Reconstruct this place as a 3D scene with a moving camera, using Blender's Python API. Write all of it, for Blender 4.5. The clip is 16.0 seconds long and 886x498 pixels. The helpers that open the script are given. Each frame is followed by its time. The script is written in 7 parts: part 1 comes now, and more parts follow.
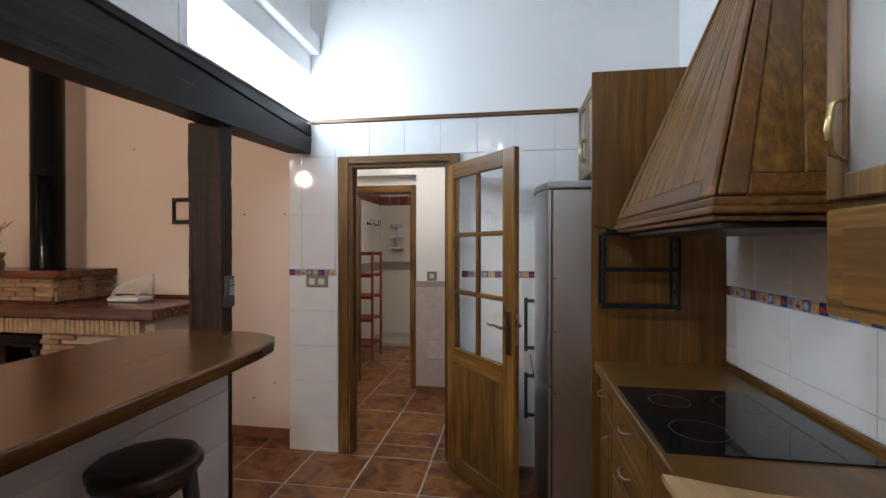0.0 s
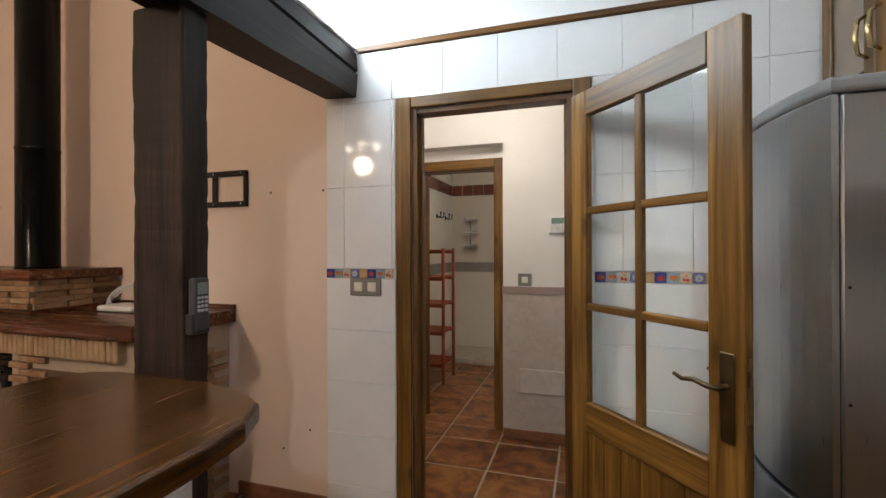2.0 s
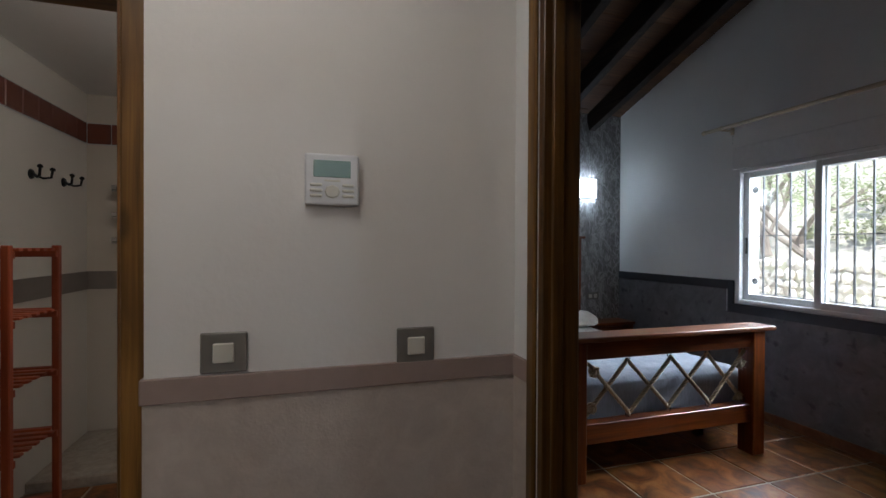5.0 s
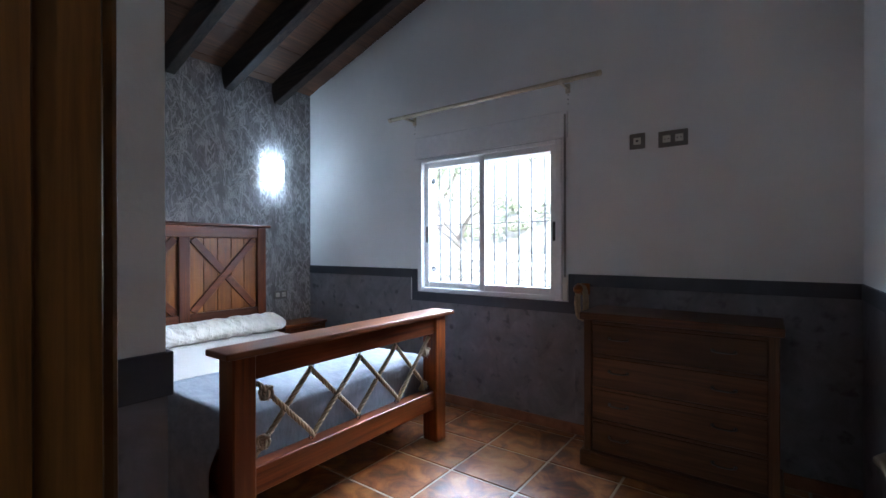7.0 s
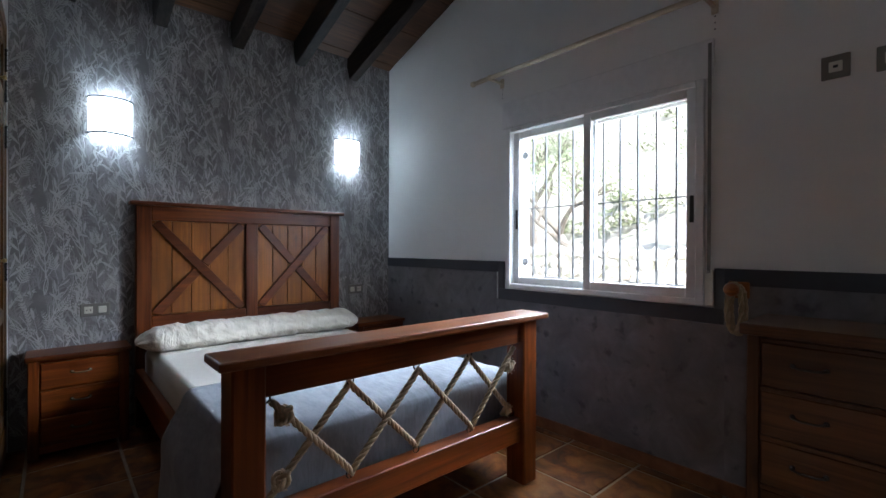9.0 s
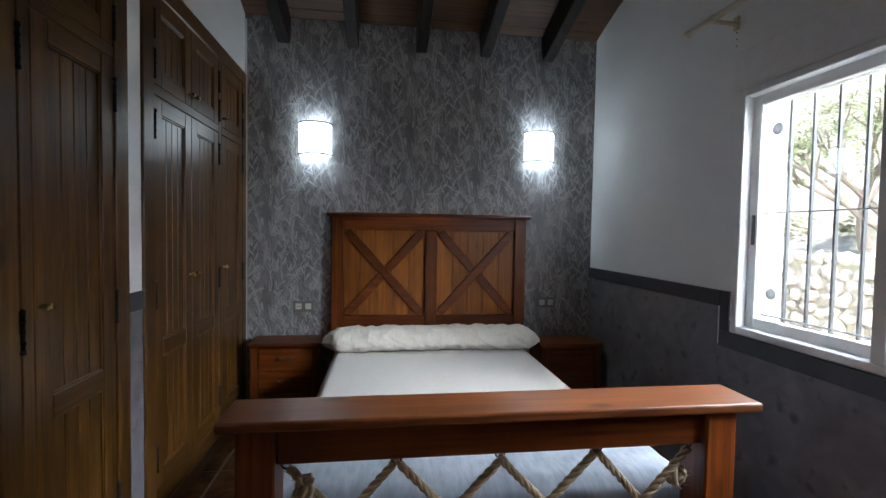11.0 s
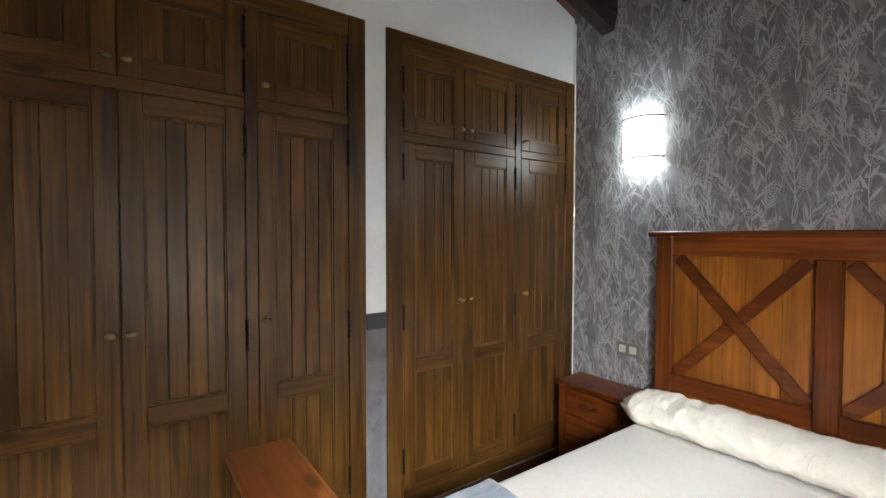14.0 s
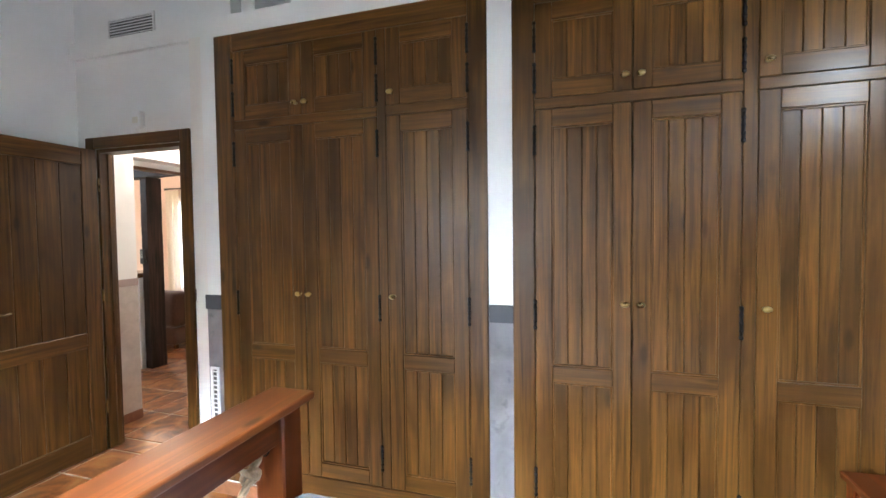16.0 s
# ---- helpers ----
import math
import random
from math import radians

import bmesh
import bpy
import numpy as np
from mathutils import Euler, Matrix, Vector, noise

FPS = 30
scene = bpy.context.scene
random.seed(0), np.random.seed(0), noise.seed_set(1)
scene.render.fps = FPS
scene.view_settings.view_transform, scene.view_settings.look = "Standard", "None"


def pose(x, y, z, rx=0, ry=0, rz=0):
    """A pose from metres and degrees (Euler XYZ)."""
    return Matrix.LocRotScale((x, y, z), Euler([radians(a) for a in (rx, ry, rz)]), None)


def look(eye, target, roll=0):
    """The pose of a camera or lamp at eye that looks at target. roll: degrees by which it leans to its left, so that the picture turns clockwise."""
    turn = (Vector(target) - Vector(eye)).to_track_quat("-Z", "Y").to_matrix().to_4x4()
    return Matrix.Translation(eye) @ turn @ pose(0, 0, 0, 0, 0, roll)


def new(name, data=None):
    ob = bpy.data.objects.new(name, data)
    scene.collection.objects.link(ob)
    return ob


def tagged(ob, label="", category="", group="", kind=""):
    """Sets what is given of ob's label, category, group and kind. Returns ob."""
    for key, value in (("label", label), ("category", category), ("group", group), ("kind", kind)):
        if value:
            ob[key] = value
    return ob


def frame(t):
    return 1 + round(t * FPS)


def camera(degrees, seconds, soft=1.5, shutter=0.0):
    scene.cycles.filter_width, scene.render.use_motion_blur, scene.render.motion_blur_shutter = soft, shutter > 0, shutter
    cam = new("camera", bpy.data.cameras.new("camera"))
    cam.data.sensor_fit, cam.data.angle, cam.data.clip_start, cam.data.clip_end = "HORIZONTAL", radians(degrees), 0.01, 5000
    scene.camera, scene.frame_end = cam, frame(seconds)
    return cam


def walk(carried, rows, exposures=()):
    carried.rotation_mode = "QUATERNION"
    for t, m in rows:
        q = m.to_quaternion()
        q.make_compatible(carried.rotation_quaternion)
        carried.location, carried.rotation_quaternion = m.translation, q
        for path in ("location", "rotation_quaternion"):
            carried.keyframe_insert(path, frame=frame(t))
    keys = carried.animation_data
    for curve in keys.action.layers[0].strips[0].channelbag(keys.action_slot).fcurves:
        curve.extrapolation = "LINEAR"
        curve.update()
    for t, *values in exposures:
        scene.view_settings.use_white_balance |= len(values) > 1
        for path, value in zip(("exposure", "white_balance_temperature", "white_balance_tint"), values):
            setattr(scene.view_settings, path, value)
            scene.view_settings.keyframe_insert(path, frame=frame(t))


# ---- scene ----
cam = camera(89.6, 16.0)
PATH = [
    (0, (0.026, 0.2, 1.465), (-0.286, 2.176, 1.455), -0.0),
    (0.5, (-0.058, 0.328, 1.43), (-0.628, 2.245, 1.424), -0.1),
    (1, (-0.179, 0.588, 1.419), (-0.808, 2.486, 1.414), -0.1),
    (1.5, (-0.269, 0.884, 1.397), (-0.897, 2.783, 1.39), -0.2),
    (2, (-0.362, 1.282, 1.393), (-0.965, 3.189, 1.397), -0.2),
    (2.5, (-0.504, 1.696, 1.398), (-0.983, 3.638, 1.402), -0.4),
    (3, (-0.629, 2.092, 1.406), (-0.919, 4.071, 1.404), -0.2),
    (3.2, (-0.672, 2.263, 1.419), (-0.876, 4.253, 1.41), -0.1),
    (5.3, (-0.548, 3.603, 1.416), (0.276, 5.426, 1.398), 0.3),
    (5.5, (-0.506, 3.687, 1.412), (0.509, 5.409, 1.396), 0.3),
    (6, (-0.405, 3.83, 1.37), (1.021, 5.232, 1.369), 0.3),
    (6.5, (-0.219, 3.888, 1.349), (1.378, 5.092, 1.345), -0.0),
    (7, (-0.095, 3.941, 1.313), (1.521, 5.12, 1.307), -0.1),
    (7.5, (0.032, 3.987, 1.27), (1.644, 5.169, 1.264), -0.1),
    (8, (0.177, 4.067, 1.243), (1.787, 5.254, 1.243), 0.1),
    (8.5, (0.296, 4.188, 1.233), (1.809, 5.496, 1.228), 0.1),
    (9, (0.477, 4.298, 1.224), (1.795, 5.802, 1.218), 0.2),
    (9.5, (0.662, 4.381, 1.216), (1.701, 6.09, 1.205), 0.5),
    (9.7, (0.719, 4.408, 1.228), (1.643, 6.181, 1.201), 0.3),
    (11.8, (1.643, 4.563, 1.449), (1.461, 6.553, 1.384), 0.9),
    (12, (1.716, 4.596, 1.437), (1.402, 6.571, 1.392), 0.6),
    (12.5, (1.887, 4.688, 1.473), (1.237, 6.578, 1.418), 0.5),
    (13, (2.036, 4.863, 1.462), (1.002, 6.574, 1.406), 0.4),
    (13.5, (2.093, 5.172, 1.49), (0.738, 6.642, 1.439), 0.2),
    (14, (2.239, 5.483, 1.505), (0.612, 6.644, 1.446), 0.1),
    (14.5, (2.331, 5.815, 1.507), (0.506, 6.631, 1.447), -0.1),
    (15, (2.311, 6.17, 1.485), (0.358, 6.595, 1.415), -0.1),
    (15.5, (2.312, 6.532, 1.464), (0.314, 6.515, 1.391), -0.4),
    (16, (2.262, 6.827, 1.456), (0.351, 6.241, 1.383), -0.7),
]
EXPOSURE = [
    (0.0, 2.8, 5700, 10), (0.5, 2.9, 5900, 10), (1.0, 2.95, 6100, 10), (2.0, 2.85, 6200, 10), (3.2, 2.65, 6300, 10),
    (5.3, 1.7, 5600, 10), (6.0, 2.15, 5350, 10), (6.5, 2.82, 5150, 10), (7.5, 2.82, 5250, 10), (9.0, 2.3, 5650, 10),
    (9.7, 1.95, 5900, 10), (11.8, 2.4, 6000, 10), (13.0, 3.0, 6300, 10), (14.0, 3.1, 6500, 10), (14.5, 3.25, 6500, 10), (16.0, 4.2, 5800, 10)]
walk(cam, [(t, look(eye, target, roll)) for t, eye, target, roll in PATH], EXPOSURE)

# ---- light ----
world = bpy.data.worlds.new("sky")
scene.world = world
world.use_nodes = True
wn = world.node_tree.nodes
sky = wn.new("ShaderNodeTexSky")
sky.sky_type, sky.sun_disc = "NISHITA", False
sky.sun_elevation, sky.sun_rotation = radians(52), radians(200)
wn["Background"].inputs["Strength"].default_value = 0.07
world.node_tree.links.new(sky.outputs["Color"], wn["Background"].inputs["Color"])
sun_data = bpy.data.lights.new("sun", "SUN")
sun_data.energy, sun_data.angle, sun_data.color = 2.5, radians(0.5), (1.0, 0.95, 0.86)
sun_lamp = new("sun", sun_data)
sun_lamp.matrix_basis = look((0, 0, 20), (3.0, 8.0, 9.0))


def bulb(name, at, watts, colour, radius=0.04):
    data = bpy.data.lights.new(name, "POINT")
    data.energy, data.color, data.shadow_soft_size = watts, colour, radius
    ob = new(name, data)
    ob.location = at
    return ob


COOL, WARM = (0.80, 0.93, 1.0), (1.0, 0.75, 0.52)
LAMP_L, LAMP_R = (0.77, 7.91, 2.075), (2.52, 7.91, 2.085)
for at in (LAMP_L, LAMP_R):
    bulb("wall_lamp_bulb", (at[0], at[1] + 0.005, at[2] - 0.02), 1.7, COOL, 0.040)
KITCHEN_LAMP, LIVING_LAMP = (-0.35, 0.05, 2.62), (-3.0, 0.1, 2.45)
bulb("kitchen_lamp_bulb", KITCHEN_LAMP, 6.2, (0.92, 0.97, 1.0), 0.045)
bulb("living_lamp_bulb", LIVING_LAMP, 11.6, WARM, 0.08)
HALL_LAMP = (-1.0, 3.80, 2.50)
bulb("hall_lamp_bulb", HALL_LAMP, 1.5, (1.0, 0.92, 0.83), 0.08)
# fill light added to brighten the bathroom, never in view
BATH_FILL = (-0.85, 5.55, 2.38)
bulb("bath_fill_bulb", BATH_FILL, 1.7, (1.0, 0.88, 0.74), 0.08)


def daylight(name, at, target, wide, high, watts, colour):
    """An area lamp added outside a window, standing in for open sky."""
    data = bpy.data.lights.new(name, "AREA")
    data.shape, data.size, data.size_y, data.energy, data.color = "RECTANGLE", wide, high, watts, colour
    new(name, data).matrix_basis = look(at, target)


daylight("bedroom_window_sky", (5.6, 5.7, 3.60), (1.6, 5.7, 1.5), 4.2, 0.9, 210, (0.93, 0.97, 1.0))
# side lamp added to brighten the papered wall and headboard
daylight("bedroom_south_sky_fill", (5.3, 3.1, 2.75), (2.2, 6.7, 1.35), 3.4, 1.3, 90, (0.93, 0.97, 1.0))

# ---- materials ----
MATS = {}


def material(name, rough=0.5, metal=0.0, spec=0.5):
    m = bpy.data.materials.new(name)
    m.use_nodes = True
    b = m.node_tree.nodes["Principled BSDF"]
    b.inputs["Roughness"].default_value, b.inputs["Metallic"].default_value = rough, metal
    b.inputs["Specular IOR Level"].default_value = spec
    return m, m.node_tree.nodes, m.node_tree.links, b


def ramp(nodes, stops):
    r = nodes.new("ShaderNodeValToRGB")
    while len(r.color_ramp.elements) < len(stops):
        r.color_ramp.elements.new(0.5)
    for e, (p, c) in zip(r.color_ramp.elements, stops):
        e.position, e.color = p, (*c, 1)
    return r


def coords(nodes, links, scale, shift=True):
    """Object coordinates in metres, moved by a random step from object to object."""
    tc, mp = nodes.new("ShaderNodeTexCoord"), nodes.new("ShaderNodeMapping")
    mp.inputs["Scale"].default_value = scale
    links.new(tc.outputs["Object"], mp.inputs["Vector"])
    if shift:
        info, mul = nodes.new("ShaderNodeObjectInfo"), nodes.new("ShaderNodeMath")
        mul.operation = "MULTIPLY"
        mul.inputs[1].default_value = 37.0
        links.new(info.outputs["Random"], mul.inputs[0])
        links.new(mul.outputs[0], mp.inputs["Location"])
    return mp.outputs["Vector"]


def noisy(nodes, links, vec, scale, detail=4.0, rough=0.55, distortion=0.0):
    n = nodes.new("ShaderNodeTexNoise")
    n.inputs["Scale"].default_value, n.inputs["Detail"].default_value = scale, detail
    n.inputs["Roughness"].default_value, n.inputs["Distortion"].default_value = rough, distortion
    links.new(vec, n.inputs["Vector"])
    return n.outputs["Fac"]


def mixed(nodes, links, fac, a, b, how="MIX"):
    x = nodes.new("ShaderNodeMix")
    x.data_type, x.blend_type = "RGBA", how
    for socket, value in ((0, fac), (6, a), (7, b)):
        if isinstance(value, (int, float)):
            x.inputs[socket].default_value = value
        elif isinstance(value, tuple):
            x.inputs[socket].default_value = (*value, 1)
        else:
            links.new(value, x.inputs[socket])
    return x.outputs[2]


def bumped(nodes, links, b, height, strength, distance=0.002):
    n = nodes.new("ShaderNodeBump")
    n.inputs["Strength"].default_value, n.inputs["Distance"].default_value = strength, distance
    links.new(height, n.inputs["Height"])
    links.new(n.outputs["Normal"], b.inputs["Normal"])


def plaster(name, colour, rough=0.75, dirt=0.06, grain=60.0, bump=0.25):
    """Painted plaster: broad uneven tone, fine roller grain."""
    if name in MATS:
        return MATS[name]
    m, n, l, b = material(name, rough)
    v = coords(n, l, (1, 1, 1), False)
    big = noisy(n, l, v, 1.3, 5)
    r = ramp(n, [(0.3, tuple(c * (1 - dirt) for c in colour)), (0.7, tuple(min(1, c * (1 + dirt * 0.5)) for c in colour))])
    l.new(big, r.inputs["Fac"])
    l.new(r.outputs["Color"], b.inputs["Base Color"])
    bumped(n, l, b, noisy(n, l, v, grain, 4, 0.6), bump, 0.003)
    MATS[name] = m
    return m


def mottled(name, stops, scale, rough=0.6, bump=0.3, detail=7.0, second=None, spots=None):
    """A surface clouded in several tones."""
    if name in MATS:
        return MATS[name]
    m, n, l, b = material(name, rough)
    v = coords(n, l, (1, 1, 1))
    r = ramp(n, stops)
    l.new(noisy(n, l, v, scale, detail, 0.62, 0.6), r.inputs["Fac"])
    colour = r.outputs["Color"]
    if second:
        r2 = ramp(n, [(0.42, (0, 0, 0)), (0.62, (1, 1, 1))])
        l.new(noisy(n, l, v, scale * 3.1, 5), r2.inputs["Fac"])
        colour = mixed(n, l, r2.outputs["Color"], colour, second)
    if spots:
        r3 = ramp(n, [(0.60, (0, 0, 0)), (0.72, (1, 1, 1))])
        l.new(noisy(n, l, v, scale * 1.9, 3, 0.5), r3.inputs["Fac"])
        colour = mixed(n, l, r3.outputs["Color"], colour, spots)
    l.new(colour, b.inputs["Base Color"])
    bumped(n, l, b, noisy(n, l, v, scale * 8, 4), bump)
    MATS[name] = m
    return m


def wood(name, dark, light, axis="z", rough=0.35, knots=0.6, coat=0.0, spec=0.5, relief=0.25):
    """Stained pine or oak: long streaks along the grain, broad dark patches, a few knots."""
    key = f"{name}_{axis}"
    if key in MATS:
        return MATS[key]
    m, n, l, b = material(key, rough, 0.0, spec)
    b.inputs["Coat Weight"].default_value, b.inputs["Coat Roughness"].default_value = coat, 0.18
    stretch = [15.0, 15.0, 15.0]
    stretch["xyz".index(axis)] = 0.55
    v = coords(n, l, tuple(stretch))
    grain = noisy(n, l, v, 3.0, 8, 0.62, 0.5)
    wide = [2.6, 2.6, 2.6]
    wide["xyz".index(axis)] = 0.9
    v2 = coords(n, l, tuple(wide))
    patch = noisy(n, l, v2, 1.6, 3, 0.5, 0.8)
    mid = tuple((d + c) / 2 for d, c in zip(dark, light))
    r = ramp(n, [(0.34, dark), (0.50, mid), (0.66, light)])
    l.new(grain, r.inputs["Fac"])
    r2 = ramp(n, [(0.32, (0.9, 0.9, 0.9)), (0.58, (0, 0, 0))])
    l.new(patch, r2.inputs["Fac"])
    colour = mixed(n, l, r2.outputs["Color"], r.outputs["Color"], tuple(0.75 * d + 0.12 * c for d, c in zip(dark, light)))
    if knots:
        vo = n.new("ShaderNodeTexVoronoi")
        vo.inputs["Scale"].default_value = 2.2
        l.new(v2, vo.inputs["Vector"])
        r3 = ramp(n, [(0.05, (1, 1, 1)), (0.11, (0, 0, 0))])
        l.new(vo.outputs["Distance"], r3.inputs["Fac"])
        ks = n.new("ShaderNodeMath")
        ks.operation = "MULTIPLY"
        ks.inputs[1].default_value = knots
        l.new(r3.outputs["Color"], ks.inputs[0])
        colour = mixed(n, l, ks.outputs[0], colour, tuple(d * 0.35 for d in dark))
    info = n.new("ShaderNodeObjectInfo")
    tone = ramp(n, [(0.0, (0.80, 0.79, 0.78)), (1.0, (1.14, 1.12, 1.08))])
    l.new(info.outputs["Random"], tone.inputs["Fac"])
    colour = mixed(n, l, 1.0, colour, tone.outputs["Color"], "MULTIPLY")
    l.new(colour, b.inputs["Base Color"])
    rr = n.new("ShaderNodeMapRange")
    rr.inputs["To Min"].default_value, rr.inputs["To Max"].default_value = rough - 0.06, rough + 0.14
    l.new(grain, rr.inputs["Value"])
    l.new(rr.outputs["Result"], b.inputs["Roughness"])
    bumped(n, l, b, grain, relief, 0.0015)
    MATS[key] = m
    return m


def metal(name, colour, rough=0.35, streak=None, worn=0.15, metallic=1.0):
    if name in MATS:
        return MATS[name]
    m, n, l, b = material(name, rough, metallic)
    v = coords(n, l, streak or (1, 1, 1))
    g = noisy(n, l, v, 14.0, 5)
    r = ramp(n, [(0.3, tuple(c * (1 - worn) for c in colour)), (0.7, colour)])
    l.new(g, r.inputs["Fac"])
    l.new(r.outputs["Color"], b.inputs["Base Color"])
    rr = n.new("ShaderNodeMapRange")
    rr.inputs["To Min"].default_value, rr.inputs["To Max"].default_value = max(0.03, rough - 0.08), rough + 0.12
    l.new(g, rr.inputs["Value"])
    l.new(rr.outputs["Result"], b.inputs["Roughness"])
    MATS[name] = m
    return m


def plain(name, colour, rough=0.5, spec=0.5, metallic=0.0, vary=0.06):
    """Moulded plastic, enamel or paint on a small part, with slight handling marks."""
    if name in MATS:
        return MATS[name]
    m, n, l, b = material(name, rough, metallic, spec)
    v = coords(n, l, (1, 1, 1))
    r = ramp(n, [(0.35, tuple(c * (1 - vary) for c in colour)), (0.65, colour)])
    l.new(noisy(n, l, v, 22.0, 4), r.inputs["Fac"])
    l.new(r.outputs["Color"], b.inputs["Base Color"])
    MATS[name] = m
    return m


def cloth(name, colour, weave=420.0, bump=0.35, vary=0.16, rough=0.9, slub=None, crease=None):
    if name in MATS:
        return MATS[name]
    m, n, l, b = material(name, rough, 0.0, 0.2)
    b.inputs["Sheen Weight"].default_value = 0.25
    v = coords(n, l, slub or (1, 1, 1), False)
    r = ramp(n, [(0.32, tuple(c * (1 - vary) for c in colour)), (0.68, tuple(min(1, c * (1 + vary * 0.5)) for c in colour))])
    l.new(noisy(n, l, v, 45.0, 6, 0.7), r.inputs["Fac"])
    l.new(r.outputs["Color"], b.inputs["Base Color"])
    v2 = coords(n, l, (1, 1, 1), False)
    if crease:
        bumped(n, l, b, noisy(n, l, coords(n, l, crease, False), 9.0, 4, 0.55, 1.4), 0.9, 0.012)
    else:
        bumped(n, l, b, noisy(n, l, v2, weave, 3), bump, 0.0015)
    MATS[name] = m
    return m


def glass(name, tint=(0.96, 0.98, 0.97), rough=0.0):
    if name in MATS:
        return MATS[name]
    m, n, l, b = material(name, rough)
    b.inputs["Base Color"].default_value = (*tint, 1)
    b.inputs["Transmission Weight"].default_value = 1.0
    b.inputs["IOR"].default_value = 1.45
    MATS[name] = m
    return m


def glowing(name, colour, strength, flecks=False):
    if name in MATS:
        return MATS[name]
    m, n, l, b = material(name, 0.6)
    b.inputs["Base Color"].default_value = (0.8, 0.8, 0.8, 1)
    b.inputs["Emission Color"].default_value = (*colour, 1)
    b.inputs["Emission Strength"].default_value = strength
    if flecks:
        v = coords(n, l, (1, 1, 1), False)
        vo = n.new("ShaderNodeTexVoronoi")
        vo.inputs["Scale"].default_value = 48.0
        l.new(v, vo.inputs["Vector"])
        r = ramp(n, [(0.30, (0.0, 0.0, 0.0)), (0.42, (1, 1, 1))])
        l.new(vo.outputs["Distance"], r.inputs["Fac"])
        place = n.new("ShaderNodeTexCoord")
        split = n.new("ShaderNodeSeparateXYZ")
        l.new(place.outputs["Generated"], split.inputs[0])
        lower = ramp(n, [(0.12, (0, 0, 0)), (0.52, (1, 1, 1))])
        l.new(split.outputs["Z"], lower.inputs["Fac"])
        spread = n.new("ShaderNodeTexNoise")
        spread.inputs["Scale"].default_value = 60.0
        l.new(v, spread.inputs["Vector"])
        gate = mixed(n, l, 0.5, lower.outputs["Color"], spread.outputs["Fac"])
        pick = ramp(n, [(0.48, (0, 0, 0)), (0.66, (1, 1, 1))])
        l.new(gate, pick.inputs["Fac"])
        shown = mixed(n, l, pick.outputs["Color"], r.outputs["Color"], (1, 1, 1))
        l.new(mixed(n, l, 1.0, shown, colour, "MULTIPLY"), b.inputs["Emission Color"])
    MATS[name] = m
    return m


def white_wall():
    return plaster("white_plaster", (0.80, 0.80, 0.79))


def hall_wall():
    return plaster("hall_plaster", (0.80, 0.77, 0.73))


def living_wall():
    return plaster("living_plaster", (0.80, 0.665, 0.57))


def white_tile():
    return mottled("white_glazed_tile", [(0.3, (0.74, 0.75, 0.75)), (0.7, (0.82, 0.82, 0.82))], 3.0, 0.06, 0.04)


def terracotta():
    if "terracotta" in MATS:
        return MATS["terracotta"]
    m, n, l, b = material("terracotta_glazed_tile", 0.28)
    v = coords(n, l, (1, 1, 1))
    r = ramp(n, [(0.30, (0.036, 0.014, 0.006)), (0.43, (0.140, 0.042, 0.010)), (0.55, (0.275, 0.100, 0.022)), (0.72, (0.34, 0.172, 0.056))])
    l.new(noisy(n, l, v, 5.5, 6, 0.58, 1.0), r.inputs["Fac"])
    r2 = ramp(n, [(0.50, (0, 0, 0)), (0.72, (0.6, 0.6, 0.6))])
    l.new(noisy(n, l, v, 4.5, 3, 0.5, 1.4), r2.inputs["Fac"])
    c = mixed(n, l, r2.outputs["Color"], r.outputs["Color"], (0.075, 0.036, 0.026))
    l.new(c, b.inputs["Base Color"])
    rr = n.new("ShaderNodeMapRange")
    rr.inputs["To Min"].default_value, rr.inputs["To Max"].default_value = 0.26, 0.50
    g = noisy(n, l, v, 24.0, 5)
    l.new(g, rr.inputs["Value"])
    l.new(rr.outputs["Result"], b.inputs["Roughness"])
    bumped(n, l, b, g, 0.3, 0.002)
    MATS["terracotta"] = m
    return m


def grout():
    return mottled("floor_grout", [(0.3, (0.34, 0.29, 0.225)), (0.7, (0.47, 0.41, 0.33))], 30, 0.85, 0.4)


def tile_joint():
    return plain("tile_joint", (0.55, 0.55, 0.53), 0.8)


def amber(axis="z"):
    return wood("amber_pine", (0.082, 0.036, 0.006), (0.300, 0.152, 0.032), axis, 0.34, 0.6, 0.0, 0.35)


def walnut(axis="z"):
    return wood("walnut_stain", (0.076, 0.031, 0.0065), (0.228, 0.106, 0.027), axis, 0.33, 0.7, 0.0, 0.35)


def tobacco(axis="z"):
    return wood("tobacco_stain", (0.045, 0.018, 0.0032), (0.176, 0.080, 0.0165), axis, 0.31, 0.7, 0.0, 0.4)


def cherry(axis="z"):
    return wood("cherry_stain", (0.080, 0.016, 0.0025), (0.24, 0.062, 0.009), axis, 0.32, 0.5, 0.0, 0.4)


def honey(axis="z"):
    return wood("honey_pine", (0.20, 0.060, 0.006), (0.46, 0.160, 0.018), axis, 0.32, 0.9)


def charred(axis="z"):
    return wood("dark_beam", (0.002, 0.0018, 0.0016), (0.046, 0.032, 0.025), axis, 0.50, 0.6, 0.0, 0.25, 1.0)


def iron():
    return metal("black_iron", (0.02, 0.02, 0.022), 0.45, None, 0.3, 0.7)


def brass():
    return metal("antique_brass", (0.55, 0.42, 0.20), 0.26, None, 0.4)


def steel():
    return metal("brushed_steel", (0.44, 0.44, 0.442), 0.30, (10, 10, 0.4), 0.06)


def plate():
    return metal("champagne_plate", (0.24, 0.225, 0.20), 0.42, None, 0.1, 0.4)


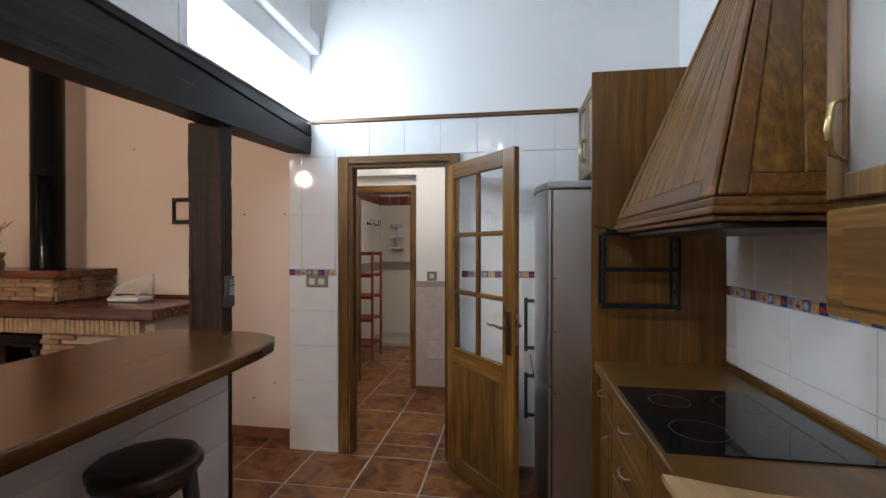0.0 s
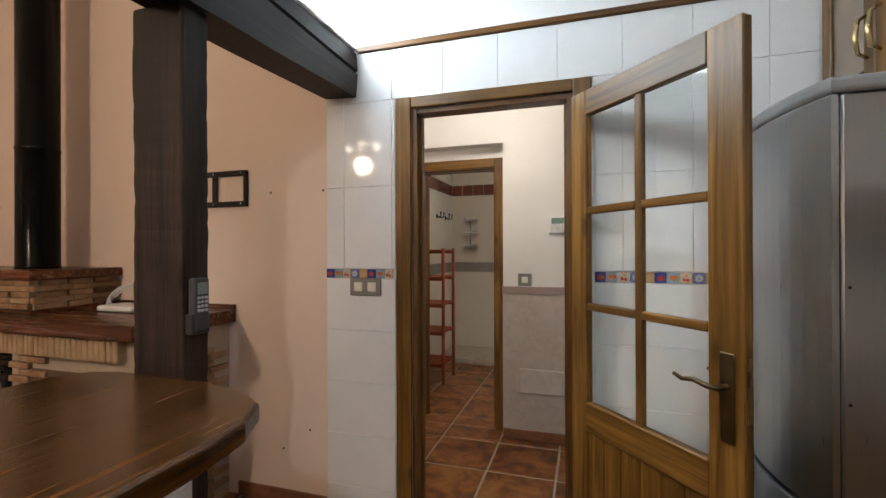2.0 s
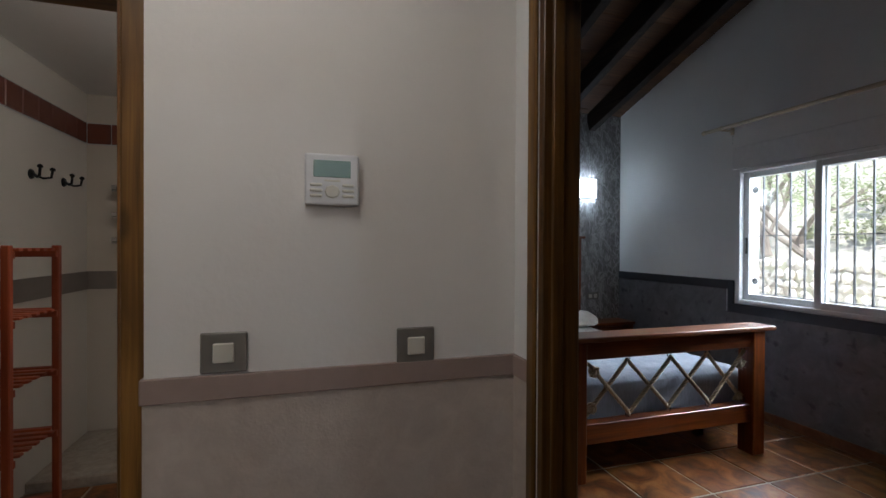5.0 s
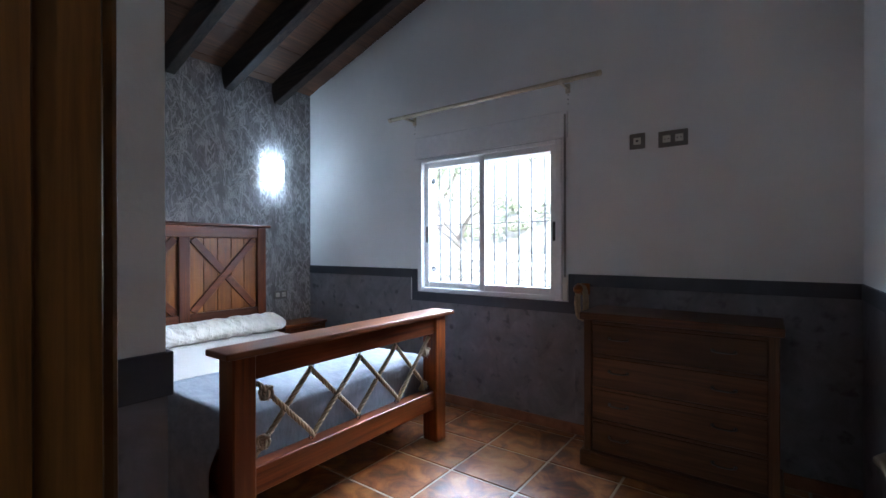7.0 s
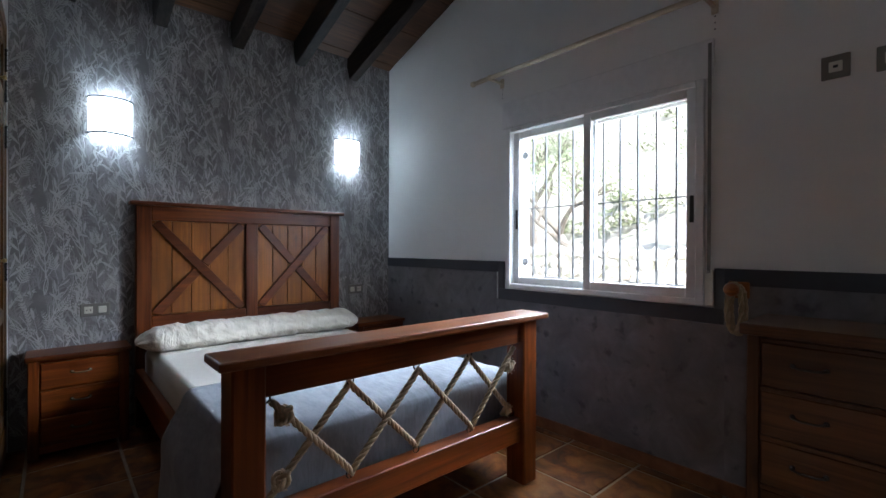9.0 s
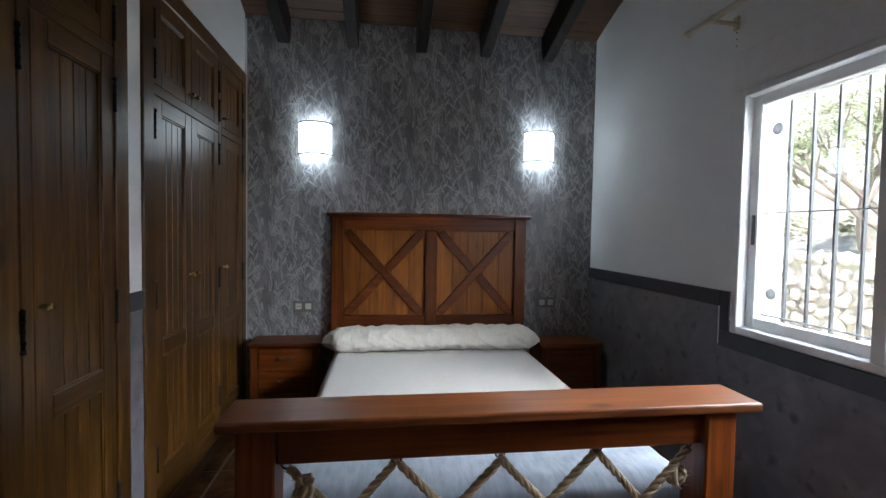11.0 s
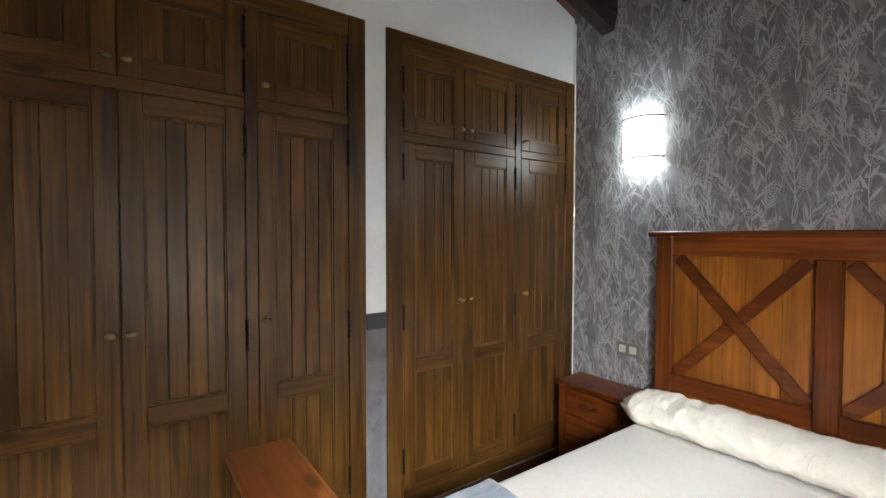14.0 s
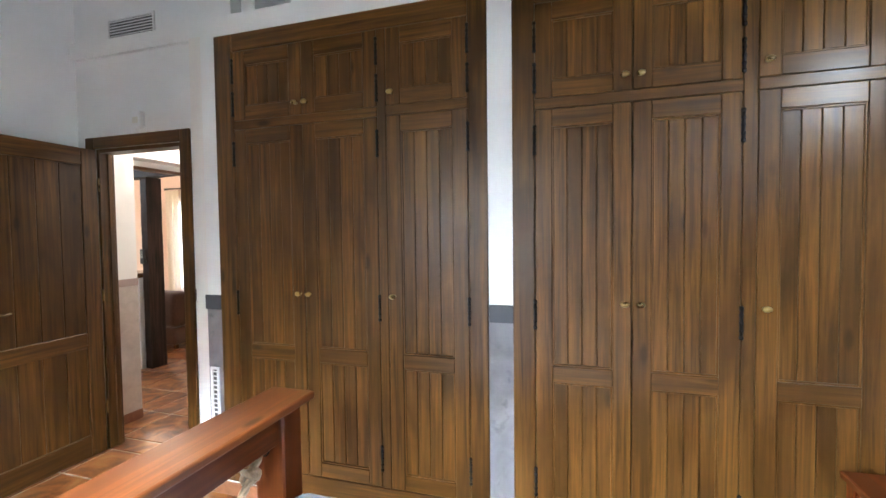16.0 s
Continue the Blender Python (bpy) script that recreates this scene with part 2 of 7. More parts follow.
def ivory():
    return plain("ivory_plastic", (0.72, 0.69, 0.60), 0.35)


def pvc():
    return plain("white_lacquer", (0.80, 0.80, 0.80), 0.32)


# ---- mesh helpers ----
def ancestors(ob):
    at = Vector((0, 0, 0))
    while ob is not None:
        at += ob.location
        ob = ob.parent
    return at


def thing(name, label, category, at=(0, 0, 0), group="", kind=""):
    ob = new(name)
    ob.location, ob.empty_display_size = at, 0.1
    return tagged(ob, label, category, group, kind)


def part(name, bm, mat, parent=None, label="", smooth=False):
    """One mesh object from a bmesh in world metres, under a thing or a part."""
    me = bpy.data.meshes.new(name)
    if parent is not None:
        bmesh.ops.translate(bm, verts=bm.verts, vec=-ancestors(parent))
    if smooth:
        for f in bm.faces:
            f.smooth = True
    bm.to_mesh(me)
    bm.free()
    me.materials.append(mat)
    ob = new(name, me)
    ob.parent = parent
    return tagged(ob, label)


def structure(name, bm, mat, label="", category=""):
    return tagged(part(name, bm, mat), label, category, "", "structure")


def box(bm, x0, y0, z0, x1, y1, z1, bevel=0.0, seg=1):
    made = bmesh.ops.create_cube(bm, size=1.0)["verts"]
    for v in made:
        v.co = Vector(((x0 + x1) / 2 + v.co.x * (x1 - x0), (y0 + y1) / 2 + v.co.y * (y1 - y0), (z0 + z1) / 2 + v.co.z * (z1 - z0)))
    if bevel > 0:
        edges = list({e for v in made for e in v.link_edges})
        bmesh.ops.bevel(bm, geom=edges, offset=bevel, segments=seg, profile=0.5, affect="EDGES", clamp_overlap=True)
    return bm


def boxes(*rows, bevel=0.0, seg=1):
    bm = bmesh.new()
    for row in rows:
        box(bm, *row, bevel=bevel, seg=seg)
    return bm


def beamed(bm, a, b, wide, thick, side=(0, 0, 1), bevel=0.003):
    """A bar of rectangular section from a to b; thick is measured along side."""
    a, b = Vector(a), Vector(b)
    along = (b - a).normalized()
    up = Vector(side) - along * Vector(side).dot(along)
    up.normalize()
    m = Matrix((along, up.cross(along), up)).transposed().to_4x4()
    made = bmesh.ops.create_cube(bm, size=1.0)["verts"]
    size = Vector(((b - a).length, wide, thick))
    for v in made:
        v.co = (a + b) / 2 + m.to_3x3() @ Vector((v.co.x * size.x, v.co.y * size.y, v.co.z * size.z))
    if bevel:
        bmesh.ops.bevel(bm, geom=list({e for v in made for e in v.link_edges}), offset=bevel, segments=1, profile=0.5, affect="EDGES", clamp_overlap=True)
    return bm


def tube(bm, points, radius, sides=8, closed=False):
    """A round bar along points."""
    pts = [Vector(p) for p in points]
    rings = []
    for i, p in enumerate(pts):
        t = (pts[min(i + 1, len(pts) - 1)] - pts[max(i - 1, 0)]).normalized()
        u = t.orthogonal().normalized() if i == 0 else (rings_u - t * rings_u.dot(t)).normalized()
        rings_u = u
        w = t.cross(u)
        r = radius(i / max(1, len(pts) - 1)) if callable(radius) else radius
        rings.append([bm.verts.new(p + u * math.cos(a) * r + w * math.sin(a) * r) for a in (2 * math.pi * k / sides for k in range(sides))])
    for a, b in zip(rings, rings[1:]):
        for k in range(sides):
            bm.faces.new((a[k], a[(k + 1) % sides], b[(k + 1) % sides], b[k]))
    bm.faces.new(list(reversed(rings[0])))
    bm.faces.new(rings[-1])
    return bm


def turned(bm, at, profile, sides=20, axis="z"):
    """A turned solid: profile rows of (radius, height) from the bottom up."""
    at = Vector(at)
    rings = []
    for r, h in profile:
        ring = []
        for k in range(sides):
            a = 2 * math.pi * k / sides
            c, s = r * math.cos(a), r * math.sin(a)
            off = {"z": (c, s, h), "x": (h, c, s), "y": (s, h, c)}[axis]
            ring.append(bm.verts.new(at + Vector(off)))
        rings.append(ring)
    for a, b in zip(rings, rings[1:]):
        for k in range(sides):
            bm.faces.new((a[k], a[(k + 1) % sides], b[(k + 1) % sides], b[k]))
    bm.faces.new(list(reversed(rings[0])))
    bm.faces.new(rings[-1])
    return bm


def prism(bm, outline, lo, hi, axis="z", bevel=0.0, seg=2):
    """An outline of (u, v) pairs pushed from lo to hi along an axis: z takes (x, y), y takes (x, z), x takes (y, z)."""
    def place(u, v, h):
        return {"z": (u, v, h), "y": (u, h, v), "x": (h, u, v)}[axis]
    a = [bm.verts.new(place(u, v, lo)) for u, v in outline]
    b = [bm.verts.new(place(u, v, hi)) for u, v in outline]
    faces = [bm.faces.new(a), bm.faces.new(b)]
    k = len(outline)
    faces += [bm.faces.new((a[i], a[(i + 1) % k], b[(i + 1) % k], b[i])) for i in range(k)]
    bmesh.ops.recalc_face_normals(bm, faces=faces)
    if bevel:
        edges = [e for f in faces[:2] for e in f.edges]
        bmesh.ops.bevel(bm, geom=list(set(edges)), offset=bevel, segments=seg, profile=0.5, affect="EDGES", clamp_overlap=True)
    return bm


def piece(name, mesh, parent, at, turn=(0, 0, 0)):
    """One more object on a shared mesh."""
    ob = new(name, mesh)
    ob.parent, ob.location, ob.rotation_euler = parent, Vector(at) - ancestors(parent), turn
    return ob


def shared(bm, mat, name):
    me = bpy.data.meshes.new(name)
    bm.to_mesh(me)
    bm.free()
    me.materials.append(mat)
    return me

# ---- the plan ----
KY = 3.207            # tiled kitchen face of the wall to the hall
KX = 1.05             # kitchen's right-hand wall
HY, BY = 4.58, 4.70   # hall wall, and the plane of the bathroom door in its recess
HX = -0.05            # hall face of the bedroom door wall
WX, DX = 0.268, 0.05  # wardrobe fronts, bedroom face of the door wall
VX, PY = 2.99, 7.985  # window wall, papered wall behind the bed
SY = 3.55             # bedroom's fourth wall
JY = 4.83             # where the wardrobe wall juts out
LOW, SLOPE = 2.97, 0.32
TILE = 0.425


def roof_z(y):
    return LOW + SLOPE * (PY - y)


# ---- structure: kitchen and living room ----
kd0, kd1, kdz = -1.120, -0.405, 2.045
wall = structure("wall_kitchen_north", boxes((-1.573, 3.285, 0, -1.50, 3.52, 3.9), (-1.573, KY + 0.008, 0, kd0, 3.285, 3.9), (kd1, KY + 0.008, 0, KX + 0.12, 3.285, 3.9), (kd0, KY + 0.008, kdz, kd1, 3.285, 3.9)), white_wall(), "white wall with glazed tiles below a wooden strip", "wall")
living_north = structure("wall_living_north", boxes((-5.6, 3.37, 0, -1.573, 3.52, 3.9)), living_wall(), "pale peach painted plaster wall", "wall")
structure("wall_kitchen_east", boxes((KX + 0.008, -2.6, 0, KX + 0.15, KY + 0.008, 3.9)), white_wall(), "white plaster wall with tiled lower part", "wall")
structure("wall_living_west", boxes((-5.75, -2.6, 0, -5.6, -1.95, 3.9), (-5.75, -0.55, 0, -5.6, 3.52, 3.9), (-5.75, -1.95, 2.25, -5.6, -0.55, 3.9), (-5.75, -1.95, 0, -5.6, -0.55, 0.25)), living_wall(), "pale peach plaster wall with a curtained window", "wall")
structure("wall_south", boxes((-5.75, -2.75, 0, KX + 0.15, -2.6, 3.9)), living_wall(), "pale peach painted plaster wall", "wall")
structure("ceiling_living", boxes((-5.75, -2.75, 3.9, KX + 0.15, 3.52, 4.0)), white_wall(), "white painted ceiling", "ceiling")
# last box: unseen backing added to keep the pane's glow off the living room
structure("wall_above_beam", boxes((-1.55, -2.6, 2.345, -1.405, 1.93, 3.9), (-1.55, 1.93, 2.70, -1.405, KY + 0.008, 3.9), (-1.55, 1.93, 2.345, -1.502, KY + 0.008, 2.70)), white_wall(), "white plaster wall above a dark beam", "wall")
structure("floor_kitchen", boxes((-5.6, -2.6, -0.10, KX + 0.008, 3.40, -0.005)), grout(), "terracotta tiled floor with pale joints", "floor")
structure("floor_hall", boxes((-2.0, 3.40, -0.10, DX + 0.0, 4.72, -0.005)), grout(), "terracotta tiled floor with pale joints", "floor")
structure("floor_bathroom", boxes((-2.3, 4.72, -0.10, -0.35, 7.4, -0.005)), grout(), "terracotta tiled floor with pale joints", "floor")
structure("floor_bedroom", boxes((DX, SY - 0.1, -0.10, VX + 0.1, PY + 0.1, -0.005)), grout(), "terracotta tiled floor with pale joints", "floor")

# dark beam with a long check, on its post
bm = bmesh.new()
rows = [-2.6 + 0.2 * i for i in range(30)]
rows[-1] = KY - 0.002
ring = None
for y in rows:
    w = [noise.noise(Vector((y * 1.7, k * 3.1, 2.0))) * 0.006 for k in range(9)]
    check = 2.275 + 0.03 * math.sin(y * 1.3)
    low = 2.13 - 0.04 * min(KY - y, 2.5)
    pts = [(-1.575 + w[0], low + 0.005 + w[1]), (-1.405 + w[2], low + w[3]), (-1.400 + w[4], check - 0.012), (-1.412, check - 0.002), (-1.400 + w[4], check + 0.006), (-1.404 + w[5], 2.338 + w[6]), (-1.572 + w[7], 2.342 + w[8])]
    now = [bm.verts.new((x, y, z)) for x, z in pts]
    if ring:
        for i in range(len(pts)):
            bm.faces.new((ring[i], ring[(i + 1) % len(pts)], now[(i + 1) % len(pts)], now[i]))
    else:
        bm.faces.new(now)
    ring = now
bm.faces.new(list(reversed(ring)))
bmesh.ops.recalc_face_normals(bm, faces=bm.faces)
structure("beam", bm, charred("y"), "black stained timber beam with a long split", "beam")
bm = boxes((-1.62, 2.25, 0, -1.432, 2.345, 2.10), bevel=0.008, seg=2)
bmesh.ops.subdivide_edges(bm, edges=[e for e in bm.edges if abs(e.verts[0].co.z - e.verts[1].co.z) > 1], cuts=90)
for v in bm.verts:
    chip = 0.004 * abs(noise.noise(v.co * 38.0))
    v.co.x += noise.noise(v.co * 4.0) * 0.003 - math.copysign(chip, v.co.x + 1.526)
    v.co.y += noise.noise(v.co * 4.0 + Vector((9, 0, 0))) * 0.003 - math.copysign(chip, v.co.y - 2.2975)
structure("post", bm, wood("post_stain", (0.003, 0.0022, 0.002), (0.060, 0.034, 0.024), "z", 0.55, 0.4, 0.0, 0.25, 1.0), "black-brown stained rough timber post", "post")

# clerestory above the beam; its frosted pane emits in place of light behind it
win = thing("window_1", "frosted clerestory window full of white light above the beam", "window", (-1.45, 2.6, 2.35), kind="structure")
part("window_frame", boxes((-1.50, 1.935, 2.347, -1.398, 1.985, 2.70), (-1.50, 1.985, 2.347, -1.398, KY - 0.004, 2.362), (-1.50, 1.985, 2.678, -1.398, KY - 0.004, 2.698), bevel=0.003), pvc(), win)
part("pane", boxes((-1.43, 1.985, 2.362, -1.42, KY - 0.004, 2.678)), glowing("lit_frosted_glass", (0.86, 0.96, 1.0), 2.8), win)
structure("trim_ledge", boxes((-1.404, -2.6, 2.83, -1.335, KY + 0.004, 2.96), bevel=0.006), pvc(), "white painted ledge", "trim")
structure("trim_strip", boxes((-1.40, KY - 0.014, 2.338, 0.44, KY + 0.009, 2.366), bevel=0.004), tobacco("x"), "brown wooden strip over the wall tiles", "trim")


def casing(parent, axis, a0, a1, top, face, out, width=0.085, deep=0.02, head=None, stain=amber):
    """Three boards round an opening on one face of a wall."""
    f0, f1 = sorted((face, face + out * deep))
    head = head or width
    rows = [(a0 - width, 0.0, a0, top + head), (a1, 0.0, a1 + width, top + head), (a0, top, a1, top + head)]
    for k, (u0, z0, u1, z1) in enumerate(rows):
        row = (u0, f0, z0, u1, f1, z1) if axis == "x" else (f0, u0, z0, f1, u1, z1)
        grain = ("x" if axis == "x" else "y") if k == 2 else "z"
        part("casing", boxes(row, bevel=0.006, seg=2), stain(grain), parent)


def lining(parent, axis, a0, a1, top, f0, f1, thick=0.025, stain=walnut):
    rows = [(a0, 0.0, a0 + thick, top), (a1 - thick, 0.0, a1, top), (a0 + thick, top - thick, a1 - thick, top)]
    for k, (u0, z0, u1, z1) in enumerate(rows):
        row = (u0, f0, z0, u1, f1, z1) if axis == "x" else (f0, u0, z0, f1, u1, z1)
        part("jamb", boxes(row, bevel=0.002), stain(("x" if axis == "x" else "y") if k == 2 else "z"), parent)
    mid = (f0 + f1) / 2
    for k, (u0, z0, u1, z1) in enumerate([(a0 + thick, 0, a0 + thick + 0.012, top - thick), (a1 - thick - 0.012, 0, a1 - thick, top - thick)]):
        row = (u0, mid, z0, u1, mid + 0.03, z1) if axis == "x" else (mid - 0.03, u0, z0, mid, u1, z1)
        part("door_stop", boxes(row, bevel=0.002), stain("z"), parent)


def lever(parent, at, way, out, label="bronze lever handle on a long plate"):
    """A lever handle on its plate; way: the lever's direction, out: off the door, both along the door's own x and y."""
    x, y, z = at
    ox, oy = out
    bm = bmesh.new()
    beamed(bm, (x + ox * 0.004, y + oy * 0.004, z - 0.15), (x + ox * 0.004, y + oy * 0.004, z + 0.09), 0.040, 0.008, (ox, oy, 0), 0.003)
    handle = part("handle", bm, metal("aged_bronze", (0.20, 0.155, 0.09), 0.30, None, 0.3), parent, label)
    bm = bmesh.new()
    pts = [(0.0, 0.0, 0.0), (0.0, 0.045, 0.0), (0.02, 0.055, 0.002), (0.06, 0.056, 0.010), (0.095, 0.055, 0.002), (0.125, 0.052, 0.010)]
    tube(bm, [(x + way[0] * u + ox * d, y + way[1] * u + oy * d, z + h) for u, d, h in pts], lambda s: 0.009 - 0.003 * s, 8)
    part("lever", bm, metal("aged_bronze", (0.20, 0.155, 0.09), 0.30, None, 0.3), handle, "", True)


# kitchen door: casing, lining and the half-glazed leaf standing open
door = thing("door_1", "half-glazed brown pine door standing open into the kitchen", "door", ((kd0 + kd1) / 2, 3.3, 0), kind="structure")
casing(door, "x", kd0, kd1, kdz, KY, -1, 0.075, 0.02, 0.052)
lining(door, "x", kd0, kd1, kdz, KY, 3.285)
LEAF = (-0.384, 3.165, 0.008)
leaf = thing("door_leaf", "open brown pine door leaf with six glass panes", "door", LEAF, kind="structure")


def glazed_leaf(root, width=0.695, high=1.995, thick=0.036):
    """Built along +x from its hinge, then swung."""
    x0, y0, z0 = root.location
    def at(u0, v0, u1, v1, d0=0.0, d1=thick):
        return (x0 + u0, y0 - d1, z0 + v0, x0 + u1, y0 - d0, z0 + v1)
    s, lock, w = 0.085, 0.104, width
    part("stile", boxes(at(0, 0, s, high), bevel=0.004), amber("z"), root)
    part("stile", boxes(at(w - lock, 0, w, high), bevel=0.004), amber("z"), root)
    for v0, v1 in ((0, 0.10), (0.69, 0.80), (high - 0.095, high)):
        part("rail", boxes(at(s, v0, w - lock, v1), bevel=0.004), amber("x"), root)
    glass_lo, glass_hi = 0.80, high - 0.095
    third = (glass_hi - glass_lo) / 3
    mid = (s + w - lock) / 2
    part("glazing_bar", boxes(at(mid - 0.014, glass_lo, mid + 0.014, glass_hi, 0.004, thick - 0.004), bevel=0.004), amber("z"), root)
    for k in (1, 2):
        v = glass_lo + third * k
        for u0, u1 in ((s, mid - 0.014), (mid + 0.014, w - lock)):
            part("glazing_bar", boxes(at(u0, v - 0.014, u1, v + 0.014, 0.003, thick - 0.003), bevel=0.004), amber("x"), root)
    for k in range(3):
        for u0, u1 in ((s, mid - 0.014), (mid + 0.014, w - lock)):
            lo, hi = glass_lo + third * k + (0.014 if k else 0), glass_lo + third * (k + 1) - (0.014 if k < 2 else 0)
            ob = part("pane", boxes(at(u0, lo, u1, hi, thick / 2 - 0.002, thick / 2 + 0.002)), glass("clear_glass"), root, "clear glass pane")
            ob.visible_shadow = False
    n = 6
    for k in range(n):
        u0 = s + (w - s - lock) * k / n
        part("plank", boxes(at(u0 + 0.001, 0.10, u0 + (w - s - lock) / n - 0.001, 0.69, 0.010, thick - 0.010), bevel=0.004), amber("z"), root)
    lever(root, (x0 + w - 0.045, y0 - thick, z0 + 1.02), (-1, 0), (0, -1))
    lever(root, (x0 + w - 0.045, y0, z0 + 1.02), (-1, 0), (0, 1))
    part("latch", boxes(at(w - 0.001, 0.93, w + 0.002, 1.10, 0.010, thick - 0.010)), brass(), root, "brass latch plate")


glazed_leaf(leaf)
leaf.rotation_euler = (0, 0, radians(-50.5))

# ---- structure: hall and bathroom ----
bd0, bd1, bdz = -1.645, -1.018, 2.030
structure("wall_hall_north", boxes((bd1, BY, 0, 0.10, 4.82, 2.64), (-2.0, BY, 0, bd0, 4.82, 2.64), (bd0, BY, bdz, bd1, 4.82, 2.64), (-0.937, HY, 0, 0.10, BY, 2.64), (-2.0, HY, 2.19, -0.937, BY, 2.64)), hall_wall(), "off-white plaster wall above a beige dado", "wall")
structure("wall_hall_south", boxes((-0.418, 3.285, 0, HX, 3.45, 2.64), (-1.20, 3.285, 2.09, -0.418, 3.45, 2.64)), hall_wall(), "off-white plaster wall above a beige dado", "wall")
structure("wall_hall_west", boxes((-2.15, 3.52, 0, -2.0, 4.82, 2.64)), hall_wall(), "off-white plaster wall", "wall")
structure("ceiling_hall", boxes((-2.15, 3.285, 2.64, 0.08, 4.82, 2.74)), white_wall(), "white plaster ceiling", "ceiling")
structure("trim_bulkhead", boxes((-0.227, 3.285, 2.176, HX, HY, 2.64)), hall_wall(), "plastered bulkhead over the bedroom door", "trim")
dado_beige = mottled("beige_stucco", [(0.3, (0.47, 0.40, 0.345)), (0.7, (0.58, 0.505, 0.44))], 14, 0.7, 0.5)
band_mauve = plain("mauve_band", (0.36, 0.27, 0.235), 0.55)
for row in ((-0.937, HY - 0.003, 0, HX, HY + 0.001, 1.07), (-0.940, HY - 0.003, 0, -0.936, BY, 1.07), (HX - 0.003, 4.49, 0, HX + 0.001, HY - 0.003, 1.07), (-0.418, 3.449, 0, HX, 3.453, 1.07)):
    structure("trim_dado", boxes(row), dado_beige, "beige stippled dado", "trim")
for row in ((-0.943, HY - 0.010, 1.066, HX, HY + 0.002, 1.122), (-0.945, HY - 0.008, 1.066, -0.936, BY - 0.02, 1.122), (HX - 0.010, 4.49, 1.066, HX + 0.001, HY - 0.010, 1.122), (-0.418, 3.449, 1.068, HX, 3.460, 1.125)):
    structure("trim_band", boxes(row, bevel=0.002), band_mauve, "mauve band along the dado", "trim")

door = thing("door_2", "brown pine bathroom door frame with its leaf pushed inside", "door", ((bd0 + bd1) / 2, BY, 0), kind="structure")
casing(door, "x", bd0, bd1, bdz, BY, -1, 0.072)
lining(door, "x", bd0, bd1, bdz, BY, 4.82, 0.012)
bm = bmesh.new()
beamed(bm, (bd0 + 0.020, 4.845, 1.0), (-2.09, 5.13, 1.0), 0.036, 1.98, (0, 0, 1), 0.004)
part("leaf", bm, walnut("z"), door)

structure("wall_bathroom_west", boxes((-2.25, 4.82, 0, -2.13, 7.42, 2.64)), plaster("bath_plaster", (0.70, 0.66, 0.60), 0.5), "cream textured bathroom wall", "wall")
structure("wall_bathroom_north", boxes((-2.25, 7.30, 0, -0.2, 7.42, 2.64)), plaster("bath_tile_plaster", (0.62, 0.56, 0.48), 0.4), "cream bathroom wall with a brown border", "wall")
structure("wall_bathroom_east", boxes((-0.47, 4.82, 0, -0.35, 7.30, 2.64)), plaster("bath_plaster", (0.70, 0.66, 0.60), 0.5), "cream textured bathroom wall", "wall")
structure("ceiling_bathroom", boxes((-2.25, 4.82, 2.50, -0.35, 7.42, 2.64)), white_wall(), "white bathroom ceiling", "ceiling")
structure("trim_shower_kerb", boxes((-2.13, 6.55, -0.004, -0.47, 7.30, 0.06), bevel=0.008), mottled("shower_pebble", [(0.3, (0.30, 0.25, 0.20)), (0.7, (0.46, 0.40, 0.33))], 20, 0.5), "raised pebble shower floor", "shower floor")
structure("trim_shower_band", boxes((-2.13, 7.288, 1.09, -0.47, 7.30, 1.22), (-2.13, 5.0, 1.09, -2.118, 7.288, 1.22)), plain("grey_band", (0.24, 0.21, 0.185), 0.45), "grey brown band across the shower wall", "trim")

# ---- structure: bedroom ----
rd0, rd1, rdz = 3.714, 4.450, 2.045
structure("wall_bedroom_door", boxes((HX, 3.285, 0, DX, rd0, 4.6), (HX, rd1, 0, DX, JY + 0.02, 4.6), (HX, rd0, rdz, DX, rd1, 4.6)), white_wall(), "white plaster wall with a doorway", "wall")
structure("wall_wardrobe", boxes((DX, JY, 0, WX - 0.004, 4.95, 2.63), (-0.40, 4.95, 2.53, WX - 0.004, 6.42, 2.64), (-0.40, 6.42, 0, WX - 0.004, 6.56, 4.6), (-0.40, 6.56, 2.53, WX - 0.004, PY, 3.9), (-0.40, 4.95, 0, WX - 0.004, 6.42, 0.083), (-0.40, 6.56, 0, WX - 0.004, PY, 0.083)), white_wall(), "white plaster wall framing built-in wardrobes", "wall")
structure("wall_behind_wardrobe", boxes((-0.50, 4.83, 0, -0.40, PY + 0.1, 4.6), (-0.40, 4.83, 2.64, HX + 0.01, 4.95, 4.6)), white_wall(), "white plaster wall", "wall")
wy0, wy1, wz0, wz1 = 5.133, 6.453, 0.932, 2.285
structure("wall_window", boxes((VX, SY - 0.1, 0, VX + 0.26, wy0, 4.6), (VX, wy1, 0, VX + 0.26, PY + 0.1, 4.6), (VX, wy0, 0, VX + 0.26, wy1, wz0), (VX, wy0, wz1, VX + 0.26, wy1, 4.6)), white_wall(), "white plaster wall above a grey dado", "wall")
paper = mottled("grey_wallpaper", [(0.3, (0.175, 0.165, 0.163)), (0.55, (0.215, 0.203, 0.200)), (0.75, (0.27, 0.255, 0.25))], 9, 0.62, 0.25)
paper_wall = structure("wall_papered", boxes((-0.4, PY, 0, VX, PY + 0.12, 4.6)), paper, "grey wallpaper printed with pale grasses and leaves", "wall")
structure("wall_bedroom_south", boxes((DX, SY - 0.12, 0, VX, SY, 4.6)), white_wall(), "white plaster wall", "wall")
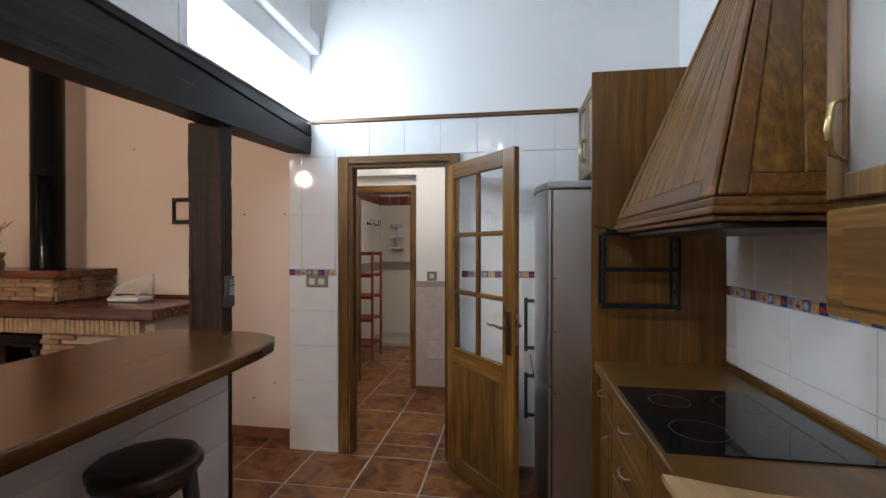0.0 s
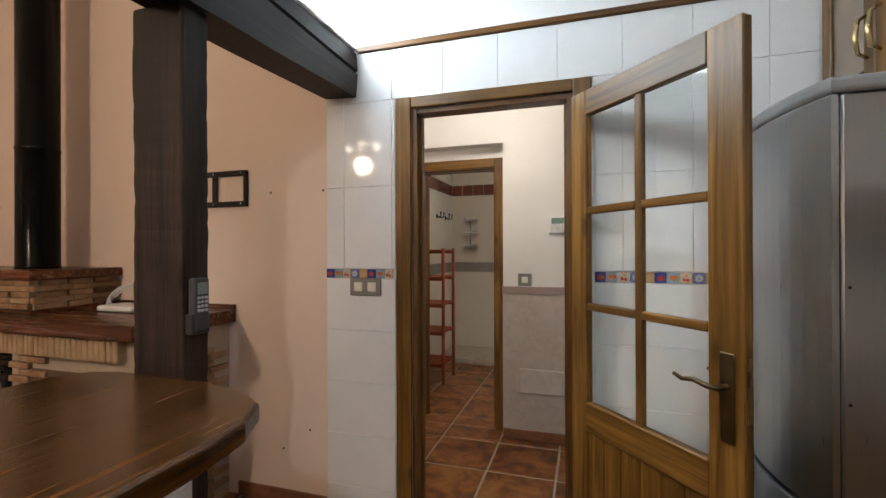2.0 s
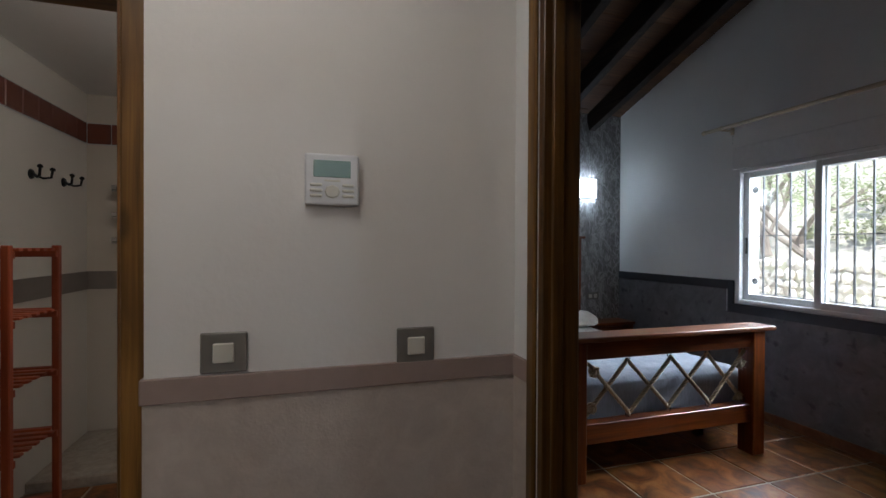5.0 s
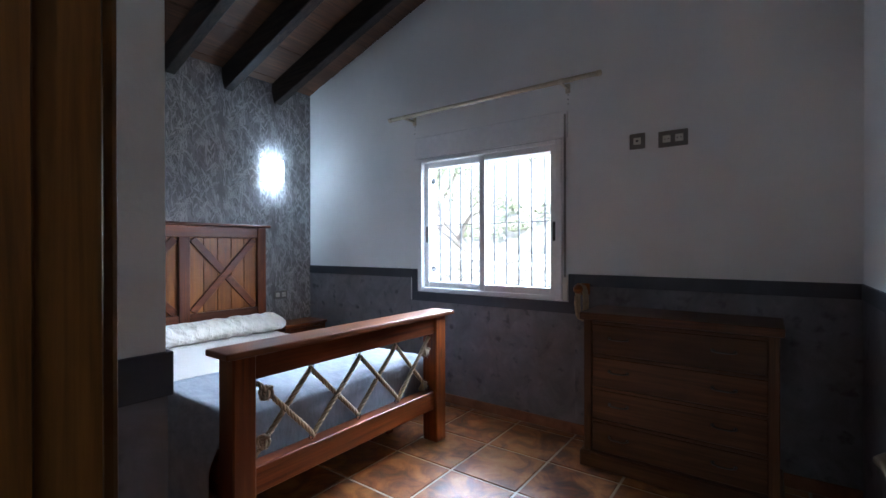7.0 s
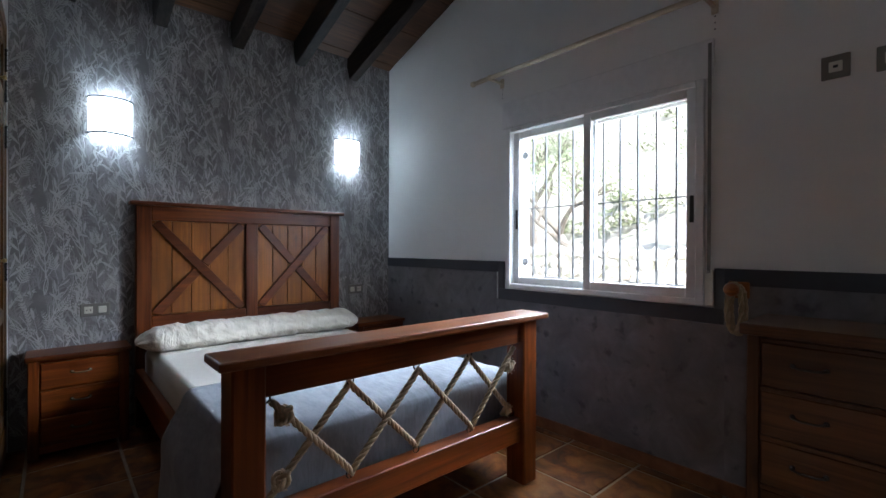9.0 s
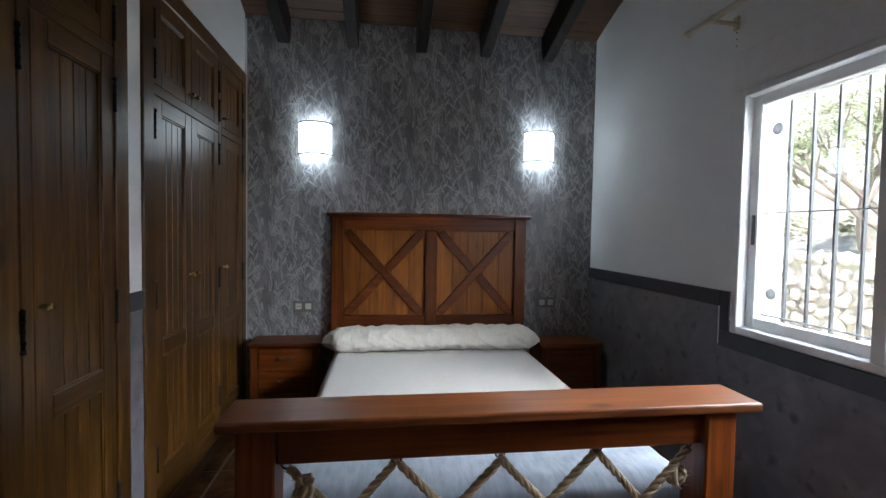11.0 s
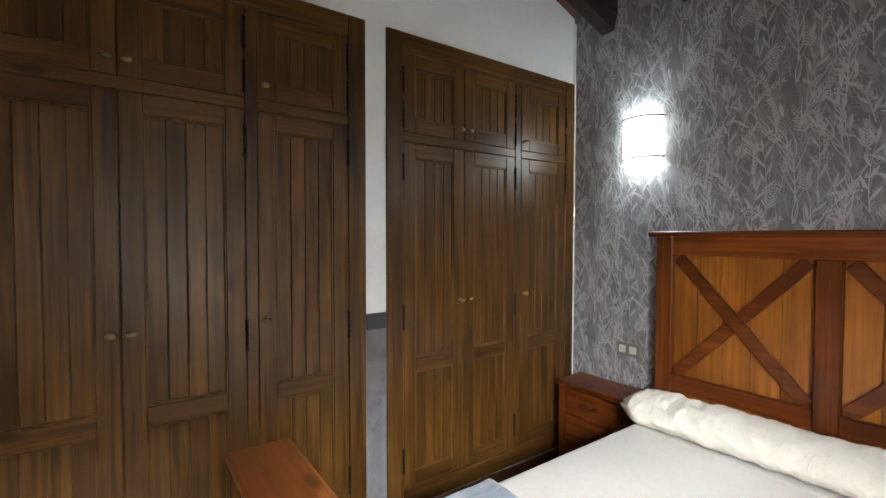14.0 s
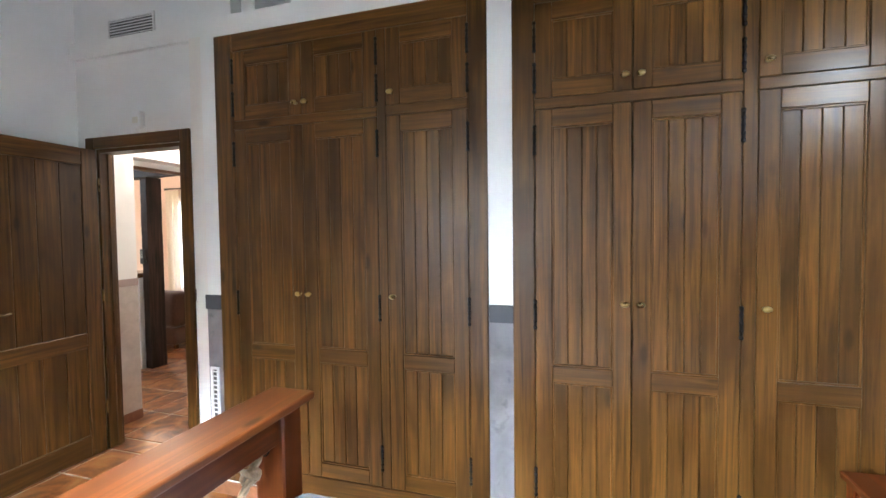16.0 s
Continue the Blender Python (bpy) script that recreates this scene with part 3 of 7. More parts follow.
structure("trim_corner", boxes((WX - 0.003, PY - 0.012, 0, WX + 0.012, PY - 0.001, 2.93)), white_wall(), "white corner bead", "trim")

grey_dado = mottled("grey_stucco", [(0.30, (0.125, 0.120, 0.128)), (0.52, (0.175, 0.168, 0.178)), (0.74, (0.235, 0.228, 0.238))], 6, 0.6, 0.35, 6, None, (0.085, 0.082, 0.090))
slate = plain("slate_band", (0.050, 0.053, 0.062), 0.5)
DZ0, DZ1 = 1.045, 1.125
for row in ((VX - 0.003, SY, 0, VX + 0.001, 5.04, DZ0), (VX - 0.003, 6.55, 0, VX + 0.001, PY, DZ0), (VX - 0.003, 5.04, 0, VX + 0.001, 6.55, 0.85), (DX, JY - 0.003, 0, WX - 0.002, JY + 0.001, DZ0), (DX - 0.001, rd1 + 0.08, 0, DX + 0.003, JY, DZ0), (WX - 0.005, JY, 0, WX - 0.001, 4.93, DZ0), (WX - 0.005, 6.43, 0, WX - 0.001, 6.545, DZ0), (DX, SY - 0.001, 0, VX, SY + 0.003, DZ0)):
    structure("trim_dado", boxes(row), grey_dado, "mottled grey dado", "trim")
for row in ((VX - 0.012, SY, DZ0, VX + 0.001, 5.04, DZ1), (VX - 0.012, 6.53, DZ0, VX + 0.001, PY - 0.001, DZ1), (VX - 0.012, 5.04, 0.845, VX + 0.001, 6.53, 0.925), (VX - 0.012, 6.47, 0.925, VX + 0.001, 6.53, DZ1), (VX - 0.012, 5.04, 0.925, VX + 0.001, 5.085, DZ1), (DX, JY - 0.010, DZ0, WX + 0.006, JY + 0.001, DZ1), (DX, rd1 + 0.08, DZ0, DX + 0.010, JY - 0.010, DZ1), (WX - 0.004, JY, DZ0, WX + 0.006, 4.928, DZ1), (WX - 0.004, 6.432, DZ0, WX + 0.006, 6.543, DZ1), (DX, SY, DZ0, VX - 0.012, SY + 0.010, DZ1)):
    structure("trim_band", boxes(row, bevel=0.002), slate, "slate grey band along the dado", "trim")
skirt = mottled("terracotta_skirting", [(0.3, (0.16, 0.065, 0.03)), (0.7, (0.30, 0.13, 0.06))], 8, 0.35, 0.2)
for row in ((VX - 0.012, SY, 0, VX, PY, 0.075), (1.0, PY - 0.012, 0, VX - 0.012, PY, 0.075), (WX - 0.004, JY, 0, WX + 0.008, 7.97, 0.075), (-2.25, 3.358, 0, -1.573, 3.37, 0.08), (-0.937, HY - 0.013, 0, HX, HY - 0.003, 0.075), (-0.418, 3.453, 0, HX, 3.463, 0.075)):
    structure("baseboard", boxes(row, bevel=0.003), skirt, "terracotta skirting tiles", "baseboard")

# sloping boarded ceiling on dark rafters
bm = bmesh.new()
y, k = SY - 0.1, 0
while y < PY + 0.02:
    y2 = min(y + 0.135, PY + 0.05)
    z0, z1 = roof_z(y), roof_z(y2)
    lift = 0.002 * (k % 3)
    v = [bm.verts.new(p) for p in ((-0.4, y + 0.002, z0 + lift), (VX + 0.05, y + 0.002, z0 + lift), (VX + 0.05, y2 - 0.002, z1 + lift), (-0.4, y2 - 0.002, z1 + lift), (-0.4, y + 0.002, z0 + 0.05), (VX + 0.05, y + 0.002, z0 + 0.05), (VX + 0.05, y2 - 0.002, z1 + 0.05), (-0.4, y2 - 0.002, z1 + 0.05))]
    for f in ((3, 2, 1, 0), (4, 5, 6, 7), (0, 1, 5, 4), (2, 3, 7, 6), (1, 2, 6, 5), (3, 0, 4, 7)):
        bm.faces.new([v[i] for i in f])
    y, k = y2, k + 1
structure("ceiling_bedroom", bm, wood("ceiling_boards", (0.060, 0.026, 0.011), (0.170, 0.080, 0.034), "x", 0.5, 0.8), "dark brown boarded sloping ceiling", "ceiling")
structure("roof_bedroom", boxes((-0.5, SY - 0.2, 4.6, VX + 0.3, PY + 0.1, 4.7)), white_wall(), "roof slab", "roof")
for x in (0.545, 1.045, 1.56, 2.06, 2.568):
    bm = bmesh.new()
    beamed(bm, (x, SY, roof_z(SY) - 0.110), (x, PY - 0.001, roof_z(PY) - 0.110), 0.085, 0.21, (0, 0, 1), 0.006)
    tagged(part("rafter", bm, charred("y")), "dark stained ceiling rafter", "rafter", "bedroom rafters", "structure")

# bedroom door: casing, lining, panelled leaf swung back along the wall
door = thing("door_3", "brown panelled bedroom door standing wide open", "door", (0.03, (rd0 + rd1) / 2, 0), kind="structure")
casing(door, "y", rd0, rd1, rdz, HX, -1, 0.040, 0.012, 0.075)
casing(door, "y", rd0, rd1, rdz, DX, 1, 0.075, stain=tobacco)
# jambs take the darker stain: the shade on them is put into the colour
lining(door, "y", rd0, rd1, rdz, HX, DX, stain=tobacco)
LEAF2 = (DX + 0.022, rd0 + 0.030, 0.008)
leaf = thing("bedroom_door_leaf", "dark brown boarded door leaf opened back towards the wall", "door", LEAF2, kind="structure")


def boarded_leaf(root, width=0.72, high=2.025, thick=0.036):
    x0, y0, z0 = root.location
    def at(u0, v0, u1, v1, d0=0.0, d1=thick):
        return (x0 + u0, y0 - d1, z0 + v0, x0 + u1, y0 - d0, z0 + v1)
    s, w = 0.10, width
    part("stile", boxes(at(0, 0, s, high), bevel=0.004), tobacco("z"), root)
    part("stile", boxes(at(w - s, 0, w, high), bevel=0.004), tobacco("z"), root)
    for v0, v1 in ((0, 0.14), (0.72, 0.82), (high - 0.11, high)):
        part("rail", boxes(at(s, v0, w - s, v1), bevel=0.004), tobacco("x"), root)
    for lo, hi in ((0.14, 0.72), (0.82, high - 0.11)):
        for k in range(4):
            u0 = s + (w - 2 * s) * k / 4
            part("plank", boxes(at(u0 + 0.001, lo, u0 + (w - 2 * s) / 4 - 0.001, hi, 0.009, thick - 0.009), bevel=0.003), tobacco("z"), root)
    lever(root, (x0 + w - 0.05, y0, z0 + 1.02), (-1, 0), (0, 1))
    for v in (0.25, 1.0, 1.75):
        bm = bmesh.new()
        tube(bm, [(x0 - 0.004, y0 + 0.004, z0 + v), (x0 - 0.004, y0 + 0.004, z0 + v + 0.09)], 0.006, 8)
        part("hinge", bm, brass(), root)


boarded_leaf(leaf)
leaf.rotation_euler = (0, 0, radians(2.0))

# ---- bedroom things ----
def knob(parent, at):
    """An oval antique brass knob facing +x."""
    bm = bmesh.new()
    x, y, z = at
    turned(bm, at, [(0.007, 0.0), (0.005, 0.012), (0.010, 0.018), (0.0125, 0.024), (0.008, 0.031), (0.001, 0.033)], 10, "x")
    for v in bm.verts:
        v.co.y = y + (v.co.y - y) * 1.5
    part("knob", bm, brass(), parent, "antique brass oval knob", True)


def hinge(parent, x, y, z, length=0.115):
    bm = bmesh.new()
    tube(bm, [(x, y, z - length / 2), (x, y, z + length / 2)], 0.0065, 8)
    for s in (-0.03, 0.0, 0.03):
        turned(bm, (x, y, z + s - 0.004), [(0.0085, 0), (0.0085, 0.008)], 8)
    for s in (-1, 1):
        turned(bm, (x, y, z + s * length / 2 - 0.006), [(0.003, -0.004), (0.0085, 0), (0.0085, 0.010), (0.003, 0.016)], 8)
    part("hinge", bm, iron(), parent, "dark iron hinge", True)


def cupboard_door(root, y0, y1, z0, z1, rails, knob_at, hinge_side, hinges):
    """Frame and boarded panels; rails are the heights that divide the panels."""
    s, f, t = 0.074, WX + 0.003, 0.026
    cuts = [z0 + 0.074] + [v for pair in rails for v in pair] + [z1 - 0.075]
    d = part("door", boxes((f - t - 0.008, y0 + 0.004, z0 + 0.002, f - t + 0.003, y1 - 0.004, z1 - 0.002)), tobacco("z"), root)
    for a, b in ((y0 + 0.002, y0 + s), (y1 - s, y1 - 0.002)):
        part("stile", boxes((f - t, a, z0, f, b, z1), bevel=0.003), tobacco("z"), d)
    edges = [(z0, z0 + 0.074)] + list(rails) + [(z1 - 0.075, z1)]
    for a, b in edges:
        part("rail", boxes((f - t, y0 + s, a, f - 0.001, y1 - s, b), bevel=0.003), tobacco("y"), d)
    for a, b in zip(cuts[0::2], cuts[1::2]):
        part("moulding", boxes((f - t, y0 + s, a, f - 0.005, y0 + s + 0.008, b), (f - t, y1 - s - 0.008, a, f - 0.005, y1 - s, b), (f - t, y0 + s + 0.008, a, f - 0.005, y1 - s - 0.008, a + 0.008), (f - t, y0 + s + 0.008, b - 0.008, f - 0.005, y1 - s - 0.008, b), bevel=0.002), tobacco("z"), d)
        n = 4
        u0, u1 = y0 + s + 0.004, y1 - s - 0.004
        for k in range(n):
            part("plank", boxes((f - t + 0.004, u0 + (u1 - u0) * k / n + 0.0008, a, f - 0.012, u0 + (u1 - u0) * (k + 1) / n - 0.0008, b), bevel=0.003), tobacco("z"), d)
    knob(d, (f, *knob_at))
    for z in hinges:
        hinge(d, f + 0.004, y0 if hinge_side < 0 else y1, z)


def wardrobe(y0, y1, i0, m0, m1, i1, bar):
    root = thing("wardrobe", "built-in walnut-stained wardrobe with boarded doors, all closed", "wardrobe", (WX, y0, 0.14), "built-in wardrobes")
    f, b = WX + 0.008, WX - 0.035
    part("frame_side", boxes((b, y0, 0.085, f, i0, 2.53), bevel=0.004), tobacco("z"), root)
    part("frame_side", boxes((b, i1, 0.085, f, y1, 2.53), bevel=0.004), tobacco("z"), root)
    part("frame_top", boxes((b, i0, 2.437, f, i1, 2.53), bevel=0.004), tobacco("y"), root)
    part("frame_bottom", boxes((b, i0, 0.085, f, i1, 0.19), bevel=0.004), tobacco("y"), root)
    part("mullion", boxes((b, m0, 0.19, f - 0.004, m1, 2.437), bevel=0.003), tobacco("z"), root)
    part("crossbar", boxes((b, i0, bar, f - 0.004, m0, bar + 0.046), bevel=0.003), tobacco("y"), root)
    part("crossbar", boxes((b, m1, bar, f - 0.004, i1, bar + 0.046), bevel=0.003), tobacco("y"), root)
    part("back", boxes((WX - 0.05, i0, 0.19, WX - 0.036, i1, 2.437)), tobacco("z"), root)
    mid = (i0 + m0) / 2
    for u0, u1, side in ((i0, mid, -1), (mid, m0, 1), (m1, i1, 1)):
        k = u1 - 0.030 if side < 0 else u0 + 0.030
        cupboard_door(root, u0, u1, 0.192, bar - 0.002, [(0.793, 0.867)], (k, 1.150), side, (0.34, 1.09, bar - 0.13))
        cupboard_door(root, u0, u1, bar + 0.048, 2.435, [], (k, bar + 0.105), side, (bar + 0.135, bar + 0.31))
    return root


wardrobe(4.929, 6.430, 5.046, 5.890, 5.936, 6.341, 2.022)
wardrobe(6.5425, 7.982, 6.639, 7.428, 7.477, 7.892, 1.984)


def bed():
    root = thing("bed", "red-brown wooden double bed with boarded headboard and rope-laced footboard", "bed", (1.65, 6.9, 0))
    hx0, hx1, hy0, hy1 = 0.900, 2.408, 7.905, 7.975
    # headboard
    for a, b in ((hx0, hx0 + 0.09), (hx1 - 0.09, hx1)):
        part("head_post", boxes((a, hy0, 0, b, hy1, 1.505), bevel=0.005), cherry("z"), root)
    part("head_cap", boxes((hx0 - 0.035, hy0 - 0.03, 1.505, hx1 + 0.035, hy1 + 0.005, 1.532), bevel=0.006), cherry("x"), root)
    m = (hx0 + hx1) / 2
    part("head_mullion", boxes((m - 0.045, hy0, 0.40, m + 0.045, hy1 - 0.02, 1.405), bevel=0.004), cherry("z"), root)
    for z0, z1 in ((1.405, 1.505), (0.665, 0.750)):
        for a, b in ((hx0 + 0.09, m - 0.045), (m + 0.045, hx1 - 0.09)) if z1 < 1 else ((hx0 + 0.09, hx1 - 0.09),):
            part("head_rail", boxes((a, hy0 + 0.004, z0, b, hy1 - 0.02, z1), bevel=0.004), cherry("x"), root)
    for a, b in ((hx0 + 0.09, m - 0.045), (m + 0.045, hx1 - 0.09)):
        n = 5
        for z0, z1 in ((0.40, 0.665), (0.750, 1.405)):
            for k in range(n):
                part("plank", boxes((a + (b - a) * k / n + 0.0008, hy0 + 0.030, z0, a + (b - a) * (k + 1) / n - 0.0008, hy1 - 0.012, z1), bevel=0.003), honey("z"), root)
        inset = 0.026
        left_panel = a < m - 0.1
        lo_z, hi_z = 0.762, 1.392
        ends = [(a + inset, hi_z), (b - inset, lo_z)] if left_panel else [(a + inset, lo_z), (b - inset, hi_z)]
        cross = [(a + inset, lo_z), (b - inset, hi_z)] if left_panel else [(a + inset, hi_z), (b - inset, lo_z)]
        for (p0, p1), cuts in ((ends, ((0.0, 1.0),)), (cross, ((0.0, 0.46), (0.54, 1.0)))):
            p, q = Vector((p0[0], hy0 + 0.020, p0[1])), Vector((p1[0], hy0 + 0.020, p1[1]))
            across = Vector((-(q.z - p.z), 0, q.x - p.x))
            for s0, s1 in cuts:
                bm = bmesh.new()
                beamed(bm, p.lerp(q, s0), p.lerp(q, s1), 0.020, 0.062, across, 0.003)
                part("brace", bm, cherry("x"), root)
    # footboard
    fy0, fy1 = 5.735, 5.865
    for a in (0.888, 2.296):
        part("foot_post", boxes((a, fy0 + 0.005, 0, a + 0.105, fy1 - 0.005, 0.850), bevel=0.006), cherry("z"), root)
    bm = boxes((0.845, fy0 - 0.026, 0.850, 2.462, fy1 + 0.026, 0.880), bevel=0.007, seg=2)
    part("foot_cap", bm, wood("cherry_cap", (0.085, 0.022, 0.006), (0.235, 0.078, 0.020), "x", 0.30, 0.9), root)
    part("foot_rail", boxes((0.993, fy0 + 0.025, 0.735, 2.296, fy1 - 0.025, 0.850), bevel=0.005), cherry("x"), root)
    part("foot_rail", boxes((0.993, fy0 + 0.025, 0.225, 2.296, fy1 - 0.025, 0.348), bevel=0.005), cherry("x"), root)
    for a in (0.898, 2.350):
        part("side_rail", boxes((a, fy1, 0.225, a + 0.045, hy0, 0.40), bevel=0.004), cherry("y"), root)
    for y in (6.1, 7.0):
        part("slat_leg", boxes((2.20, y, 0, 2.26, y + 0.06, 0.22), bevel=0.004), cherry("z"), root)
    return root


def twisted(points, radius=0.013):
    """A three-strand rope through points."""
    bm = bmesh.new()
    pts = [Vector(p) for p in points]
    dense = []
    for a, b in zip(pts, pts[1:]):
        n = max(2, int((b - a).length / 0.012))
        dense += [a.lerp(b, i / n) for i in range(n)]
    dense.append(pts[-1])
    for strand in range(3):
        line = []
        for i, p in enumerate(dense):
            t = (dense[min(i + 1, len(dense) - 1)] - dense[max(i - 1, 0)]).normalized()
            u = Vector((0, 1, 0))
            w = t.cross(u).normalized()
            ang = i * 0.85 + strand * 2 * math.pi / 3
            line.append(p + (u * math.cos(ang) + w * math.sin(ang)) * radius * 0.52)
        tube(bm, line, radius * 0.60, 5)
    return bm


def knotted(at, size=0.024):
    """A frayed rope knot."""
    bm = bmesh.new()
    rng = random.Random(int(at[0] * 997))
    for k in range(3):
        ph = rng.random() * 6
        tube(bm, [(at[0] + size * math.cos(a + ph) * (0.9 if k != 1 else 0.5), at[1] + size * 0.7 * math.sin(a * (1 if k != 2 else 2)), at[2] + size * math.sin(a + ph + k)) for a in (i * 0.5 for i in range(14))], 0.009, 5)
    return bm


def frayed(at):
    """Loose fibres standing out of a knot."""
    rng = random.Random(int(at[0] * 997))
    bm = bmesh.new()
    for k in range(9):
        a = rng.random() * 6.3
        tube(bm, [at, (at[0] + 0.03 * math.cos(a), at[1] - 0.015 + 0.03 * rng.random(), at[2] + 0.03 * math.sin(a)), (at[0] + 0.045 * math.cos(a + 0.4), at[1] - 0.01, at[2] + 0.04 * math.sin(a + 0.4))], 0.0018, 4)
    return bm


frame_bed = bed()
rope_mat = cloth("hemp_rope", (0.40, 0.31, 0.20), 300, 0.5, 0.25)
ry = 5.80
xs = [1.012 + 0.318 * k for k in range(5)]
hi, lo = 0.712, 0.372
for first in (0, 1):
    pts = []
    for k, x in enumerate(xs):
        top = (k + first) % 2 == 0
        x += 0.012 if k == 0 else (-0.012 if k == 4 else 0)
        z = hi if top else lo
        if 0 < k < 4:
            pts += [(x - 0.014, ry, z - (0.022 if top else -0.022)), (x, ry, z), (x + 0.014, ry, z - (0.022 if top else -0.022))]
        else:
            pts.append((x, ry, z))
    y_off = 0.011 if first else -0.011
    pts = [(x, y + y_off, z) for x, y, z in pts]
    part("rope", twisted(pts), rope_mat, frame_bed, "thick hemp rope laced in a zigzag", True)
    for at in ((xs[0] + 0.055, ry + y_off - 0.004, (hi - 0.055) if not first else (lo + 0.055)), (xs[4] - 0.05, ry + y_off - 0.004, (hi - 0.09) if not first else (lo + 0.02))):
        knot = part("knot", knotted(at), rope_mat, frame_bed, "frayed rope knot", True)
        part("fibres", frayed(at), rope_mat, knot, "", True)
for k, x in enumerate(xs):
    for top in (True, False):
        z = 0.735 if top else 0.348
        s = -1 if top else 1
        bm = bmesh.new()
        xx = min(max(x, 1.012), 2.278)
        tube(bm, [(xx + 0.015 * math.sin(a), ry + 0.004, z + s * (0.016 - 0.016 * math.cos(a))) for a in (i * 0.42 for i in range(15))], 0.0028, 6)
        part("hook", bm, iron(), frame_bed, "black iron eye hook", True)


def mattress():
    root = thing("mattress", "thick mattress under a tight cream white sheet", "mattress", (1.65, 6.89, 0.25))
    part("core", boxes((0.955, 5.885, 0.245, 2.338, 7.890, 0.33), bevel=0.02, seg=2), cloth("ticking", (0.60, 0.58, 0.54)), root, "pale quilted mattress core")
    part("fitted_sheet", boxes((0.945, 5.875, 0.27, 2.348, 7.900, 0.550), bevel=0.055, seg=5), cloth("white_sheet", (0.60, 0.56, 0.505), 500, 0.15, 0.05), root, "tight cream white sheet", True)
    return root


mattress()


def sheet_fold():
    """The turned edge of the sheet, a shallow ridge across the bed below the bolster."""
    bm = bmesh.new()
    rows = []
    for j in range(4):
        row = []
        for i in range(50):
            x = 0.99 + 1.31 * i / 49
            y = 7.56 + 0.006 * math.sin(i * 0.9) + [-0.02, -0.012, 0.012, 0.02][j]
            row.append(bm.verts.new((x, y, 0.5505 + (0.0045 + 0.002 * math.sin(i * 1.7) if j in (1, 2) else 0.0))))
        rows.append(row)
    for a, b in zip(rows, rows[1:]):
        for i in range(49):
            bm.faces.new((a[i], a[i + 1], b[i + 1], b[i]))
    return tagged(part("sheet_hem", bm, cloth("white_sheet", (0.60, 0.56, 0.505)), None, "", True), "sewn hem of the cream white bed sheet", "bed sheet")


sheet_fold()


def bolster():
    bm = bmesh.new()
    n, sides = 170, 48
    rings = []
    for i in range(n + 1):
        s = i / n
        x = 0.875 + 1.565 * s
        end = min(1.0, math.sin(math.pi * min(s, 1 - s) / 0.16) if min(s, 1 - s) < 0.08 else 1.0)
        ring = []
        for k in range(sides):
            a = 2 * math.pi * k / sides
            flat = 1.0 if math.sin(a) > -0.2 else 0.75
            ry_, rz_ = 0.160 * (0.40 + 0.60 * end), 0.090 * (0.12 + 0.88 * end)
            p = Vector((x * 5.5, a * 2.2, 3.0))
            wrinkle = noise.noise(Vector((x * 17, math.cos(a) * 1.5, math.sin(a) * 1.5))) * 0.013 + (0.5 - abs(noise.noise(Vector((x * 30 + 5 * math.sin(a), math.cos(a) * 2.5, 5.0))))) * 0.016 + noise.noise(Vector((x * 60 + 9 * math.sin(a), math.cos(a) * 3, 8.0))) * 0.005
            sag = 0.014 * math.sin(x * 4.0 + 1)
            ring.append(bm.verts.new((x + 0.012 * noise.noise(p), 7.70 + sag + math.cos(a) * (ry_ - 0.006 + wrinkle), 0.614 + math.sin(a) * (rz_ + wrinkle) * flat)))
        rings.append(ring)
    for a, b in zip(rings, rings[1:]):
        for k in range(sides):
            bm.faces.new((a[k], a[(k + 1) % sides], b[(k + 1) % sides], b[k]))
    bm.faces.new(list(reversed(rings[0])))
    bm.faces.new(rings[-1])
    ob = part("bolster_pillow", bm, cloth("cream_cotton", (0.74, 0.68, 0.59), 380, 0.25, 0.06, 0.9, None, (2.2, 0.9, 0.9)), None, "", True)
    return tagged(ob, "long wrinkled cream bolster pillow across the bed head", "pillow")


bolster()


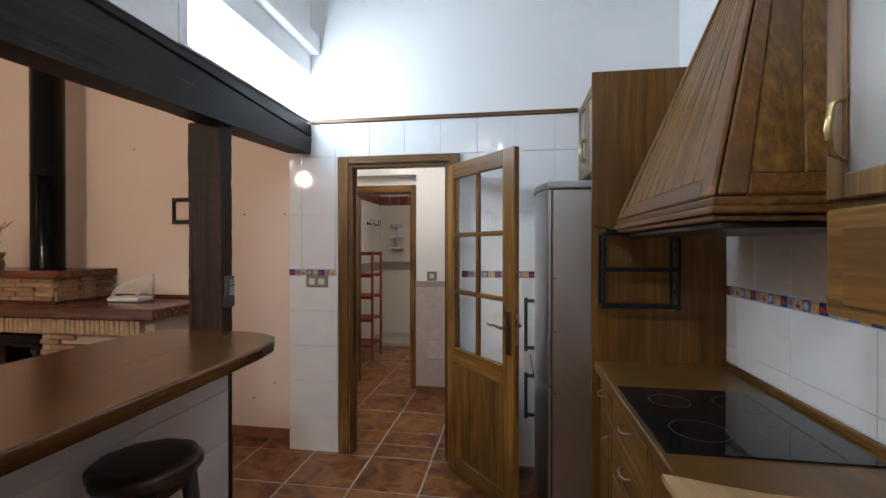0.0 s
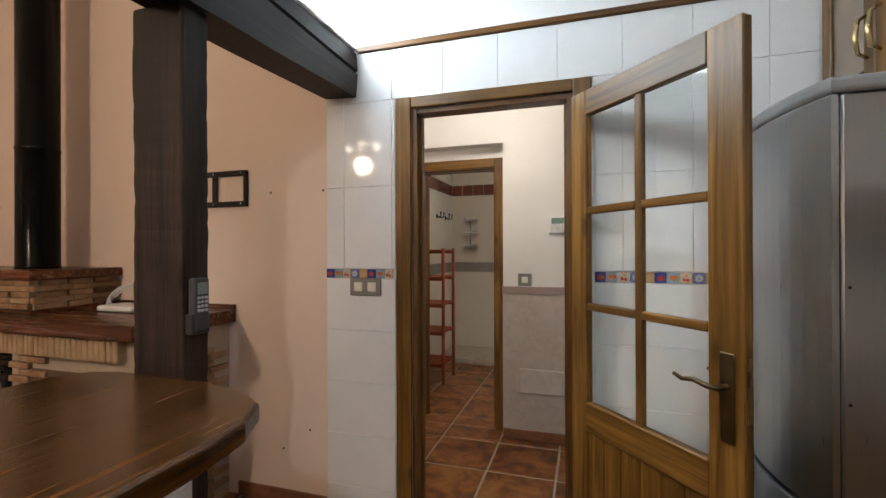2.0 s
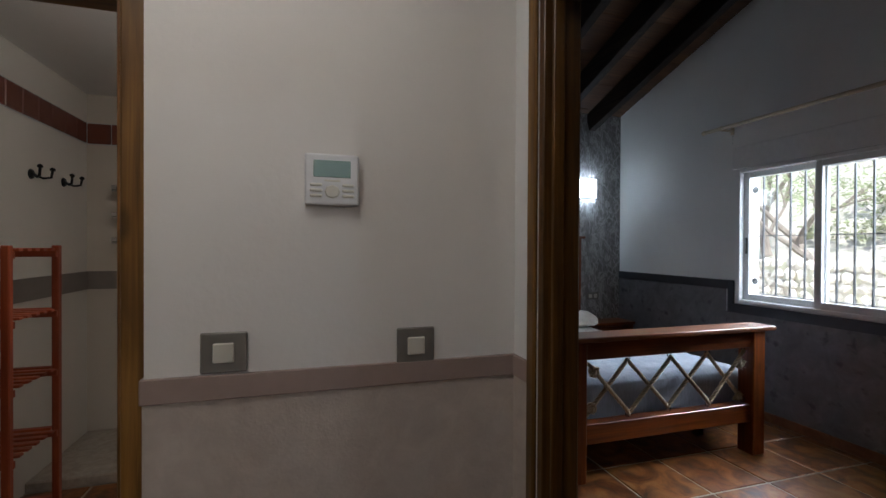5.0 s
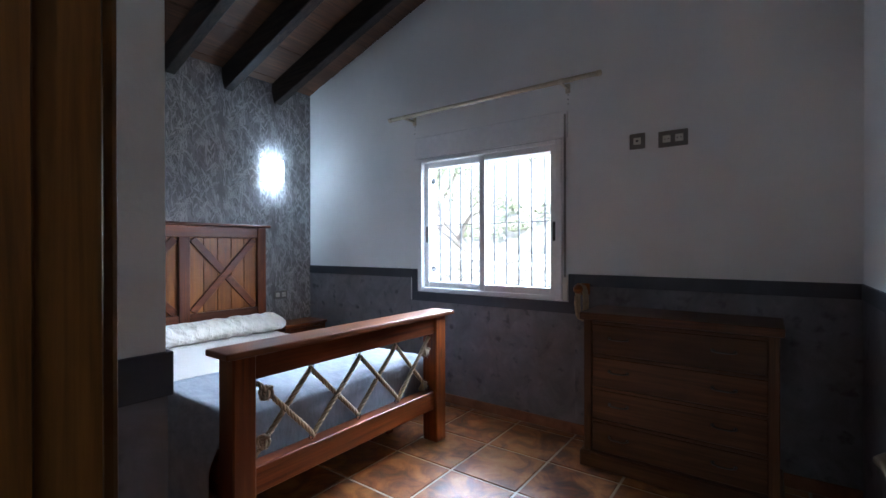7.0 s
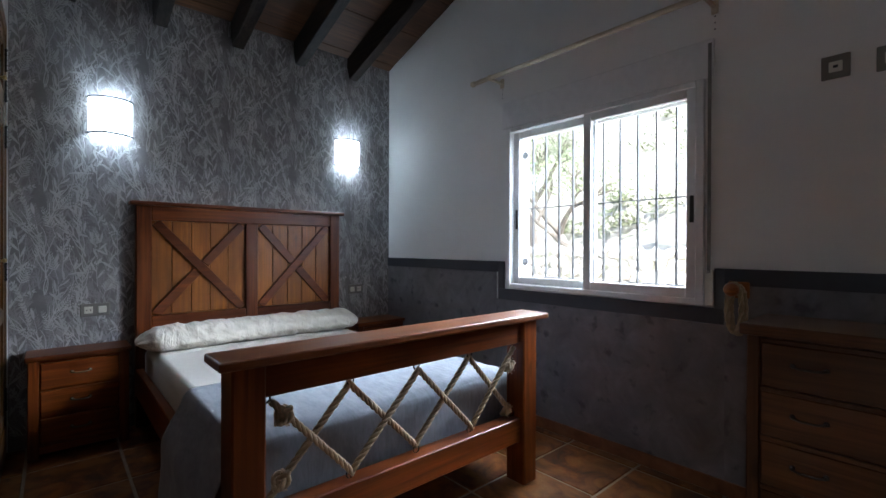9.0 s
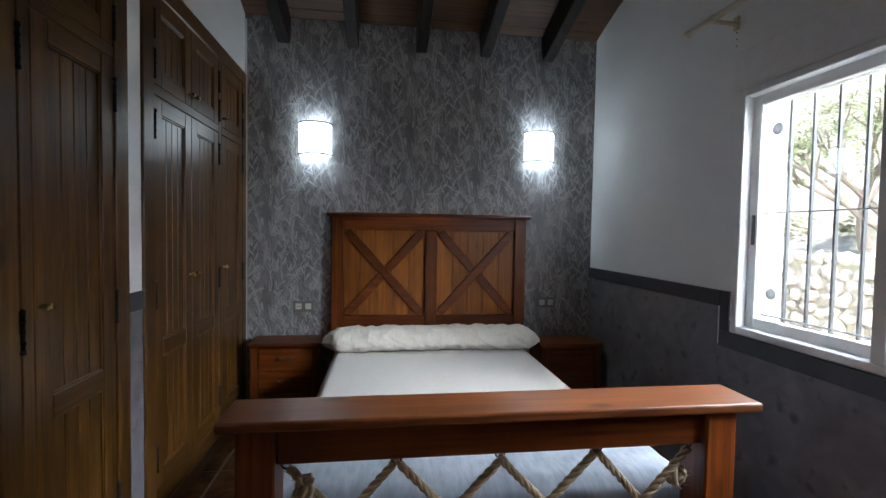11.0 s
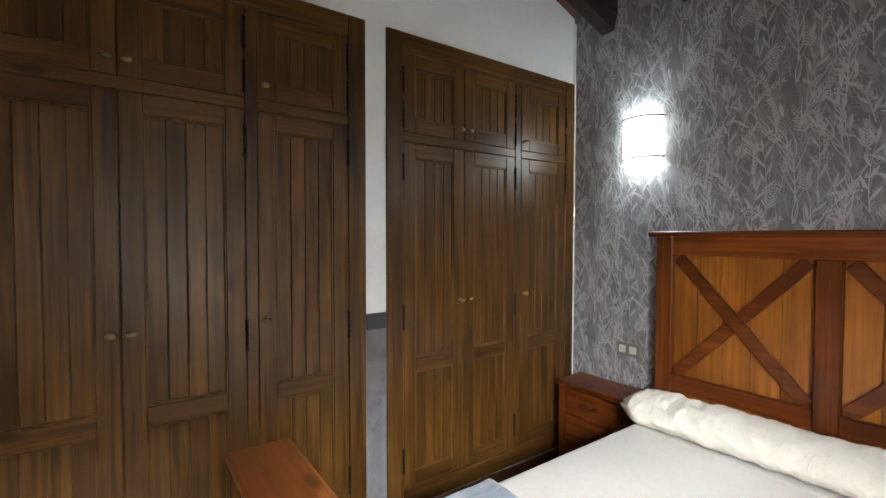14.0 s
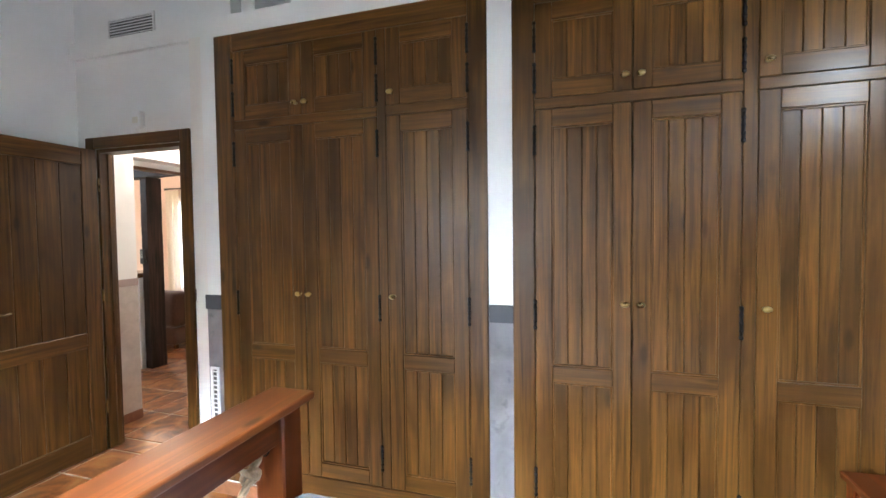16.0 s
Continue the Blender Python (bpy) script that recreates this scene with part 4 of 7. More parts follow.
def blanket():
    """A throw over the foot of the bed, hanging down both sides in soft folds."""
    bm = bmesh.new()
    prof = []
    drop0, drop1 = 0.50, 0.26
    x0, x1, top = 0.928, 2.366, 0.558
    for i in range(14):
        prof.append((x0, top - 0.05 - (drop0 - 0.05) * (1 - i / 13), -1))
    for i in range(1, 6):
        a = math.pi / 2 * i / 6
        prof.append((x0 + 0.05 * (1 - math.cos(a)), top - 0.05 + 0.05 * math.sin(a), 0))
    for i in range(40):
        prof.append((x0 + 0.05 + (x1 - x0 - 0.10) * i / 39, top, 0))
    for i in range(1, 6):
        a = math.pi / 2 * i / 6
        prof.append((x1 - 0.05 + 0.05 * math.sin(a), top - 0.05 * (1 - math.cos(a)), 0))
    for i in range(10):
        prof.append((x1, top - 0.05 - (drop1 - 0.05) * i / 9, 1))
    rows = []
    ny = 40
    for j in range(ny + 1):
        s = j / ny
        row = []
        for k, (x, z, side) in enumerate(prof):
            y = 5.868 + 0.750 * s
            low = max(0.0, (top - 0.05 - z)) / 0.45
            if side:
                fold = math.sin(y * 26 + 1.2 * noise.noise(Vector((y * 3, 0, side)))) * 0.007 * low + noise.noise(Vector((y * 7, z * 5, side))) * 0.016 * low
                xx = x + side * (0.006 + 0.070 * min(1.0, low * 3.0) + fold)
                yy = y + (s - 0.5) * 0.10 * low
                row.append(bm.verts.new((xx, max(yy, 5.872), max(0.04, z + 0.004 * math.sin(y * 5) * low))))
            else:
                crease = 0.004 * noise.noise(Vector((x * 4, y * 9, 1))) + 0.003 * noise.noise(Vector((x * 14, y * 14, 4)))
                edge = 0.010 if j >= ny - 1 else 0.0
                dip = 0.030 * max(0.0, 1 - s / 0.10) ** 2
                row.append(bm.verts.new((x, y + 0.014 * math.sin(x * 3.0) * s, z + 0.004 + crease + edge * 0.3 - dip)))
        rows.append(row)
    for a, b in zip(rows, rows[1:]):
        for k in range(len(prof) - 1):
            bm.faces.new((a[k], a[k + 1], b[k + 1], b[k]))
    # the end that falls behind the footboard
    last = rows[0]
    prev = last
    for i in range(1, 6):
        now = [bm.verts.new((v.co.x, 5.869, v.co.z - 0.06 * i * (1 if 14 <= k < len(prof) - 10 else 0.0))) for k, v in enumerate(last)]
        for k in range(14, len(prof) - 11):
            bm.faces.new((prev[k + 1], prev[k], now[k], now[k + 1]))
        prev = now
    bmesh.ops.recalc_face_normals(bm, faces=bm.faces)
    bmesh.ops.delete(bm, geom=[v for v in bm.verts if not v.link_faces], context="VERTS")
    ob = part("blanket", bm, cloth("grey_blue_weave", (0.215, 0.235, 0.275), 300, 0.6, 0.28, 0.95, (1.0, 0.25, 0.25)), None, "", True)
    sol = ob.modifiers.new("thickness", "SOLIDIFY")
    sol.thickness, sol.offset = 0.004, 1.0
    return tagged(ob, "grey-blue woven throw blanket hanging over the bed end", "blanket")


blanket()


def pull(parent, at, length, way="x"):
    """A twisted iron bow pull on two round feet, on a front that faces -y or -x."""
    x, y, z = at
    bm = bmesh.new()
    h = length / 2
    if way == "x":
        pts = [(x - h, y, z), (x - h, y - 0.022, z), (x - h * 0.5, y - 0.028, z - 0.004), (x + h * 0.5, y - 0.028, z - 0.004), (x + h, y - 0.022, z), (x + h, y, z)]
    else:
        pts = [(x, y - h, z), (x - 0.022, y - h, z), (x - 0.028, y - h * 0.5, z - 0.004), (x - 0.028, y + h * 0.5, z - 0.004), (x - 0.022, y + h, z), (x, y + h, z)]
    tube(bm, pts, 0.0048, 7)
    for s in (-1, 1):
        if way == "x":
            turned(bm, (x + s * h, y - 0.004, z), [(0.010, 0.0), (0.009, 0.004)], 10, "y")
        else:
            turned(bm, (x - 0.004, y + s * h, z), [(0.010, 0.0), (0.009, 0.004)], 10, "x")
    part("pull", bm, metal("dark_pewter", (0.16, 0.15, 0.14), 0.4, None, 0.3), parent, "dark pewter bow pull", True)


def nightstand(x0, x1, y0, y1, top):
    root = thing("nightstand", "red-brown wooden nightstand with three drawers", "nightstand", ((x0 + x1) / 2, y1, 0), "nightstands by the bed")
    part("top", boxes((x0 - 0.012, y0 - 0.015, top - 0.028, x1 + 0.012, y1, top), bevel=0.005), cherry("x"), root)
    part("body", boxes((x0, y0 + 0.02, 0.05, x1, y1, top - 0.028), bevel=0.002), cherry("z"), root)
    for a in (x0, x1 - 0.05):
        part("post", boxes((a, y0, 0, a + 0.05, y0 + 0.05, top - 0.028), bevel=0.004), cherry("z"), root)
    part("plinth", boxes((x0 + 0.05, y0 + 0.006, 0.03, x1 - 0.05, y0 + 0.03, 0.07), bevel=0.003), cherry("x"), root)
    n, z0, z1 = 3, 0.078, top - 0.036
    for k in range(n):
        a, b = z0 + (z1 - z0) * k / n, z0 + (z1 - z0) * (k + 1) / n - 0.010
        d = part("drawer", boxes((x0 + 0.054, y0 + 0.002, a, x1 - 0.054, y0 + 0.024, b), bevel=0.005), cherry("x"), root)
        pull(d, ((x0 + x1) / 2, y0 + 0.002, (a + b) / 2 + 0.01), 0.085)
    return root


nightstand(0.372, 0.845, 7.725, 7.968, 0.595)
nightstand(2.480, 2.955, 7.690, 7.968, 0.565)


def chest():
    x0, x1, y0, y1, top = 2.590, 2.972, 3.895, 4.845, 0.925
    root = thing("chest_of_drawers", "dark brown wooden chest with four long drawers", "chest of drawers", (x1, 4.37, 0))
    part("top", boxes((x0 - 0.025, y0 - 0.02, top - 0.045, x1, y1 + 0.02, top), bevel=0.007, seg=2), wood("chest_stain", (0.055, 0.022, 0.010), (0.15, 0.065, 0.026), "y", 0.34), root)
    dark = wood("chest_stain", (0.055, 0.022, 0.010), (0.15, 0.065, 0.026), "z", 0.34)
    part("body", boxes((x0 + 0.012, y0 + 0.002, 0.09, x1, y1 - 0.002, top - 0.045), bevel=0.002), dark, root)
    for a in (y0, y1 - 0.045):
        part("stile", boxes((x0, a, 0.09, x0 + 0.045, a + 0.045, top - 0.045), bevel=0.004), dark, root)
    part("plinth", boxes((x0 - 0.022, y0 - 0.02, 0, x1, y1 + 0.02, 0.095), bevel=0.006), MATS["chest_stain_y"], root)
    z0, z1 = 0.100, top - 0.050
    for k in range(4):
        a, b = z0 + (z1 - z0) * k / 4, z0 + (z1 - z0) * (k + 1) / 4 - 0.022
        d = part("drawer", boxes((x0 + 0.006, y0 + 0.048, a, x0 + 0.030, y1 - 0.048, b), bevel=0.004), MATS["chest_stain_y"], root)
        part("drawer_rail", boxes((x0 + 0.002, y0 + 0.046, b + 0.003, x0 + 0.03, y1 - 0.046, b + 0.019), bevel=0.002), MATS["chest_stain_y"], root)
        for y in (y0 + 0.23, y1 - 0.20):
            pull(d, (x0 + 0.006, y, (a + b) / 2 + 0.012), 0.10, "y")


chest()


def sconce(at):
    """Half-round fabric shade between two dark rims, hung on the papered wall."""
    x, y, z = at
    root = thing("wall_lamp", "lit half-round white openwork wall lamp with dark rims", "wall lamp", (x, PY, z), "wall lamps over the bed")
    w, h, d = 0.118, 0.115, 0.095
    def arc(r, n=18):
        return [(x - (w + r) * math.cos(a), PY - 0.004 - (d + r) * math.sin(a)) for a in (math.pi * k / n for k in range(n + 1))]
    bm = bmesh.new()
    o, i = arc(0.0), arc(-0.003)
    for lo, hi in ((z - h, z + h),):
        a = [bm.verts.new((p, q, lo)) for p, q in o]
        b = [bm.verts.new((p, q, hi)) for p, q in o]
        c = [bm.verts.new((p, q, lo)) for p, q in i]
        e = [bm.verts.new((p, q, hi)) for p, q in i]
        for k in range(len(o) - 1):
            bm.faces.new((a[k], a[k + 1], b[k + 1], b[k]))
            bm.faces.new((c[k + 1], c[k], e[k], e[k + 1]))
            bm.faces.new((a[k + 1], a[k], c[k], c[k + 1]))
            bm.faces.new((b[k], b[k + 1], e[k + 1], e[k]))
    part("shade", bm, glowing("lit_openwork_shade", (0.86, 0.97, 1.0), 1.9, True), root, "", True)
    for zz in (z - h, z + h):
        bm = bmesh.new()
        tube(bm, [(p, q, zz) for p, q in arc(0.003)], 0.0055, 6)
        part("rim", bm, iron(), root, "thin black rim", True)
    part("wall_plate", boxes((x - 0.05, PY - 0.012, z - 0.05, x + 0.05, PY - 0.001, z + 0.05), bevel=0.003), pvc(), root)


sconce((LAMP_L[0], PY, LAMP_L[2]))
sconce((LAMP_R[0], PY, LAMP_R[2]))


def wall_plate_set(name, label, at, face, modules, size=0.082, high=0.082):
    """A switch or socket plate; face: the way it looks; modules: 'switch', 'socket' or 'jack'."""
    n = len(modules)
    root = thing(name, label, "light switch" if modules[0] == "switch" else "socket", at)
    x, y, z = at
    w = 0.071 * (n - 1) + size
    def put(u0, v0, u1, v1, d0, d1, bev=0.002):
        u0, u1, v0, v1 = u0, u1, z + v0, z + v1
        if face == "-y":
            return boxes((x + u0, y - d1, v0, x + u1, y - d0, v1), bevel=bev)
        if face == "-x":
            return boxes((x - d1, y + u0, v0, x - d0, y + u1, v1), bevel=bev)
        return boxes((x + d0, y + u0, v0, x + d1, y + u1, v1), bevel=bev)
    part("plate", put(-w / 2, -high / 2, w / 2, high / 2, 0.0, 0.009, 0.003), plate(), root, "champagne grey frame")
    for k, kind in enumerate(modules):
        u = -w / 2 + size / 2 + 0.071 * k
        if kind == "switch":
            part("rocker", put(u - 0.0225, -0.0225, u + 0.0225, 0.0225, 0.008, 0.014, 0.003), ivory(), root, "ivory rocker")
            continue
        s = part("socket_insert", put(u - 0.0225, -0.0225, u + 0.0225, 0.0225, 0.008, 0.011, 0.002), ivory(), root, "ivory insert")
        bm = bmesh.new()
        if kind == "socket":
            ring = [(u + 0.018 * math.cos(a), 0.018 * math.sin(a)) for a in (2 * math.pi * i / 20 for i in range(21))]
            if face == "-y":
                tube(bm, [(x + p, y - 0.0115, z + q) for p, q in ring], 0.0022, 5)
            elif face == "-x":
                tube(bm, [(x - 0.0115, y + p, z + q) for p, q in ring], 0.0022, 5)
            else:
                tube(bm, [(x + 0.0115, y + p, z + q) for p, q in ring], 0.0022, 5)
            part("rim", bm, ivory(), s)
            for e in (-0.0095, 0.0095):
                part("pin_hole", put(u + e - 0.003, -0.003, u + e + 0.003, 0.003, 0.0105, 0.0118, 0.0), plain("socket_dark", (0.02, 0.02, 0.02), 0.6), s)
        else:
            bm.free()
            part("jack", put(u - 0.008, -0.005, u + 0.008, 0.006, 0.0105, 0.0118, 0.0), plain("socket_dark", (0.02, 0.02, 0.02), 0.6), s)
    return root


wall_plate_set("wall_socket", "champagne grey socket and switch plate on the wallpaper", (0.690, PY, 0.812), "-y", ["socket", "switch"])
wall_plate_set("wall_socket", "champagne grey switch and socket plate on the wallpaper", (2.615, PY, 0.835), "-y", ["switch", "socket"])
wall_plate_set("aerial_socket", "small champagne grey aerial socket high on the wall", (VX, 4.628, 2.0), "-x", ["jack"], 0.095, 0.10)
wall_plate_set("wall_socket", "double champagne grey socket high on the wall", (VX, 4.42, 1.99), "-x", ["socket", "socket"], 0.095, 0.10)


# window with two sliding sashes, shutter box and strap
def bedroom_window():
    root = thing("window_2", "white sliding window with roller shutter box, looking onto a bank", "window", (VX, (wy0 + wy1) / 2, wz0), kind="structure")
    top = 2.092
    f0, f1 = VX - 0.018, VX + 0.075
    for row in ((f0, wy0, wz0, f1, wy0 + 0.040, top), (f0, wy1 - 0.040, wz0, f1, wy1, top), (f0, wy0 + 0.040, wz0, f1, wy1 - 0.040, wz0 + 0.034), (f0, wy0 + 0.040, top - 0.034, f1, wy1 - 0.040, top)):
        part("window_frame", boxes(row, bevel=0.004), pvc(), root)
    part("shutter_box", boxes((VX - 0.012, wy0 - 0.042, top + 0.002, VX + 0.24, wy1 + 0.042, wz1), bevel=0.004), pvc(), root, "white roller shutter box cover")
    part("shutter_end", boxes((VX + 0.095, wy0 + 0.042, top - 0.075, VX + 0.115, wy1 - 0.042, top), bevel=0.002), pvc(), root)
    for y0, y1, x0, x1 in ((5.762, wy1 - 0.035, VX + 0.030, VX + 0.060), (wy0 + 0.035, 5.825, VX - 0.010, VX + 0.022)):
        sash = part("sash", boxes((x0, y0, wz0 + 0.030, x1, y0 + 0.052, top - 0.030), (x0, y1 - 0.052, wz0 + 0.030, x1, y1, top - 0.030), (x0, y0 + 0.052, wz0 + 0.030, x1, y1 - 0.052, wz0 + 0.085), (x0, y0 + 0.052, top - 0.082, x1, y1 - 0.052, top - 0.030), bevel=0.004), pvc(), root)
        ob = part("pane", boxes(((x0 + x1) / 2 - 0.003, y0 + 0.050, wz0 + 0.083, (x0 + x1) / 2 + 0.003, y1 - 0.050, top - 0.080)), glass("clear_glass"), sash, "clear glass")
        ob.visible_shadow = False
        yk = y1 - 0.030 if y1 > 6 else y0 + 0.024
        part("latch", boxes((x0 - 0.003, yk - 0.010, 1.36, x0 + 0.004, yk + 0.010, 1.50), bevel=0.002), plain("black_plastic", (0.02, 0.02, 0.02), 0.4), sash, "black recessed latch")
    # strap at the side
    part("strap", boxes((VX - 0.022, wy0 - 0.034, 1.10, VX - 0.019, wy0 - 0.018, 2.26)), plain("strap_grey", (0.22, 0.22, 0.21), 0.8), root, "grey shutter strap")
    part("strap_winder", boxes((VX - 0.022, wy0 - 0.046, 0.935, VX - 0.002, wy0 - 0.006, 1.115), bevel=0.004), ivory(), root, "ivory strap winder")
    # sill outside
    part("window_sill", boxes((VX + 0.076, wy0 + 0.001, wz0 - 0.02, VX + 0.32, wy1 - 0.001, wz0 + 0.022), bevel=0.004), mottled("sill_stone", [(0.3, (0.5, 0.45, 0.38)), (0.7, (0.62, 0.57, 0.5))], 20), root)
    return root


bedroom_window()


def grille():
    root = thing("window_grille", "dark painted iron bars outside the window", "window grille", (VX + 0.17, 5.8, wz0))
    x = VX + 0.17
    paint = metal("grille_paint", (0.12, 0.12, 0.125), 0.5, None, 0.2, 0.3)
    y = wy0 + 0.09
    while y < wy1 - 0.02:
        bm = bmesh.new()
        beamed(bm, (x, y, wz0 + 0.020), (x, y, 2.29), 0.010, 0.010, (1, 0, 0), 0.002)
        part("bar", bm, paint, root)
        y += 0.112
    for z in (1.015, 1.515):
        bm = bmesh.new()
        beamed(bm, (x - 0.01, wy0, z), (x - 0.01, wy1, z), 0.006, 0.022, (1, 0, 0), 0.001)
        part("crossbar", bm, paint, root)
    for z in (1.12, 1.92):
        bm = bmesh.new()
        turned(bm, (x, wy1 - 0.035, z), [(0.004, -0.012), (0.026, -0.006), (0.030, 0.0), (0.026, 0.006), (0.004, 0.012)], 10, "x")
        part("bolt", bm, paint, root, "", True)


grille()


def curtain_rod():
    root = thing("curtain_rod", "cream wooden curtain rod on two brackets, no curtain", "curtain rod", (VX - 0.1, 5.77, 2.45))
    x, z, a, b = VX - 0.135, 2.450, 4.855, 6.655
    cream = wood("cream_wood", (0.60, 0.51, 0.37), (0.76, 0.67, 0.52), "y", 0.45, 0.2)
    bm = bmesh.new()
    tube(bm, [(x, a, z), (x, b, z)], 0.016, 12)
    part("rod", bm, cream, root, "", True)
    for y, s in ((a, -1), (b, 1)):
        bm = bmesh.new()
        prof = [(0.013, 0.0), (0.019, 0.006), (0.019, 0.030), (0.015, 0.036), (0.002, 0.040)]
        turned(bm, (x, y, z), [(r, h * s) for r, h in prof], 12, "y")
        bmesh.ops.recalc_face_normals(bm, faces=bm.faces)
        part("finial", bm, cream, root, "", True)
    for y in (5.09, 6.50):
        bm = bmesh.new()
        beamed(bm, (x, y, z - 0.012), (VX, y, z - 0.012), 0.020, 0.016, (0, 0, 1), 0.003)
        turned(bm, (x, y - 0.012, z), [(0.020, 0), (0.020, 0.024)], 12, "y")
        box(bm, VX - 0.012, y - 0.016, z - 0.045, VX, y + 0.016, z + 0.022, bevel=0.003)
        part("bracket", bm, cream, root)


curtain_rod()
for y in (5.09, 6.50):
    for k in range(3):
        bm = bmesh.new()
        turned(bm, (VX - 0.002, y, 2.395 - 0.032 * k), [(0.004, 0), (0.004, 0.0015)], 8, "x")
        tagged(part("screw_hole", bm, plain("dark_hole", (0.05, 0.05, 0.05), 0.9)), "small dark old screw hole in the plaster", "screw hole", "old screw holes")


def tieback():
    root = thing("curtain_tieback", "wooden wall peg with a hanging loop of rope", "curtain tieback", (VX, 4.985, 1.02))
    part("backplate", boxes((VX - 0.030, 4.93, 0.985, VX - 0.012, 5.02, 1.065), bevel=0.006), honey("y"), root)
    bm = bmesh.new()
    turned(bm, (VX - 0.030, 4.985, 1.03), [(0.014, 0.0), (0.014, -0.045), (0.030, -0.055), (0.034, -0.070), (0.026, -0.086), (0.004, -0.094)], 14, "x")
    bmesh.ops.recalc_face_normals(bm, faces=bm.faces)
    part("peg", bm, honey("y"), root, "turned wooden peg", True)
    pts = [(VX - 0.055, 4.985 + 0.030 * math.sin(a), 0.94 + 0.12 * math.cos(a)) for a in (2 * math.pi * i / 22 for i in range(23))]
    part("rope_loop", twisted(pts, 0.012), rope_mat, root, "hemp rope loop", True)
    part("rope_loop", twisted([(p + 0.018, q - 0.012, r - 0.01) for p, q, r in pts], 0.012), rope_mat, root, "hemp rope loop", True)


tieback()


def louvre(name, label, at, face, wide, high, slats):
    """A white louvred grille; at is its lower left corner on the wall."""
    x, y, z = at
    root = thing(name, label, "air vent", at)
    def put(u0, v0, u1, v1, d0, d1):
        if face == "+x":
            return (x + d0, y + u0, z + v0, x + d1, y + u1, z + v1)
        return (x + u0, y - d1, z + v0, x + u1, y - d0, z + v1)
    m = 0.014
    part("frame", boxes(put(0, 0, m, high, 0, 0.012), put(wide - m, 0, wide, high, 0, 0.012), put(m, 0, wide - m, m, 0, 0.012), put(m, high - m, wide - m, high, 0, 0.012), bevel=0.002), pvc(), root)
    part("backing", boxes(put(m, m, wide - m, high - m, 0.0, 0.002)), plain("vent_shadow", (0.10, 0.10, 0.10), 0.8), root)
    pitch = (high - 2 * m) / slats
    for k in range(slats):
        bm = bmesh.new()
        v = m + pitch * (k + 0.5)
        r = put(m, v - pitch * 0.10, wide - m, v + pitch * 0.10, 0.003, 0.011)
        box(bm, *r, bevel=0.0008)
        part("slat", bm, pvc(), root)


louvre("air_vent", "white louvred air vent high on the wall", (DX, 3.870, 2.738), "+x", 0.40, 0.137, 6)
louvre("air_vent", "narrow white louvred grille low on the jutting wall", (WX - 0.002, 4.842, 0.36), "+x", 0.058, 0.36, 13)
louvre("air_vent", "white louvred grille low on the hall wall", (-0.222, HY - 0.003, 0.10), "-y", 0.16, 0.50, 14)


def detector():
    root = thing("alarm_sensor", "small white alarm sensor above the door", "alarm sensor", (DX, 4.13, 2.2))
    part("case", boxes((DX, 4.095, 2.155, DX + 0.045, 4.16, 2.255), bevel=0.010, seg=3), pvc(), root)
    part("lens", boxes((DX + 0.044, 4.105, 2.175, DX + 0.050, 4.15, 2.215), bevel=0.004), ivory(), root)


detector()

# ---- hall things ----
wall_plate_set("light_switch", "champagne grey light switch above the dado", (-0.777, HY, 1.172), "-y", ["switch"], 0.098, 0.092)
wall_plate_set("light_switch", "champagne grey light switch above the dado", (-0.330, HY, 1.162), "-y", ["switch"], 0.098, 0.092)
wall_plate_set("light_switch", "double light switch on the kitchen tiles", (-1.358, KY, 1.218), "-y", ["switch", "switch"], 0.092, 0.085)


def thermostat():
    x0, x1, z0, z1 = -0.603, -0.477, 1.512, 1.634
    root = thing("thermostat", "white wall thermostat with a green grey display", "thermostat", (-0.54, HY, z0))
    part("case", boxes((x0, HY - 0.026, z0, x1, HY, z1), bevel=0.006, seg=3), pvc(), root)
    part("display", boxes((x0 + 0.020, HY - 0.0275, z0 + 0.066, x1 - 0.020, HY - 0.024, z1 - 0.016), bevel=0.001), plain("lcd_green", (0.20, 0.31, 0.26), 0.25), root, "green grey display")
    part("bar", boxes((x0 + 0.045, HY - 0.0285, z0 + 0.056, x1 - 0.045, HY - 0.025, z0 + 0.060)), ivory(), root)
    for s in (x0 + 0.012, x1 - 0.012 - 0.028):
        for k in range(3):
            part("button", boxes((s, HY - 0.030, z0 + 0.018 + 0.013 * k, s + 0.028, HY - 0.025, z0 + 0.025 + 0.013 * k), bevel=0.002), ivory(), root)
    bm = bmesh.new()
    prism(bm, [(-0.54 + 0.018 * math.cos(a), z0 + 0.032 + 0.016 * math.sin(a)) for a in (2 * math.pi * k / 8 for k in range(8))], HY - 0.031, HY - 0.025, "y", 0.002, 1)
    part("dial", bm, ivory(), root)


thermostat()
hatch = boxes((-0.819, HY - 0.014, 0.345, -0.503, HY - 0.003, 0.522), bevel=0.006, seg=2)
tagged(part("access_panel", hatch, mottled("beige_stone_panel", [(0.3, (0.50, 0.44, 0.39)), (0.7, (0.64, 0.58, 0.52))], 11, 0.65, 0.8)), "beige stone-faced access panel set in the dado", "access panel")

